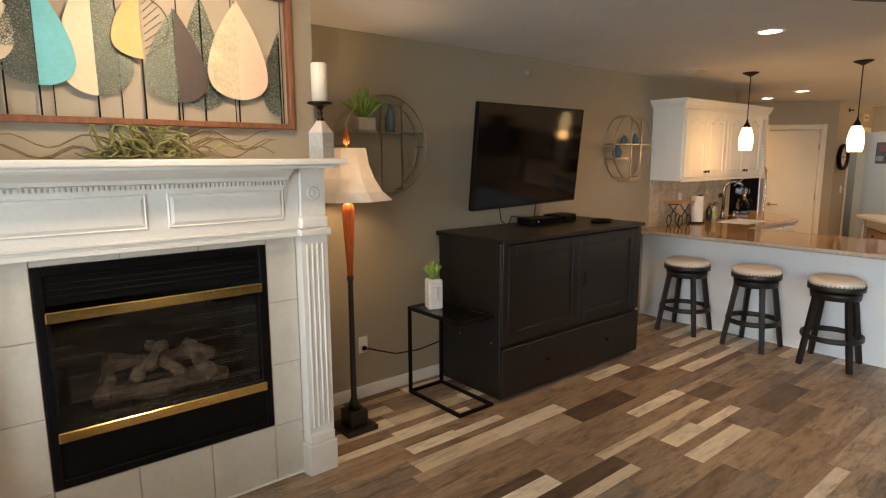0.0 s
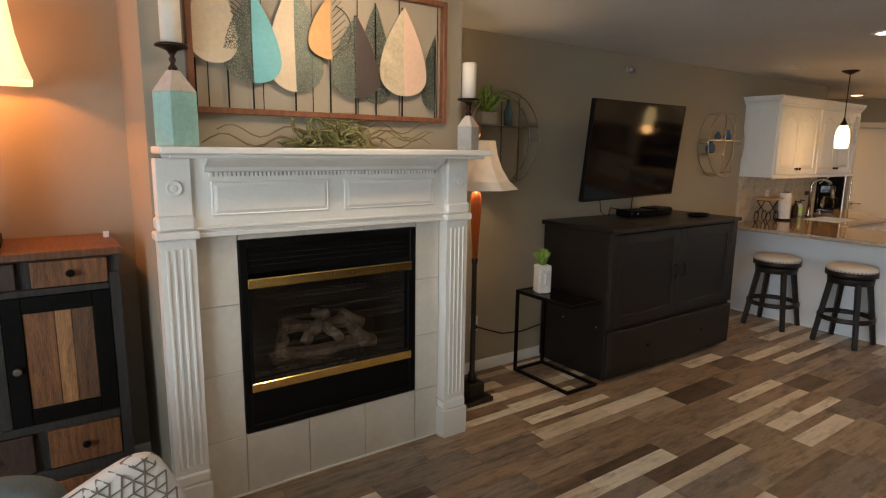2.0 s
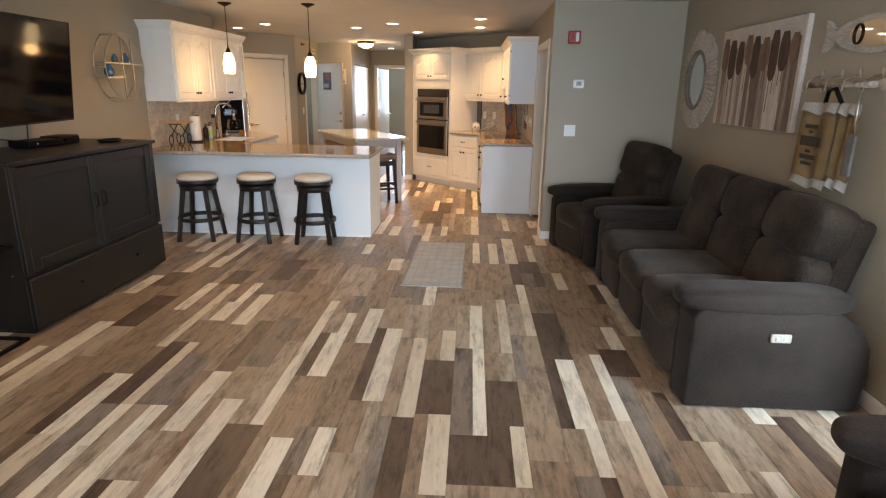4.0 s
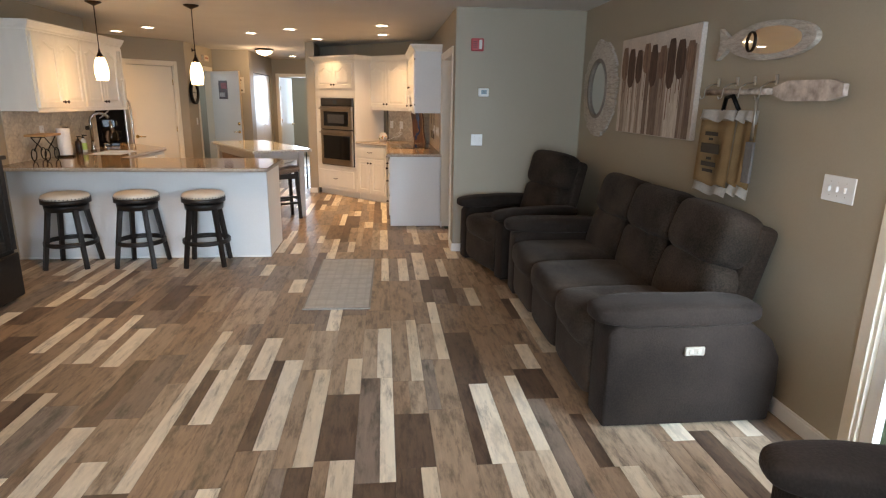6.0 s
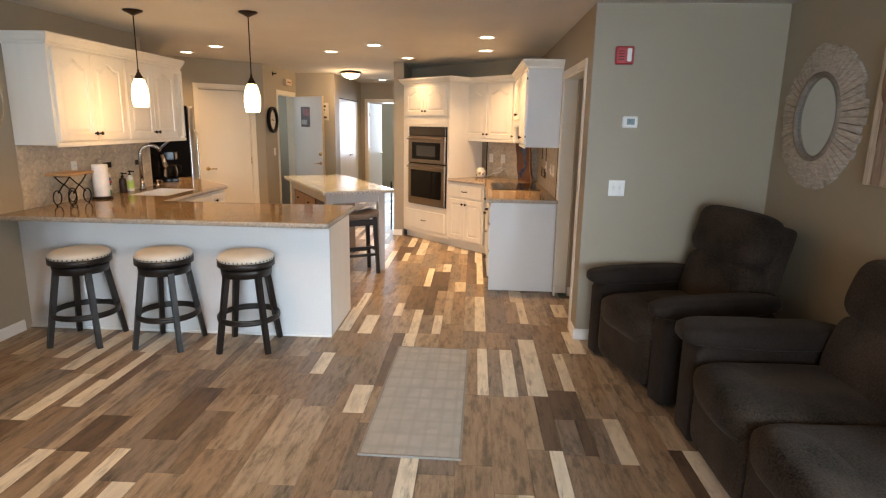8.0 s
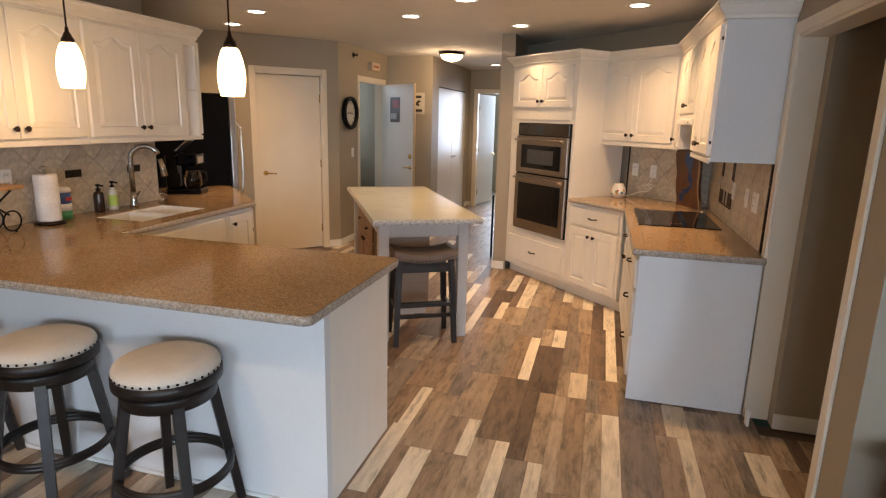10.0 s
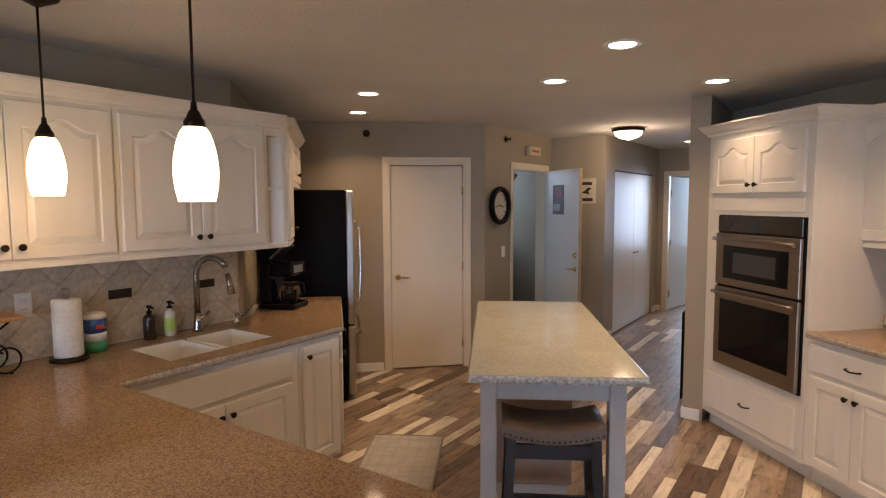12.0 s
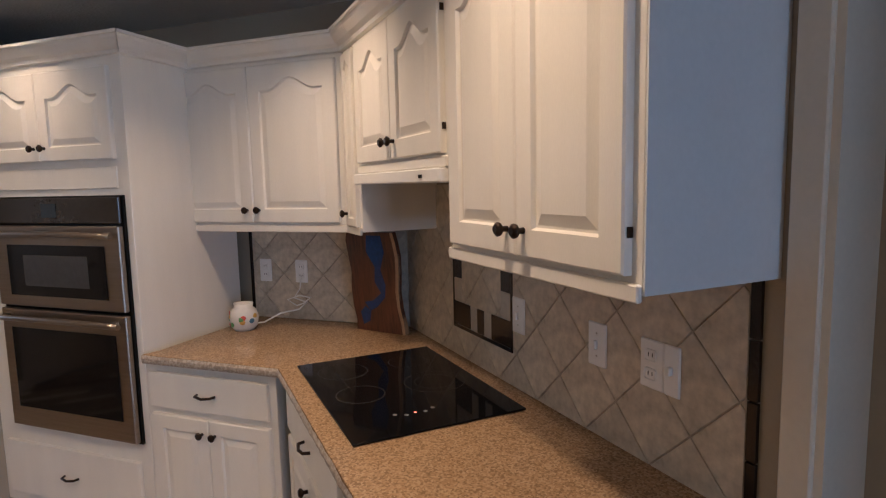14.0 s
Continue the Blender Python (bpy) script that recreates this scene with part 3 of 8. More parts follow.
def flat_drawer(w, h, th=0.02):
    bm = bmesh.new()
    box(bm, 0, w, -th, 0, 0, h, 0.004, 2)
    return bm


def knob(parent, x, z):
    k = lathed("knob", BRONZE, parent, [(0.007, 0), (0.006, 0.012), (0.015, 0.019), (0.016, 0.025), (0.009, 0.031)], seg=12)
    k.matrix_basis = pose(x, -0.02, z, 90)


def pull(parent, x, z, w=0.09):
    tubed("pull", BRONZE, parent, [(x - w / 2, -0.02, z), (x - w / 2 + 0.008, -0.042, z), (x, -0.048, z - 0.004), (x + w / 2 - 0.008, -0.042, z), (x + w / 2, -0.02, z)], 0.0055)


def unit(name, label, m, w, d, z0, z1, doors=(), drawers=(), toe=True, group="", body=None, material=CABINET, hinges=False):
    """A cabinet: front at local y 0, depth to +y. doors: (x0, x1, z0, z1, knob x, knob z, arch); drawers: (x0, x1, z0, z1)."""
    c = thing(name, label, "cabinet", m, group)
    bm = bmesh.new()
    if body:
        body(bm)
    elif toe:
        box(bm, 0, w, 0, d, 0.10, z1, 0.002)
        box(bm, 0.002, w - 0.002, 0.065, d, 0.0, 0.10)
    else:
        box(bm, 0, w, 0, d, z0, z1, 0.002)
    part("body", bm, material, c)
    for x0, x1, a, b, kx, kz, arch in doors:
        dr = part("door", panel_door(x1 - x0, b - a, arch), material, c)
        dr.matrix_basis = pose(x0, 0, a)
        if kx is not None:
            knob(dr, kx - x0, kz - a)
        if hinges:
            hx = 0.0 if kx - x0 > (x1 - x0) / 2 else x1 - x0
            for z in (0.07, b - a - 0.07):
                boxed("hinge", BRONZE, dr, hx - 0.003, hx + 0.003, -0.012, -0.001, z - 0.009, z + 0.009)
    for x0, x1, a, b in drawers:
        dr = part("drawer_front", flat_drawer(x1 - x0, b - a), material, c)
        dr.matrix_basis = pose(x0, 0, a)
        pull(dr, (x1 - x0) / 2, (b - a) / 2)
    return c


def crown(bm, x0, x1, y, z, left=None, right=None):
    """Crown moulding along a front at y; its ends are cut on the slopes given."""
    prof = [(0, 0), (-0.012, 0.004), (-0.014, 0.018), (-0.030, 0.030), (-0.048, 0.055), (-0.052, 0.066), (-0.060, 0.068), (-0.060, 0.080), (0.01, 0.080), (0.01, 0)]
    ends = []
    for x, sl in ((x0, left or 0), (x1, right or 0)):
        ends.append([bm.verts.new((x + sl * dy, y + dy, z + dz)) for dy, dz in prof])
    a, b = ends
    n = len(prof)
    for i in range(n):
        bm.faces.new((a[i], a[(i + 1) % n], b[(i + 1) % n], b[i]))
    bm.faces.new(a[::-1])
    bm.faces.new(b)


def pair(x0, x1, a, b, base=False, arch=0.05, gap=0.003):
    """Two doors that meet in the middle, knobs at the meeting edge."""
    mid = (x0 + x1) / 2
    kz = b - 0.06 if base else a + 0.055
    return [(x0, mid - gap / 2, a, b, mid - 0.032, kz, arch), (mid + gap / 2, x1, a, b, mid + 0.032, kz, arch)]


UB, UT = 1.405, 2.14
# sink side uppers
UY = 3.09


def upper(name, label, m, w, d, dz0=UB, doors=None, group="wall cabinets", body=None, ends=(0, 0), dz1=UT, hinges=False):
    c = unit(name, label, m, w, d, dz0, dz1, doors or (), toe=False, group=group, body=body, hinges=hinges)
    bm = bmesh.new()
    crown(bm, 0, w, -0.002, UT - 0.012, *ends)
    part("crown_moulding", bm, CABINET, c)
    bm = bmesh.new()
    box(bm, 0.0, w, -0.012, 0.0, dz0 - 0.012, dz0 + 0.018, 0.003)
    part("light_rail", bm, CABINET, c)
    return c


D = YT - UY - 0.003
c = upper("wall_cabinet", "white raised-panel wall cabinet with arched doors over the sink counter", pose(5.445, UY, 0), 0.905, D, doors=pair(0.03, 0.89, UB + 0.03, UT - 0.03), ends=(1, 0))
bm = bmesh.new()
crown(bm, 0, D, 0, UT - 0.012, 0, -1)
bm.transform(pose(-0.002, D, 0, 0, 0, -90))
part("crown_moulding", bm, CABINET, c)
upper("wall_cabinet", "white raised-panel wall cabinet with arched doors over the sink", pose(6.351, UY, 0), 0.885, D, doors=pair(0.02, 0.865, UB + 0.03, UT - 0.03))


def open_body(bm):
    w = 0.155
    box(bm, 0, w, 0, D, UB, UB + 0.02)
    box(bm, 0, w, 0, D, UT - 0.06, UT)
    box(bm, 0, 0.015, 0, D, UB + 0.02, UT - 0.06)
    box(bm, w - 0.015, w, 0, D, UB + 0.02, UT - 0.06)
    box(bm, 0.015, w - 0.015, D - 0.02, D, UB + 0.02, UT - 0.06)
    box(bm, 0.015, w - 0.015, 0.005, D - 0.02, 1.75, 1.768)


upper("open_shelf_cabinet", "narrow open white shelf unit at the end of the wall cabinets", pose(7.237, UY, 0), 0.155, D, body=open_body, ends=(0, 0.41))
DIAG = pose(7.394, UY, 0, 0, 0, 45)
upper("wall_cabinet", "white angled wall cabinet above the coffee maker", DIAG, 0.44, 0.30, doors=[(0.03, 0.41, UB + 0.03, UT - 0.03, 0.38, UB + 0.09, 0.05)], ends=(-0.41, 0))
upper("wall_cabinet", "white short wall cabinet above the refrigerator", DIAG @ pose(0.442, 0, 0), 0.95, 0.30, dz0=1.80, doors=pair(0.02, 0.93, 1.83, UT - 0.03))

# sink side base cabinets, counter
BF = 2.735
bc = "white raised-panel base cabinet under the granite counter"


def sink_body(bm):
    d = YT - BF - 0.003
    box(bm, 0, 0.98, 0, 0.02, 0.10, 0.877)
    box(bm, 0, 0.02, 0.02, d, 0.10, 0.877)
    box(bm, 0.96, 0.98, 0.02, d, 0.10, 0.877)
    box(bm, 0.02, 0.96, 0.02, d, 0.10, 0.12)
    box(bm, 0.002, 0.978, 0.065, d, 0.0, 0.0995)


unit("base_cabinet", "white sink base cabinet with a long false front and two doors", pose(6.16, BF, 0), 0.98, YT - BF - 0.003, 0, 0.877,
     pair(0.05, 0.93, 0.13, 0.66, True, 0), group="base cabinets", drawers=(), body=sink_body)
last = scene.objects["base_cabinet"]
fr = part("false_front", flat_drawer(0.88, 0.15), CABINET, last)
fr.matrix_basis = pose(0.05, 0, 0.69)
unit("base_cabinet", "narrow white base cabinet with one door by the sink", pose(7.142, BF, 0), 0.335, YT - BF - 0.003, 0, 0.877,
     [(0.03, 0.31, 0.13, 0.84, 0.06, 0.78, 0)], group="base cabinets")
DBASE = pose(7.48, BF, 0, 0, 0, 45)


def diag_body(bm):
    prism(bm, [(0.0, 0), (1.09, 0), (1.09, 0.74), (0.32, 0.74), (0.01, 0.40)], 0.10, 0.877, 0)
    prism(bm, [(0.01, 0.065), (1.088, 0.065), (1.088, 0.70), (0.34, 0.70)], 0.0, 0.10, 0)


unit("base_cabinet", "white angled base cabinet beside the refrigerator", DBASE, 1.09, 0.7, 0, 0.877, pair(0.05, 1.04, 0.13, 0.66, True, 0), [(0.05, 1.04, 0.69, 0.84)], group="base cabinets", body=diag_body)

C0, C1 = 0.878, 0.916
PX0, PX1, PY0 = 5.185, 6.115, 1.0


def counter(name, label, poly, top_mat, edge_mat, z0=C0, z1=C1, steps=0.02, tops=None):
    c = thing(name, label, "countertop")
    bm = bmesh.new()
    for p in tops or [poly]:
        prism(bm, p, z0 + 0.004, z1, 0 if tops else 0.003)
    part("top", bm, top_mat, c)
    # hewn edge: a band just outside the top, with uneven relief
    bm = bmesh.new()
    area = sum(poly[i][0] * poly[(i + 1) % len(poly)][1] - poly[(i + 1) % len(poly)][0] * poly[i][1] for i in range(len(poly)))
    pts = []
    k = len(poly)
    for i in range(k):
        p, q = Vector(poly[i]), Vector(poly[(i + 1) % k])
        d = q - p
        n = max(1, int(d.length / steps))
        nrm = Vector((d.y, -d.x)).normalized() * (1 if area > 0 else -1)
        for j in range(n):
            pts.append((p + d * j / n, nrm))
    rows = []
    for h, o in ((z0, 0.001), (z0 + 0.012, 0.006), (z1 - 0.014, 0.006), (z1 - 0.003, 0.0015)):
        rows.append([bm.verts.new((p.x + nr.x * (o + 0.003 * noise.noise(Vector((p.x * 60, p.y * 60, h * 90)))), p.y + nr.y * (o + 0.003 * noise.noise(Vector((p.x * 60, p.y * 60, h * 90)))), h)) for p, nr in pts])
    n = len(pts)
    for a, b in zip(rows, rows[1:]):
        for i in range(n):
            bm.faces.new((a[i], a[(i + 1) % n], b[(i + 1) % n], b[i]))
    part("edge", bm, edge_mat, c, "rough hewn stone edge")
    return c


def rounded(x, y, r, sx, sy, n=5):
    """A rounded outline corner at x, y whose arc centre lies towards sx, sy."""
    pts = [(x + sx * r * (1 - math.sin(math.pi / 2 * i / n)), y + sy * r * (1 - math.cos(math.pi / 2 * i / n))) for i in range(n + 1)]
    return pts


BAR_END = rounded(PX0, PY0, 0.03, 1, 1)[::-1] + rounded(PX1, PY0, 0.03, -1, 1)
SX0, SX1, SY0, SY1 = 6.44, 7.06, 2.83, 3.22
MAIN = BAR_END + [(PX1, 2.70), (7.475, 2.70), (8.285, 3.51), (7.86, 3.935), (7.35, YT - 0.003), (PX0, YT - 0.003)]
ctr = counter("granite_counter", "brown speckled granite counter of the breakfast bar and sink run", MAIN, GRANITE, GRANITE_EDGE, tops=[
    BAR_END + [(PX1, 2.70), (SX0, 2.70), (SX0, YT - 0.003), (PX0, YT - 0.003)], [(SX0, 2.70), (SX1, 2.70), (SX1, SY0), (SX0, SY0)],
    [(SX0, SY1), (SX1, SY1), (SX1, YT - 0.003), (SX0, YT - 0.003)], [(SX1, 2.70), (7.475, 2.70), (8.285, 3.51), (7.86, 3.935), (7.35, YT - 0.003), (SX1, YT - 0.003)]])

# the breakfast bar
pen = thing("breakfast_bar_base", "white painted base of the breakfast bar", "kitchen counter base")
# cabinet white with cool daylight put into the colour, for faces looking west
DAYLIT_WHITE = mat("daylit_cool_white", (0.70, 0.70, 0.69), 0.45, vary=0.03, scale=2, grain=90, bump=0.02)
boxed("front_panel", DAYLIT_WHITE, pen, 5.375, 5.42, 1.04, YT - 0.003, 0.004, C0 - 0.001)
boxed("end_panel", CABINET, pen, 5.423, 6.06, 1.04, 1.06, 0.004, C0 - 0.001)
boxed("baseboard", WHITE, pen, 5.363, 5.374, 1.04, YT - 0.003, 0.004, 0.02)
boxed("body", CABINET, pen, 5.421, 6.06, 1.061, YT - 0.003, 0.1, C0 - 0.001)
boxed("plinth", CABINET, pen, 5.421, 6.0, 1.061, YT - 0.003, 0.003, 0.099)

# oven tower and the corner
OV = pose(9.56, 1.0, 0, 0, 0, 225)
TW = 0.955
tower = unit("oven_tower_cabinet", "tall white cabinet holding the double wall oven", OV, TW, 0.62, 0, UT,
             pair(0.06, TW - 0.06, 1.72, UT - 0.05), [(0.06, TW - 0.06, 0.16, 0.42)], group="base cabinets")
bm = bmesh.new()
crown(bm, 0, TW, -0.002, UT - 0.012, 1, -1)
crown_r = bmesh.new()
crown(crown_r, 0, 0.36, 0, UT - 0.012, 1, 0)
merge(bm, crown_r, pose(TW + 0.002, 0, 0, 0, 0, 90))
part("crown_moulding", bm, CABINET, tower)
boxed("filler_rail", CABINET, tower, 0.06, TW - 0.06, -0.006, 0.0, 1.60, 1.69, 0.002)

oven = thing("double_wall_oven", "stainless steel double wall oven with black glass doors", "oven", OV)
OX0, OX1 = 0.145, 0.922
boxed("trim", BLACK, oven, OX0, OX1, -0.012, 0.3, 0.505, 1.572, 0.002)
boxed("control_panel", mat("dark_bronze_glass", (0.030, 0.025, 0.021), 0.18, vary=0.1, bump=0.0), oven, OX0 + 0.01, OX1 - 0.01, -0.026, -0.013, 1.455, 1.565, 0.003)
boxed("display", mat("dark_display", (0.02, 0.03, 0.04), 0.1), oven, 0.46, 0.55, -0.028, -0.0265, 1.48, 1.54)


def oven_door(z0, z1, wx, wz0, wz1, inner=0.0):
    bm = bmesh.new()
    box(bm, OX0 + 0.008, OX1 - 0.008, -0.038, -0.013, z0, z1, 0.004)
    d = part("oven_door", bm, OVEN_STEEL, oven)
    boxed("window", GLOSS_BLACK, d, OX0 + 0.008 + wx, OX1 - 0.008 - wx, -0.0415, -0.0385, wz0, wz1, 0.001)
    if inner:
        boxed("viewing_screen", mat("grey_door_screen", (0.055, 0.055, 0.055), 0.25), d, OX0 + 0.008 + wx + inner, OX1 - 0.008 - wx - inner, -0.0425, -0.0417, wz0 + 0.045, wz1 - 0.045)
    bm = bmesh.new()
    zh = z1 - 0.035
    tube(bm, [(OX0 + 0.02 + (OX1 - OX0 - 0.04) * k / 12, -0.068 - 0.012 * math.sin(math.pi * k / 12), zh - 0.004 + 0.008 * math.sin(math.pi * k / 12)) for k in range(13)], 0.013, 10)
    for x in (OX0 + 0.05, OX1 - 0.07):
        box(bm, x, x + 0.02, -0.066, -0.038, zh - 0.012, zh + 0.012)
    part("handle", bm, OVEN_STEEL, d)
    return d


oven_door(1.085, 1.445, 0.085, 1.135, 1.362, 0.10)
oven_door(0.515, 1.070, 0.062, 0.61, 0.985)

CB = OV @ pose(TW + 0.002, 0, 0)
unit("base_cabinet", "white corner base cabinet with a drawer over two doors", CB, 0.655, 0.62, 0, 0.877, pair(0.035, 0.625, 0.13, 0.66, True, 0), [(0.035, 0.625, 0.69, 0.84)], group="base cabinets")
RF = -0.185
unit("base_cabinet", "white base cabinet under the cooktop", pose(8.39, RF, 0, 0, 0, 180), 0.80, RF - YK - 0.003, 0, 0.877, pair(0.03, 0.78, 0.13, 0.66, True, 0), [(0.03, 0.78, 0.69, 0.84)], group="base cabinets")
unit("base_cabinet", "white base cabinet with three drawers at the counter's end", pose(7.589, RF, 0, 0, 0, 180), 0.765, RF - YK - 0.003, 0, 0.877, (),
     [(0.03, 0.735, 0.13, 0.38), (0.03, 0.735, 0.40, 0.65), (0.03, 0.735, 0.67, 0.84)], group="base cabinets")
boxed("end_panel", DAYLIT_WHITE, scene.objects["base_cabinet.005"], 0.766, 0.784, -0.004, 0.63, 0.004, 0.876)
boxed("filler", CABINET, scene.objects["base_cabinet.005"], 0.6, 0.765, 0.055, 0.07, 0.003, 0.1)
RIGHT = [(6.79, -0.145), (6.79, YK + 0.003), (8.718, YK + 0.003), (9.335, -0.20), (8.865, 0.27), (8.84, 0.33), (8.375, -0.145)]
counter("granite_counter", "brown speckled granite counter round the cooktop corner", RIGHT, GRANITE, GRANITE_EDGE)

# cooktop side uppers
RU = -0.495
DR = RU - YK - 0.003
near = upper("wall_cabinet", "large white raised-panel wall cabinet beside the doorway", pose(7.575, RU, 0, 0, 0, 180), 0.69, DR, doors=pair(0.025, 0.665, UB + 0.03, UT - 0.03), ends=(0, -1), hinges=True)
bm = bmesh.new()
crown(bm, 0, DR, 0, UT - 0.012, 1, 0)
bm.transform(pose(0.692, 0, 0, 0, 0, 90))
part("crown_moulding", bm, CABINET, near)
boxed("end_panel", DAYLIT_WHITE, near, 0.6905, 0.6945, 0.0, DR, UB, UT - 0.013)
upper("wall_cabinet", "short white wall cabinet over the range hood", pose(8.378, RU, 0, 0, 0, 180), 0.80, DR, dz0=1.645, doors=pair(0.02, 0.78, 1.67, UT - 0.03), hinges=True)
hood = thing("range_hood", "slim white under-cabinet range hood", "range hood", pose(8.378, RU, 0, 0, 0, 180))
boxed("body", WHITE, hood, 0.005, 0.795, -0.03, DR, 1.592, 1.631, 0.004)
boxed("switch", BLACK, hood, 0.66, 0.68, -0.034, -0.0305, 1.605, 1.615)
upper("wall_cabinet", "narrow white wall cabinet beside the range hood", pose(8.565, RU, 0, 0, 0, 180), 0.185, DR, doors=[(0.02, 0.165, UB + 0.02, UT - 0.03, 0.045, UB + 0.07, 0.03)], ends=(0.41, 0))
UD = pose(8.57 + 0.66, RU + 0.66, 0, 0, 0, 225)
upper("wall_cabinet", "white corner wall cabinet with two arched doors", UD, 0.93, 0.33, doors=pair(0.03, 0.90, UB + 0.03, UT - 0.03), ends=(0, -0.41))

# island
ISL = pose(8.06, 1.653, 0, 0, 0, 29.6)
isl = thing("kitchen_island", "grey painted island table with square legs over a brown cabinet", "kitchen island", ISL)
for x in (-0.86, 0.80):
    for y in (-0.32, 0.26):
        boxed("leg", ISLAND, isl, x, x + 0.075, y, y + 0.075, 0.004, 0.876, 0.004)
bm = bmesh.new()
box(bm, -0.784, 0.799, -0.305, -0.285, 0.775, 0.876)
box(bm, -0.784, 0.799, 0.30, 0.32, 0.778, 0.876)
box(bm, -0.85, -0.83, -0.244, 0.259, 0.775, 0.876)
box(bm, 0.84, 0.86, -0.244, 0.259, 0.775, 0.876)
part("apron", bm, ISLAND, isl)
ISLE_WOOD = mat("brown_stained_cabinet_wood", (0.20, 0.105, 0.055), 0.45, vary=0.25, scale=4, grain=30, bump=0.05, stretch=(10, 10, 1))
boxed("cabinet_body", mat("taupe_painted_panel", (0.27, 0.20, 0.15), 0.5, vary=0.08, grain=50), isl, -0.30, 0.78, -0.16, 0.285, 0.10, 0.774, 0.003)
boxed("plinth", ISLAND, isl, -0.28, 0.76, -0.14, 0.25, 0.003, 0.0995)
for x0, x1 in ((-0.28, 0.235), (0.245, 0.76)):
    d = boxed("door", ISLE_WOOD, isl, x0, x1, 0.286, 0.304, 0.13, 0.60, 0.003)
    boxed("door_panel", ISLE_WOOD, d, x0 + 0.07, x1 - 0.07, 0.3045, 0.309, 0.20, 0.53, 0.003)
    k = lathed("knob", BRONZE, d, [(0.007, 0), (0.006, 0.012), (0.015, 0.019), (0.009, 0.028)], seg=12)
    k.matrix_basis = pose(x1 - 0.04 if x0 < 0 else x0 + 0.04, 0.304, 0.55, -90)
    d = boxed("drawer_front", ISLE_WOOD, isl, x0, x1, 0.286, 0.304, 0.61, 0.76, 0.003)
    k = lathed("knob", BRONZE, d, [(0.007, 0), (0.006, 0.012), (0.015, 0.019), (0.009, 0.028)], seg=12)
    k.matrix_basis = pose((x0 + x1) / 2, 0.304, 0.685, -90)
counter("island_top", "pale cream polished granite top of the kitchen island", [(-0.95, -0.39), (0.95, -0.39), (0.95, 0.385), (-0.95, 0.385)], PALE_STONE, PALE_EDGE).matrix_basis = ISL

# refrigerator
FR = pose(8.43, 3.50, 0, 0, 0, 45)
fridge = thing("refrigerator", "stainless steel refrigerator with black sides", "refrigerator", FR)
boxed("body", FRIDGE_SIDE, fridge, 0.0, 0.90, 0.06, 0.74, 0.02, 1.775, 0.006)
for z0, z1 in ((0.66, 1.77), (0.06, 0.645)):
    d = boxed("door", STEEL, fridge, 0.002, 0.898, -0.01, 0.055, z0, z1, 0.012, seg=2)
    if z0 > 0.5:
        tubed("handle", CHROME, d, [(0.07, -0.01, 0.80), (0.07, -0.055, 0.86), (0.07, -0.065, 1.15), (0.07, -0.055, 1.46), (0.07, -0.01, 1.52)], 0.014)
    else:
        tubed("handle", CHROME, d, [(0.10, -0.01, 0.57), (0.12, -0.06, 0.57), (0.78, -0.06, 0.57), (0.80, -0.01, 0.57)], 0.014)
for x in (0.05, 0.85):
    for y in (0.1, 0.65):
        lathed("foot", BLACK, fridge, [(0.02, 0.0), (0.02, 0.022)], (x, y, 0), 10)

# ---- lamps of the ceiling ----
LED = glow("warm_led_disc", (1.0, 0.86, 0.66), 14)
# the last one is an added, unseen light that brightens the south wall
CANS = [(8.66, 3.63), (8.07, 2.99), (8.45, 1.74), (7.83, 1.115), (9.06, 0.885), (8.21, -0.105), (7.17, -0.10), (4.08, 1.79), (13.0, 1.84), (0.75, 2.05), (0.9, -0.9)]
for x, y in CANS:
    c = thing("recessed_light", "round white recessed ceiling light, switched on", "ceiling light", pose(x, y, H), "recessed ceiling lights")
    bm = bmesh.new()
    lathe(bm, [(0.066, -0.003), (0.070, -0.006), (0.092, -0.004), (0.095, 0.0), (0.066, 0.0)], 28, cap=False)
    part("trim_ring", bm, WHITE, c)
    lathed("lens", LED, c, [(0.0655, -0.004), (0.0655, -0.001)], seg=28)
    washer = x < 1.2 and y > 0
    aim = look((x, y, H - 0.05), (x - 0.15, 2.8, 1.95)) if washer else pose(x, y, H - 0.012)
    lamp("recessed_bulb", "AREA", aim, 8.0 if washer else 9.0 if x < 1.2 else 14.0 if x < 5 else 4.5 if 9 < x < 10 else 8.5 if 0 < y < 2.5 else 10.0 if y < 0 else 8.0, (1.0, 0.80, 0.60) if washer else (1.0, 0.64, 0.34), 0.12, cone=150 if washer else 116 if y < 0 and x > 5 else 100 if x > 9 and y < 1 else 165 if x < 5 else 128)

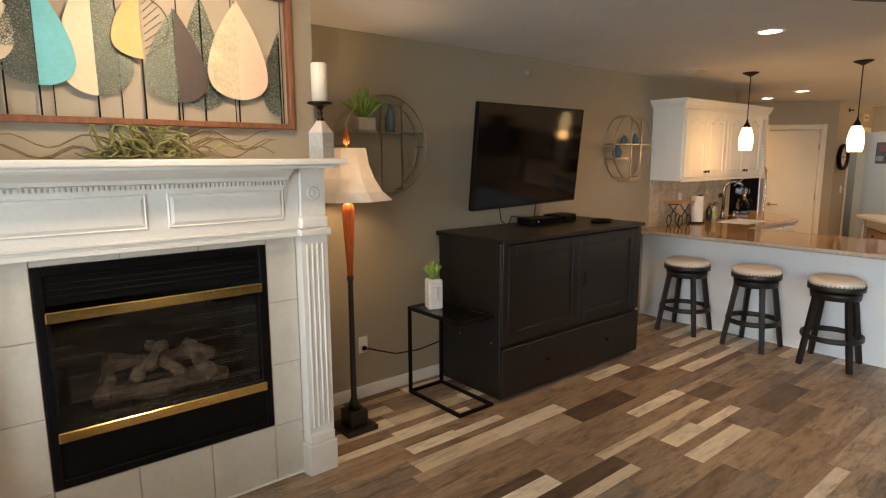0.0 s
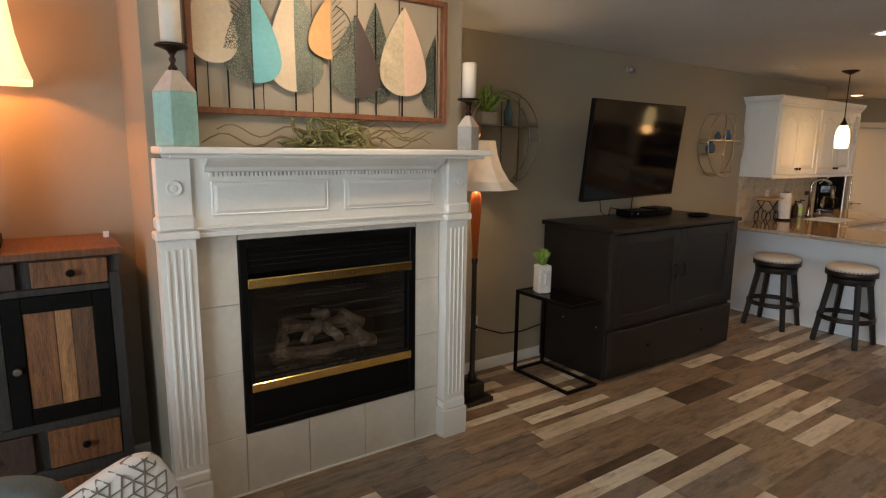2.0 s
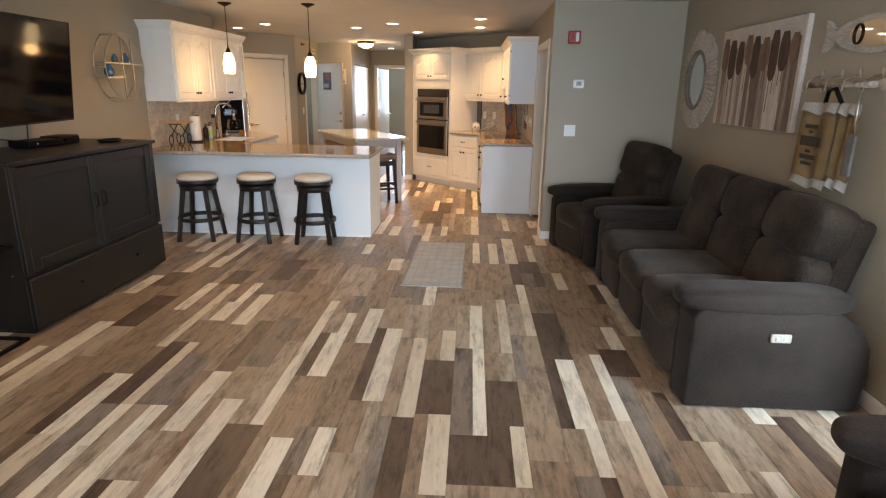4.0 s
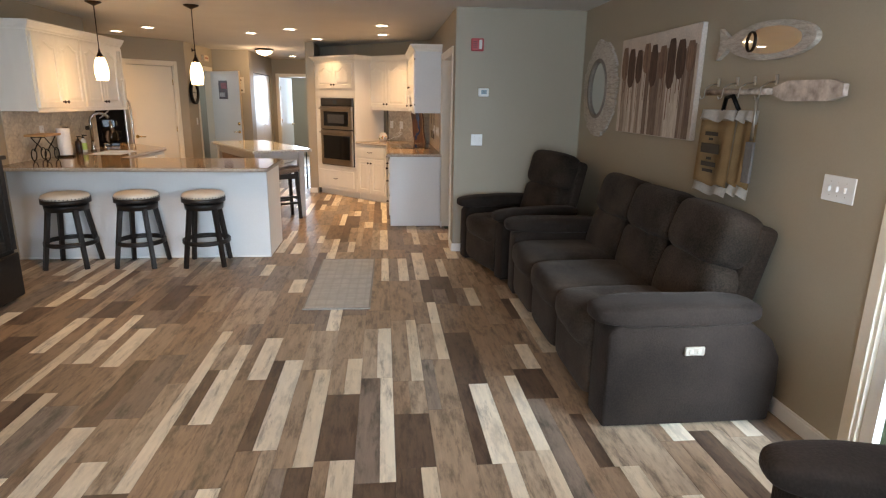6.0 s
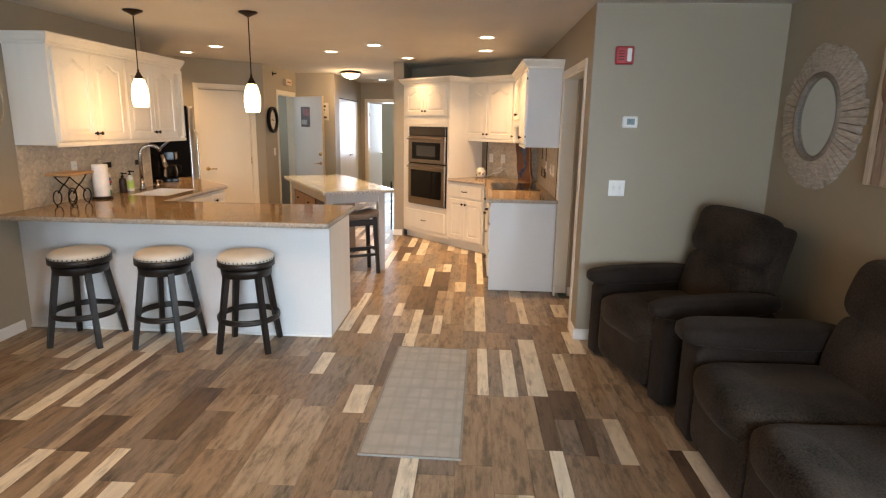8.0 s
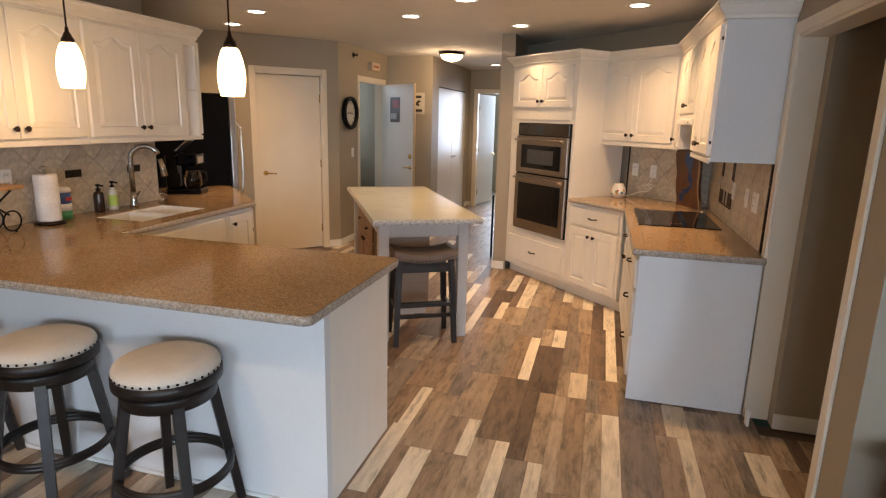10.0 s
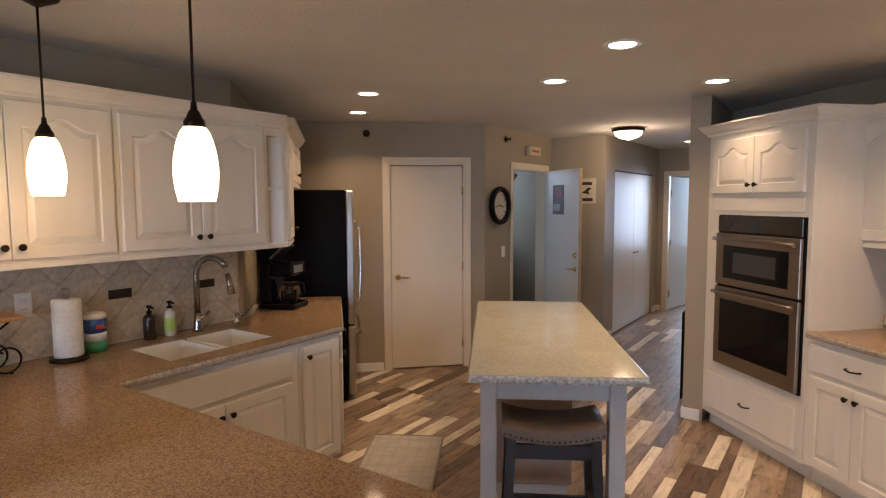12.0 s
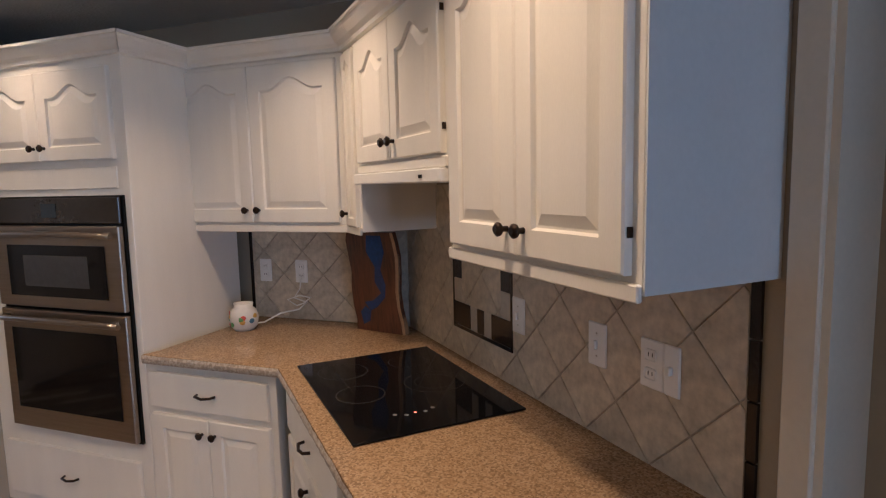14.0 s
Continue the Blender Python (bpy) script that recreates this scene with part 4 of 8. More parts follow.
SHADE = glow("lit_opal_glass", (1.0, 0.72, 0.36), 9)
for x, y, dz in ((5.90, 2.68, 0.012), (5.94, 1.78, -0.014)):
    p = thing("pendant_lamp", "opal glass pendant lamp on a bronze stem, lit", "pendant lamp", pose(x, y, 0), "pendants over the bar")
    lathed("canopy", BRONZE, p, [(0.075, H - 0.002), (0.07, H - 0.012), (0.03, H - 0.03), (0.012, H - 0.04)], seg=24)
    tubed("stem", BRONZE, p, [(0, 0, H - 0.035), (0, 0, 1.96 + dz)], 0.0045)
    lathed("cap", BRONZE, p, [(r, z + dz) for r, z in ((0.008, 1.985), (0.010, 1.962), (0.016, 1.955), (0.022, 1.94), (0.030, 1.928), (0.032, 1.908))], seg=20)
    lathed("glass_shade", SHADE, p, [(r, z + dz) for r, z in ((0.030, 1.912), (0.042, 1.895), (0.053, 1.862), (0.061, 1.82), (0.064, 1.775), (0.060, 1.73), (0.052, 1.692))], seg=28)
    lamp("pendant_bulb", "POINT", pose(x, y, 1.64 + dz), 4.6, (1.0, 0.57, 0.24), 0.06)
dome = thing("dome_light", "bronze-rimmed frosted glass dome ceiling light, lit", "ceiling light", pose(11.15, 2.08, H))
lathed("rim", BRONZE, dome, [(0.10, 0), (0.165, -0.012), (0.17, -0.03), (0.155, -0.04)], seg=28)
lathed("bowl", glow("lit_frosted_bowl", (1.0, 0.72, 0.40), 6), dome, [(0.15, -0.035), (0.135, -0.075), (0.09, -0.105), (0.03, -0.12), (0.008, -0.125)], seg=28)
lamp("dome_bulb", "POINT", pose(11.15, 2.08, H - 0.2), 16, (1.0, 0.70, 0.42), 0.1)

# ---- living room: fireplace ----
fp = thing("fireplace_mantel", "white painted wooden fireplace mantel with fluted pilasters", "mantel")
MF = 2.742
bm = bmesh.new()
box(bm, -0.205, 1.405, 2.585, FY - 0.002, 1.613, 1.642, 0.006, 2)
box(bm, -0.17, 1.37, 2.61, FY - 0.002, 1.596, 1.613, 0.004)
part("shelf", bm, MANTEL, fp)
bm = bmesh.new()
box(bm, -0.07, 1.21, MF, FY - 0.002, 1.265, 1.596)
box(bm, -0.07, 1.21, MF - 0.010, MF, 1.265, 1.285, 0.003)
box(bm, -0.07, 1.21, MF - 0.014, MF, 1.297, 1.312, 0.004)
part("frieze", bm, MANTEL, fp)
bm = bmesh.new()
prof = [(0, 0), (-0.012, 0.004), (-0.02, 0.02), (-0.05, 0.035), (-0.075, 0.05), (-0.08, 0.058), (0.0, 0.058)]
ends = [[bm.verts.new((x + s * dy, MF + dy, 1.538 + dz)) for dy, dz in prof] for x, s in ((-0.02, 0), (1.16, 0))]
n = len(prof)
for i in range(n):
    bm.faces.new((ends[0][i], ends[0][(i + 1) % n], ends[1][(i + 1) % n], ends[1][i]))
bm.faces.new(ends[0][::-1])
bm.faces.new(ends[1])
part("cornice", bm, MANTEL, fp)
bm = bmesh.new()
box(bm, 0, 0.010, -0.022, -0.0005, 0, 0.017)
dentil = mesh_of("dentil", bm, MANTEL)
for i in range(62):
    piece("dentil", dentil, fp, pose(0.0185 * i, MF, 1.520))
for x0, x1 in ((0.005, 0.535), (0.615, 1.135)):
    bm = bmesh.new()
    corner = [(x0, 1.352), (x1, 1.352), (x1, 1.500), (x0, 1.500)]
    mx, mz = (x0 + x1) / 2, 1.426
    rings = []
    for inset, y in ((0, MF), (0, MF - 0.004), (0.005, MF - 0.008), (0.010, MF - 0.005), (0.024, MF - 0.011)):
        rings.append([bm.verts.new((mx + (px - mx) * (1 - inset / (x1 - mx)), y, mz + (pz - mz) * (1 - inset / 0.074))) for px, pz in corner])
    for p, q in zip(rings, rings[1:]):
        for i in range(len(p)):
            bm.faces.new((p[i], p[(i + 1) % len(p)], q[(i + 1) % len(p)], q[i]))
    bm.faces.new(rings[-1])
    part("raised_panel", bm, MANTEL, fp)
for x0, x1 in ((-0.21, -0.07), (1.21, 1.35)):
    bm = bmesh.new()
    box(bm, x0, x1, 2.722, FY - 0.002, 0.225, 1.262)
    pil = part("pilaster", bm, MANTEL, fp)
    for i in range(4):
        fx = x0 + 0.022 + i * 0.0275
        boxed("reed", MANTEL, pil, fx, fx + 0.013, 2.714, 2.7215, 0.26, 1.225, 0.003)
    boxed("plinth", MANTEL, pil, x0 - 0.010, x1 + 0.010, 2.706, FY - 0.002, 0.003, 0.17, 0.004)
    boxed("plinth", MANTEL, pil, x0 - 0.004, x1 + 0.004, 2.714, FY - 0.002, 0.171, 0.224, 0.008)
    boxed("capital", MANTEL, pil, x0 - 0.014, x1 + 0.014, 2.698, FY - 0.002, 1.264, 1.300, 0.006)
    boxed("capital", MANTEL, pil, x0 - 0.005, x1 + 0.005, 2.710, FY - 0.002, 1.301, 1.36, 0.010)
    boxed("block", MANTEL, pil, x0 + 0.004, x1 - 0.004, 2.722, FY - 0.002, 1.361, 1.595, 0.003)
    cx = (x0 + x1) / 2
    ro = lathed("rosette", MANTEL, pil, [(0.033, 0), (0.033, 0.006), (0.026, 0.009), (0.022, 0.004), (0.012, 0.004), (0.008, 0.010)], seg=20)
    ro.matrix_basis = pose(cx, 2.722, 1.475, 90)

# cream tiles round the firebox, laid on the breast
surround = thing("hearth_surround", "cream ceramic tile surround of the fireplace", "tile surround", kind="structure")
boxed("grout", GROUT, surround, -0.068, 0.117, FY - 0.006, FY - 0.001, 0.002, 1.262)
boxed("grout", GROUT, surround, 1.053, 1.208, FY - 0.006, FY - 0.001, 0.002, 1.262)
boxed("grout", GROUT, surround, 0.1175, 1.0525, FY - 0.006, FY - 0.001, 0.002, 0.304)
boxed("grout", GROUT, surround, 0.1175, 1.0525, FY - 0.006, FY - 0.001, 1.234, 1.262)
for x0, x1, zs in ((-0.066, 0.116, (0.004, 0.302, 0.622, 0.942, 1.26)), (1.054, 1.206, (0.004, 0.302, 0.622, 0.942, 1.26))):
    for a, b in zip(zs, zs[1:]):
        boxed("tile", HEARTH_TILE, surround, x0 + 0.002, x1 - 0.002, FY - 0.012, FY - 0.0065, a + 0.002, b - 0.002, 0.0015)
for x0, x1 in ((0.117, 0.428), (0.428, 0.74), (0.74, 1.053)):
    boxed("tile", HEARTH_TILE, surround, x0 + 0.002, x1 - 0.002, FY - 0.012, FY - 0.0065, 0.006, 0.302, 0.0015)
    boxed("tile", HEARTH_TILE, surround, x0 + 0.002, x1 - 0.002, FY - 0.012, FY - 0.0065, 1.236, 1.26, 0.0015)
boxed("floor_trim", MANTEL, surround, -0.058, 1.198, FY - 0.020, FY - 0.0125, 0.003, 0.012)

fire = thing("gas_fireplace", "black gas fireplace insert with brass bars and ceramic logs", "fireplace")
bm = bmesh.new()
frame_box(bm, 0.119, 1.051, 0.308, 1.230, FY - 0.016, FY + 0.02, 0.035, 0.003)
box(bm, 0.154, 1.016, FY - 0.004, FY + 0.02, 1.075, 1.195)
box(bm, 0.154, 1.016, FY - 0.004, FY + 0.02, 0.343, 0.51)
part("surround_frame", bm, BLACK, fire)
for z in (1.10, 1.125, 1.15, 1.175):
    boxed("louvre", BLACK, fire, 0.16, 1.01, FY - 0.010, FY - 0.0045, z, z + 0.012, 0.002)
for z0, z1 in ((1.006, 1.052), (0.508, 0.553)):
    boxed("brass_bar", BRASS, fire, 0.150, 1.020, FY - 0.030, FY - 0.017, z0, z1, 0.004)
SOOT = mat("sooty_firebox", (0.006, 0.0055, 0.005), 0.9, vary=0.3)
bm = bmesh.new()
box(bm, 0.154, 1.016, FY + 0.40, FY + 0.42, 0.51, 1.075)
box(bm, 0.154, 1.016, FY + 0.02, FY + 0.42, 0.49, 0.51)
box(bm, 0.154, 1.016, FY + 0.02, FY + 0.42, 1.075, 1.095)
box(bm, 0.135, 0.154, FY + 0.021, FY + 0.42, 0.49, 1.095)
box(bm, 1.016, 1.035, FY + 0.021, FY + 0.42, 0.49, 1.095)
part("firebox", bm, SOOT, fire)
boxed("glass_front", glass("smoked_glass", (0.42, 0.40, 0.38)), fire, 0.156, 1.014, FY + 0.004, FY + 0.009, 0.562, 1.02).visible_shadow = False
for x in (0.152, 1.006):
    boxed("side_trim", BLACK, fire, x, x + 0.012, FY - 0.022, FY - 0.005, 0.562, 1.020)
LOG = mat("ceramic_log", (0.21, 0.155, 0.11), 0.9, vary=0.5, scale=14, grain=50, bump=0.3, dist=0.01, tint=(0.035, 0.026, 0.02))


def log(p, q, r):
    bm = bmesh.new()
    p, q = Vector(p), Vector(q)
    r *= 0.78
    pts = [p.lerp(q, i / 8) + Vector((0, 0, 0.012 * math.sin(i * 1.3))) for i in range(9)]
    tube(bm, pts, [r * (0.9 + 0.18 * math.sin(i * 2.1)) for i in range(9)], 7)
    for v in bm.verts:
        v.co += Vector((0.006, 0.008, 0.012)) * noise.noise(v.co * 26)
    for fc in bm.faces:
        fc.smooth = False
    part("log", bm, LOG, fire)


log((0.30, FY + 0.16, 0.585), (0.88, FY + 0.14, 0.60), 0.052)
log((0.36, FY + 0.22, 0.72), (0.84, FY + 0.20, 0.70), 0.05)
log((0.33, FY + 0.10, 0.60), (0.40, FY + 0.24, 0.76), 0.045)
log((0.80, FY + 0.09, 0.60), (0.72, FY + 0.24, 0.76), 0.048)
log((0.46, FY + 0.10, 0.66), (0.62, FY + 0.18, 0.79), 0.04)
log((0.66, FY + 0.10, 0.64), (0.54, FY + 0.2, 0.80), 0.036)
EMB = mat("ash_embers", (0.05, 0.04, 0.033), 0.95, vary=0.4, grain=40)
bm = bmesh.new()
for i in range(60):
    r = random.Random(i)
    x, y = 0.28 + 0.6 * r.random(), FY + 0.05 + 0.22 * r.random()
    s = 0.008 + 0.012 * r.random()
    box(bm, x, x + s * 1.6, y, y + s, 0.511, 0.511 + s, s * 0.2)
tagged(part("embers", bm, EMB, fire), kind="stuff")

# things on the mantel
MZ = 1.6425


def candle_stand(x, y, w, z_sh, z_neck, z_plate, z_top, paint, label):
    c = thing("candle_holder", label, "candle holder", pose(x, y, MZ, 0, 0, 24))
    bm = bmesh.new()
    h = w / 2
    prism(bm, [(-h, -h), (h, -h), (h, h), (-h, h)], 0, z_sh - MZ, 0.003)
    part("base", bm, paint, c)
    t = bmesh.new()
    lo = [t.verts.new((i * h, j * h, z_sh - MZ)) for i, j in ((-1, -1), (1, -1), (1, 1), (-1, 1))]
    hi = [t.verts.new((i * h * 0.3, j * h * 0.3, z_neck - MZ)) for i, j in ((-1, -1), (1, -1), (1, 1), (-1, 1))]
    for i in range(4):
        t.faces.new((lo[i], lo[(i + 1) % 4], hi[(i + 1) % 4], hi[i]))
    t.faces.new(hi)
    part("shoulder", t, mat("bleached_wood", (0.62, 0.56, 0.49), 0.7, vary=0.12, grain=40), c)
    k = (z_plate - z_neck)
    b = z_neck - MZ
    lathed("finial", BRONZE, c, [(0.016, b), (0.018, b + k * 0.1), (0.008, b + k * 0.25), (0.014, b + k * 0.42), (0.008, b + k * 0.55), (0.02, b + k * 0.75), (0.05, b + k * 0.86), (0.062, b + k * 0.9), (0.06, b + k), (0.05, b + k)], seg=20)
    wax = lathed("candle", mat("ivory_wax", (0.80, 0.72, 0.60), 0.5, vary=0.04), c, [(0.038, z_plate - MZ), (0.038, z_top - MZ - 0.006), (0.034, z_top - MZ), (0.02, z_top - MZ - 0.004), (0.002, z_top - MZ - 0.005)], seg=22)
    tubed("wick", BLACK, wax, [(0, 0, z_top - MZ - 0.006), (0.002, 0, z_top - MZ + 0.008)], 0.0015, 5)


candle_stand(-0.12, 2.70, 0.115, 1.852, 1.932, 2.03, 2.205, mat("aqua_chalk_paint", (0.27, 0.52, 0.48), 0.7, vary=0.12, scale=9), "aqua wooden candle holder with a bronze plate and ivory candle")
candle_stand(1.325, 2.70, 0.085, 1.765, 1.822, 1.91, 2.092, mat("grey_chalk_paint", (0.42, 0.43, 0.42), 0.7, vary=0.15, scale=9), "small grey wooden candle holder with an ivory candle")

VINE = mat("dry_green_vine", (0.25, 0.23, 0.085), 0.9, vary=0.35, grain=50)
vine = thing("vine_garland", "dried green and brown curly vine garland on the mantel", "garland", pose(0.56, 2.69, MZ))
gr = random.Random(5)
for k in range(80):
    bm = bmesh.new()
    a = gr.gauss(0.0, 0.10)
    p = Vector((a, gr.uniform(-0.05, 0.05), gr.uniform(0.012, 0.085) * (1 - abs(a) * 2.5)))
    p.z = max(p.z, 0.012)
    d = Vector((gr.uniform(-1, 1), gr.uniform(-0.4, 0.4), gr.uniform(-0.3, 0.5))).normalized()
    pts = []
    for i in range(9):
        pts.append(p.copy())
        d = (d + Vector((gr.uniform(-1, 1), gr.uniform(-0.6, 0.6), gr.uniform(-0.8, 0.8))) * 0.75).normalized()
        p = p + d * 0.022
        p.z = min(max(p.z, 0.010), 0.13)
        p.y = min(max(p.y, -0.075), 0.085)
    tube(bm, pts, [0.0068 * (1 - 0.07 * i) for i in range(9)], 6)
    part("strand", bm, VINE, vine)
TWIG = mat("brown_twig", (0.20, 0.14, 0.075), 0.9, vary=0.25)
for k in range(7):
    bm = bmesh.new()
    s = -1 if k % 2 else 1
    p = Vector((s * gr.uniform(0.1, 0.2), gr.uniform(-0.04, 0.06), gr.uniform(0.02, 0.09)))
    pts = []
    ang = gr.uniform(0, 6)
    for i in range(12):
        pts.append(p.copy())
        p = p + Vector((s * 0.036, gr.uniform(-0.006, 0.006), 0.022 * math.sin(ang + i * 0.9)))
        p.z = min(max(p.z, 0.006), 0.14)
        p.y = min(max(p.y, -0.07), 0.08)
    tube(bm, pts, [0.0045 * (1 - 0.05 * i) for i in range(12)], 5)
    part("twig", bm, TWIG, vine)

# metal leaf picture
ART_WOOD = mat("red_brown_frame_wood", (0.23, 0.085, 0.04), 0.45, vary=0.25, grain=40, stretch=(8, 1, 1))
art = thing("leaf_wall_art", "framed metal and wood wall art of tall paddle-shaped leaves", "wall art", pose(0, FY, 0))
bm = bmesh.new()
frame_box(bm, -0.055, 1.225, 1.780, 2.390, -0.040, -0.004, 0.026, 0.003)
part("frame", bm, ART_WOOD, art)


def leaf_shape(x, z0, z1, w, side, y, material, mesh_like=False, name="leaf"):
    """Half or whole tear-drop leaf: side -1 left half, 1 right half, 0 whole."""
    bm = bmesh.new()
    h = z1 - z0
    K = 30

    def half(u):
        if u < 0.26:
            return w / 2 * max(0.0, 1 - ((0.26 - u) / 0.26) ** 2.3) ** 0.5
        return w / 2 * (1 - ((u - 0.26) / 0.74) ** 1.7)

    lo, hi = [], []
    for k in range(K + 1):
        u = (k / K) ** 1.9
        hw = half(u)
        lo.append((x - (hw if side <= 0 else 0), z0 + u * h))
        hi.append((x + (hw if side >= 0 else 0), z0 + u * h))
    th = 0.004
    outline = lo + hi[::-1]
    t = bmesh.new()
    f1 = [t.verts.new((px, y + 0.010 * math.sin((pz - z0) / h * 3.1), pz)) for px, pz in outline]
    f2 = [t.verts.new((px, y + th + 0.010 * math.sin((pz - z0) / h * 3.1), pz)) for px, pz in outline]
    m = len(outline)
    for k in range(K):
        for f in (f1, f2):
            a, b, c, d = f[k], f[k + 1], f[m - 2 - k], f[m - 1 - k]
            t.faces.new((a, b, c, d))
    for i in range(m):
        t.faces.new((f1[i], f1[(i + 1) % m], f2[(i + 1) % m], f2[i]))
    bmesh.ops.remove_doubles(t, verts=t.verts[:], dist=0.0004)
    bmesh.ops.dissolve_degenerate(t, dist=0.0002, edges=t.edges[:])
    merge(bm, t)
    return part(name, bm, material, art)


def lace_mat(name, colour):
    """Pierced metal: round holes let the wall show through."""
    m = mat(name, colour, 0.45, 0.5, vary=0.25, scale=14)
    n, l = nodes_of(m)
    b = n["Principled BSDF"]
    tc, vo, cmp = n.new("ShaderNodeTexCoord"), n.new("ShaderNodeTexVoronoi"), n.new("ShaderNodeMath")
    vo.feature = "DISTANCE_TO_EDGE"
    vo.inputs["Scale"].default_value = 95
    l.new(tc.outputs["Object"], vo.inputs["Vector"])
    cmp.operation = "LESS_THAN"
    cmp.inputs[1].default_value = 0.10
    l.new(vo.outputs["Distance"], cmp.inputs[0])
    l.new(cmp.outputs[0], b.inputs["Alpha"])
    return m


LACE = lace_mat("verdigris_pierced_metal", (0.115, 0.15, 0.125))
CREAM_M, TEAL_M = mat("cream_metal", (0.62, 0.51, 0.36), 0.5, 0.1, vary=0.08), mat("teal_metal", (0.12, 0.44, 0.48), 0.45, 0.1, vary=0.12)
ORANGE_M, DARK_M = mat("amber_metal", (0.56, 0.27, 0.085), 0.5, 0.1, vary=0.1), mat("dark_brown_metal", (0.045, 0.03, 0.026), 0.6, 0.0)
PINK_M, BUFF_M = mat("peach_metal", (0.72, 0.50, 0.37), 0.5, 0.1, vary=0.06), mat("buff_metal", (0.56, 0.47, 0.32), 0.5, 0.1, vary=0.16, scale=12)
for args in ((0.055, 1.985, 2.378, 0.20, 0, -0.030, CREAM_M), (0.215, 1.915, 2.300, 0.25, -1, -0.034, LACE), (0.215, 1.915, 2.300, 0.25, 1, -0.034, TEAL_M),
             (0.405, 1.890, 2.375, 0.25, -1, -0.028, CREAM_M), (0.405, 1.890, 2.375, 0.27, 1, -0.028, LACE), (0.575, 2.045, 2.330, 0.22, -1, -0.036, ORANGE_M),
             (0.705, 1.880, 2.260, 0.25, -1, -0.030, LACE), (0.705, 1.880, 2.260, 0.25, 1, -0.030, DARK_M), (0.815, 1.860, 2.330, 0.19, 0, -0.020, LACE),
             (0.965, 1.905, 2.330, 0.27, -1, -0.038, BUFF_M), (0.965, 1.905, 2.330, 0.27, 1, -0.038, PINK_M), (1.165, 1.840, 2.230, 0.17, -1, -0.022, LACE)):
    leaf_shape(*args)
for x, z1 in ((-0.02, 2.0), (0.11, 2.0), (0.215, 2.30), (0.405, 2.37), (0.575, 2.33), (0.705, 2.26), (0.815, 2.33), (0.965, 2.33), (1.165, 2.2)):
    tubed("stem", BLACK, art, [(x, -0.016, 1.792), (x, -0.014, z1)], 0.0035, 6)
for k in range(9):
    a = k / 9
    for s in (-1, 1):
        tubed("vein", BRONZE, art, [(0.59, -0.018, 2.06 + 0.26 * a), (0.59 + 0.085 * (1 - a * 0.6), -0.018, 2.12 + 0.25 * a)] if s > 0 else [(0.13, -0.02, 2.20 + 0.18 * a), (0.19 - 0.02 * a, -0.02, 2.16 + 0.2 * a)], 0.0018, 4)
tubed("vein", BRONZE, art, arc((0.585, -0.018, 2.19), 0.10, -70, 78, 12), 0.0025, 5)
for k in range(6):
    tubed("picture_rod", BLACK, art, [(0.03 + 0.23 * k, -0.010, 1.79), (0.03 + 0.23 * k, -0.010, 2.385)], 0.0022, 5)

# ---- living room: lamps ----
fl = thing("floor_lamp", "dark floor lamp with orange wood section and cream bell shade", "floor lamp", pose(1.665, 3.05, 0))
boxed("base", ESPRESSO, fl, -0.105, 0.105, -0.105, 0.105, 0.001, 0.035, 0.004)
boxed("base", ESPRESSO, fl, -0.062, 0.062, -0.062, 0.062, 0.036, 0.13, 0.006)
lathed("pole", ESPRESSO, fl, [(0.035, 0.13), (0.030, 0.17), (0.018, 0.20), (0.016, 0.92), (0.020, 0.935), (0.020, 0.96)], seg=16)
lathed("wood_section", mat("orange_lacquered_wood", (0.48, 0.115, 0.03), 0.25, vary=0.2, grain=30, stretch=(8, 8, 1)), fl, [(0.016, 0.96), (0.024, 1.10), (0.034, 1.27), (0.037, 1.34), (0.030, 1.375), (0.012, 1.39)], seg=18)
LSH = cloth_glow("lit_cream_bell_shade", (0.80, 0.75, 0.66), 0.12)
bm = bmesh.new()
pr = [(0.262, 1.405), (0.205, 1.455), (0.158, 1.53), (0.128, 1.61), (0.112, 1.70)]
lathe(bm, pr, 8, cap=False)
lathe(bm, [(r - 0.004, z) for r, z in pr[::-1]], 8, cap=False)
for f in bm.faces:
    f.smooth = False
part("shade", bm, LSH, fl, "cream fabric bell shade")
tubed("rod", BRASS, fl, [(0, 0, 1.38), (0, 0, 1.72)], 0.006)
lathed("finial", mat("orange_glass", (0.55, 0.14, 0.03), 0.2), fl, [(0.006, 1.715), (0.018, 1.73), (0.02, 1.75), (0.010, 1.80), (0.004, 1.815)], seg=14)
lamp("floor_lamp_bulb", "POINT", pose(1.665, 3.05, 1.56), 12, (1.0, 0.70, 0.42), 0.04)

con = thing("rustic_console", "rustic cabinet of mixed reclaimed woods and black doors", "cabinet", pose(-0.335, 2.95, 0))
GREYW = mat("grey_weathered_wood", (0.034, 0.029, 0.024), 0.75, vary=0.35, scale=5, grain=30, bump=0.2, stretch=(14, 14, 1.6))
TANW = mat("honey_reclaimed_wood", (0.21, 0.080, 0.026), 0.6, vary=0.45, scale=4, grain=24, bump=0.12, stretch=(14, 14, 1.6), tint=(0.045, 0.02, 0.01))
REDW = mat("dark_red_reclaimed_wood", (0.055, 0.027, 0.016), 0.6, vary=0.35, scale=5, grain=30, bump=0.12, stretch=(14, 3, 3))
PALEW = mat("pale_honey_reclaimed_wood", (0.36, 0.17, 0.065), 0.6, vary=0.4, scale=4, grain=24, bump=0.12, stretch=(14, 14, 1.6), tint=(0.11, 0.048, 0.02))
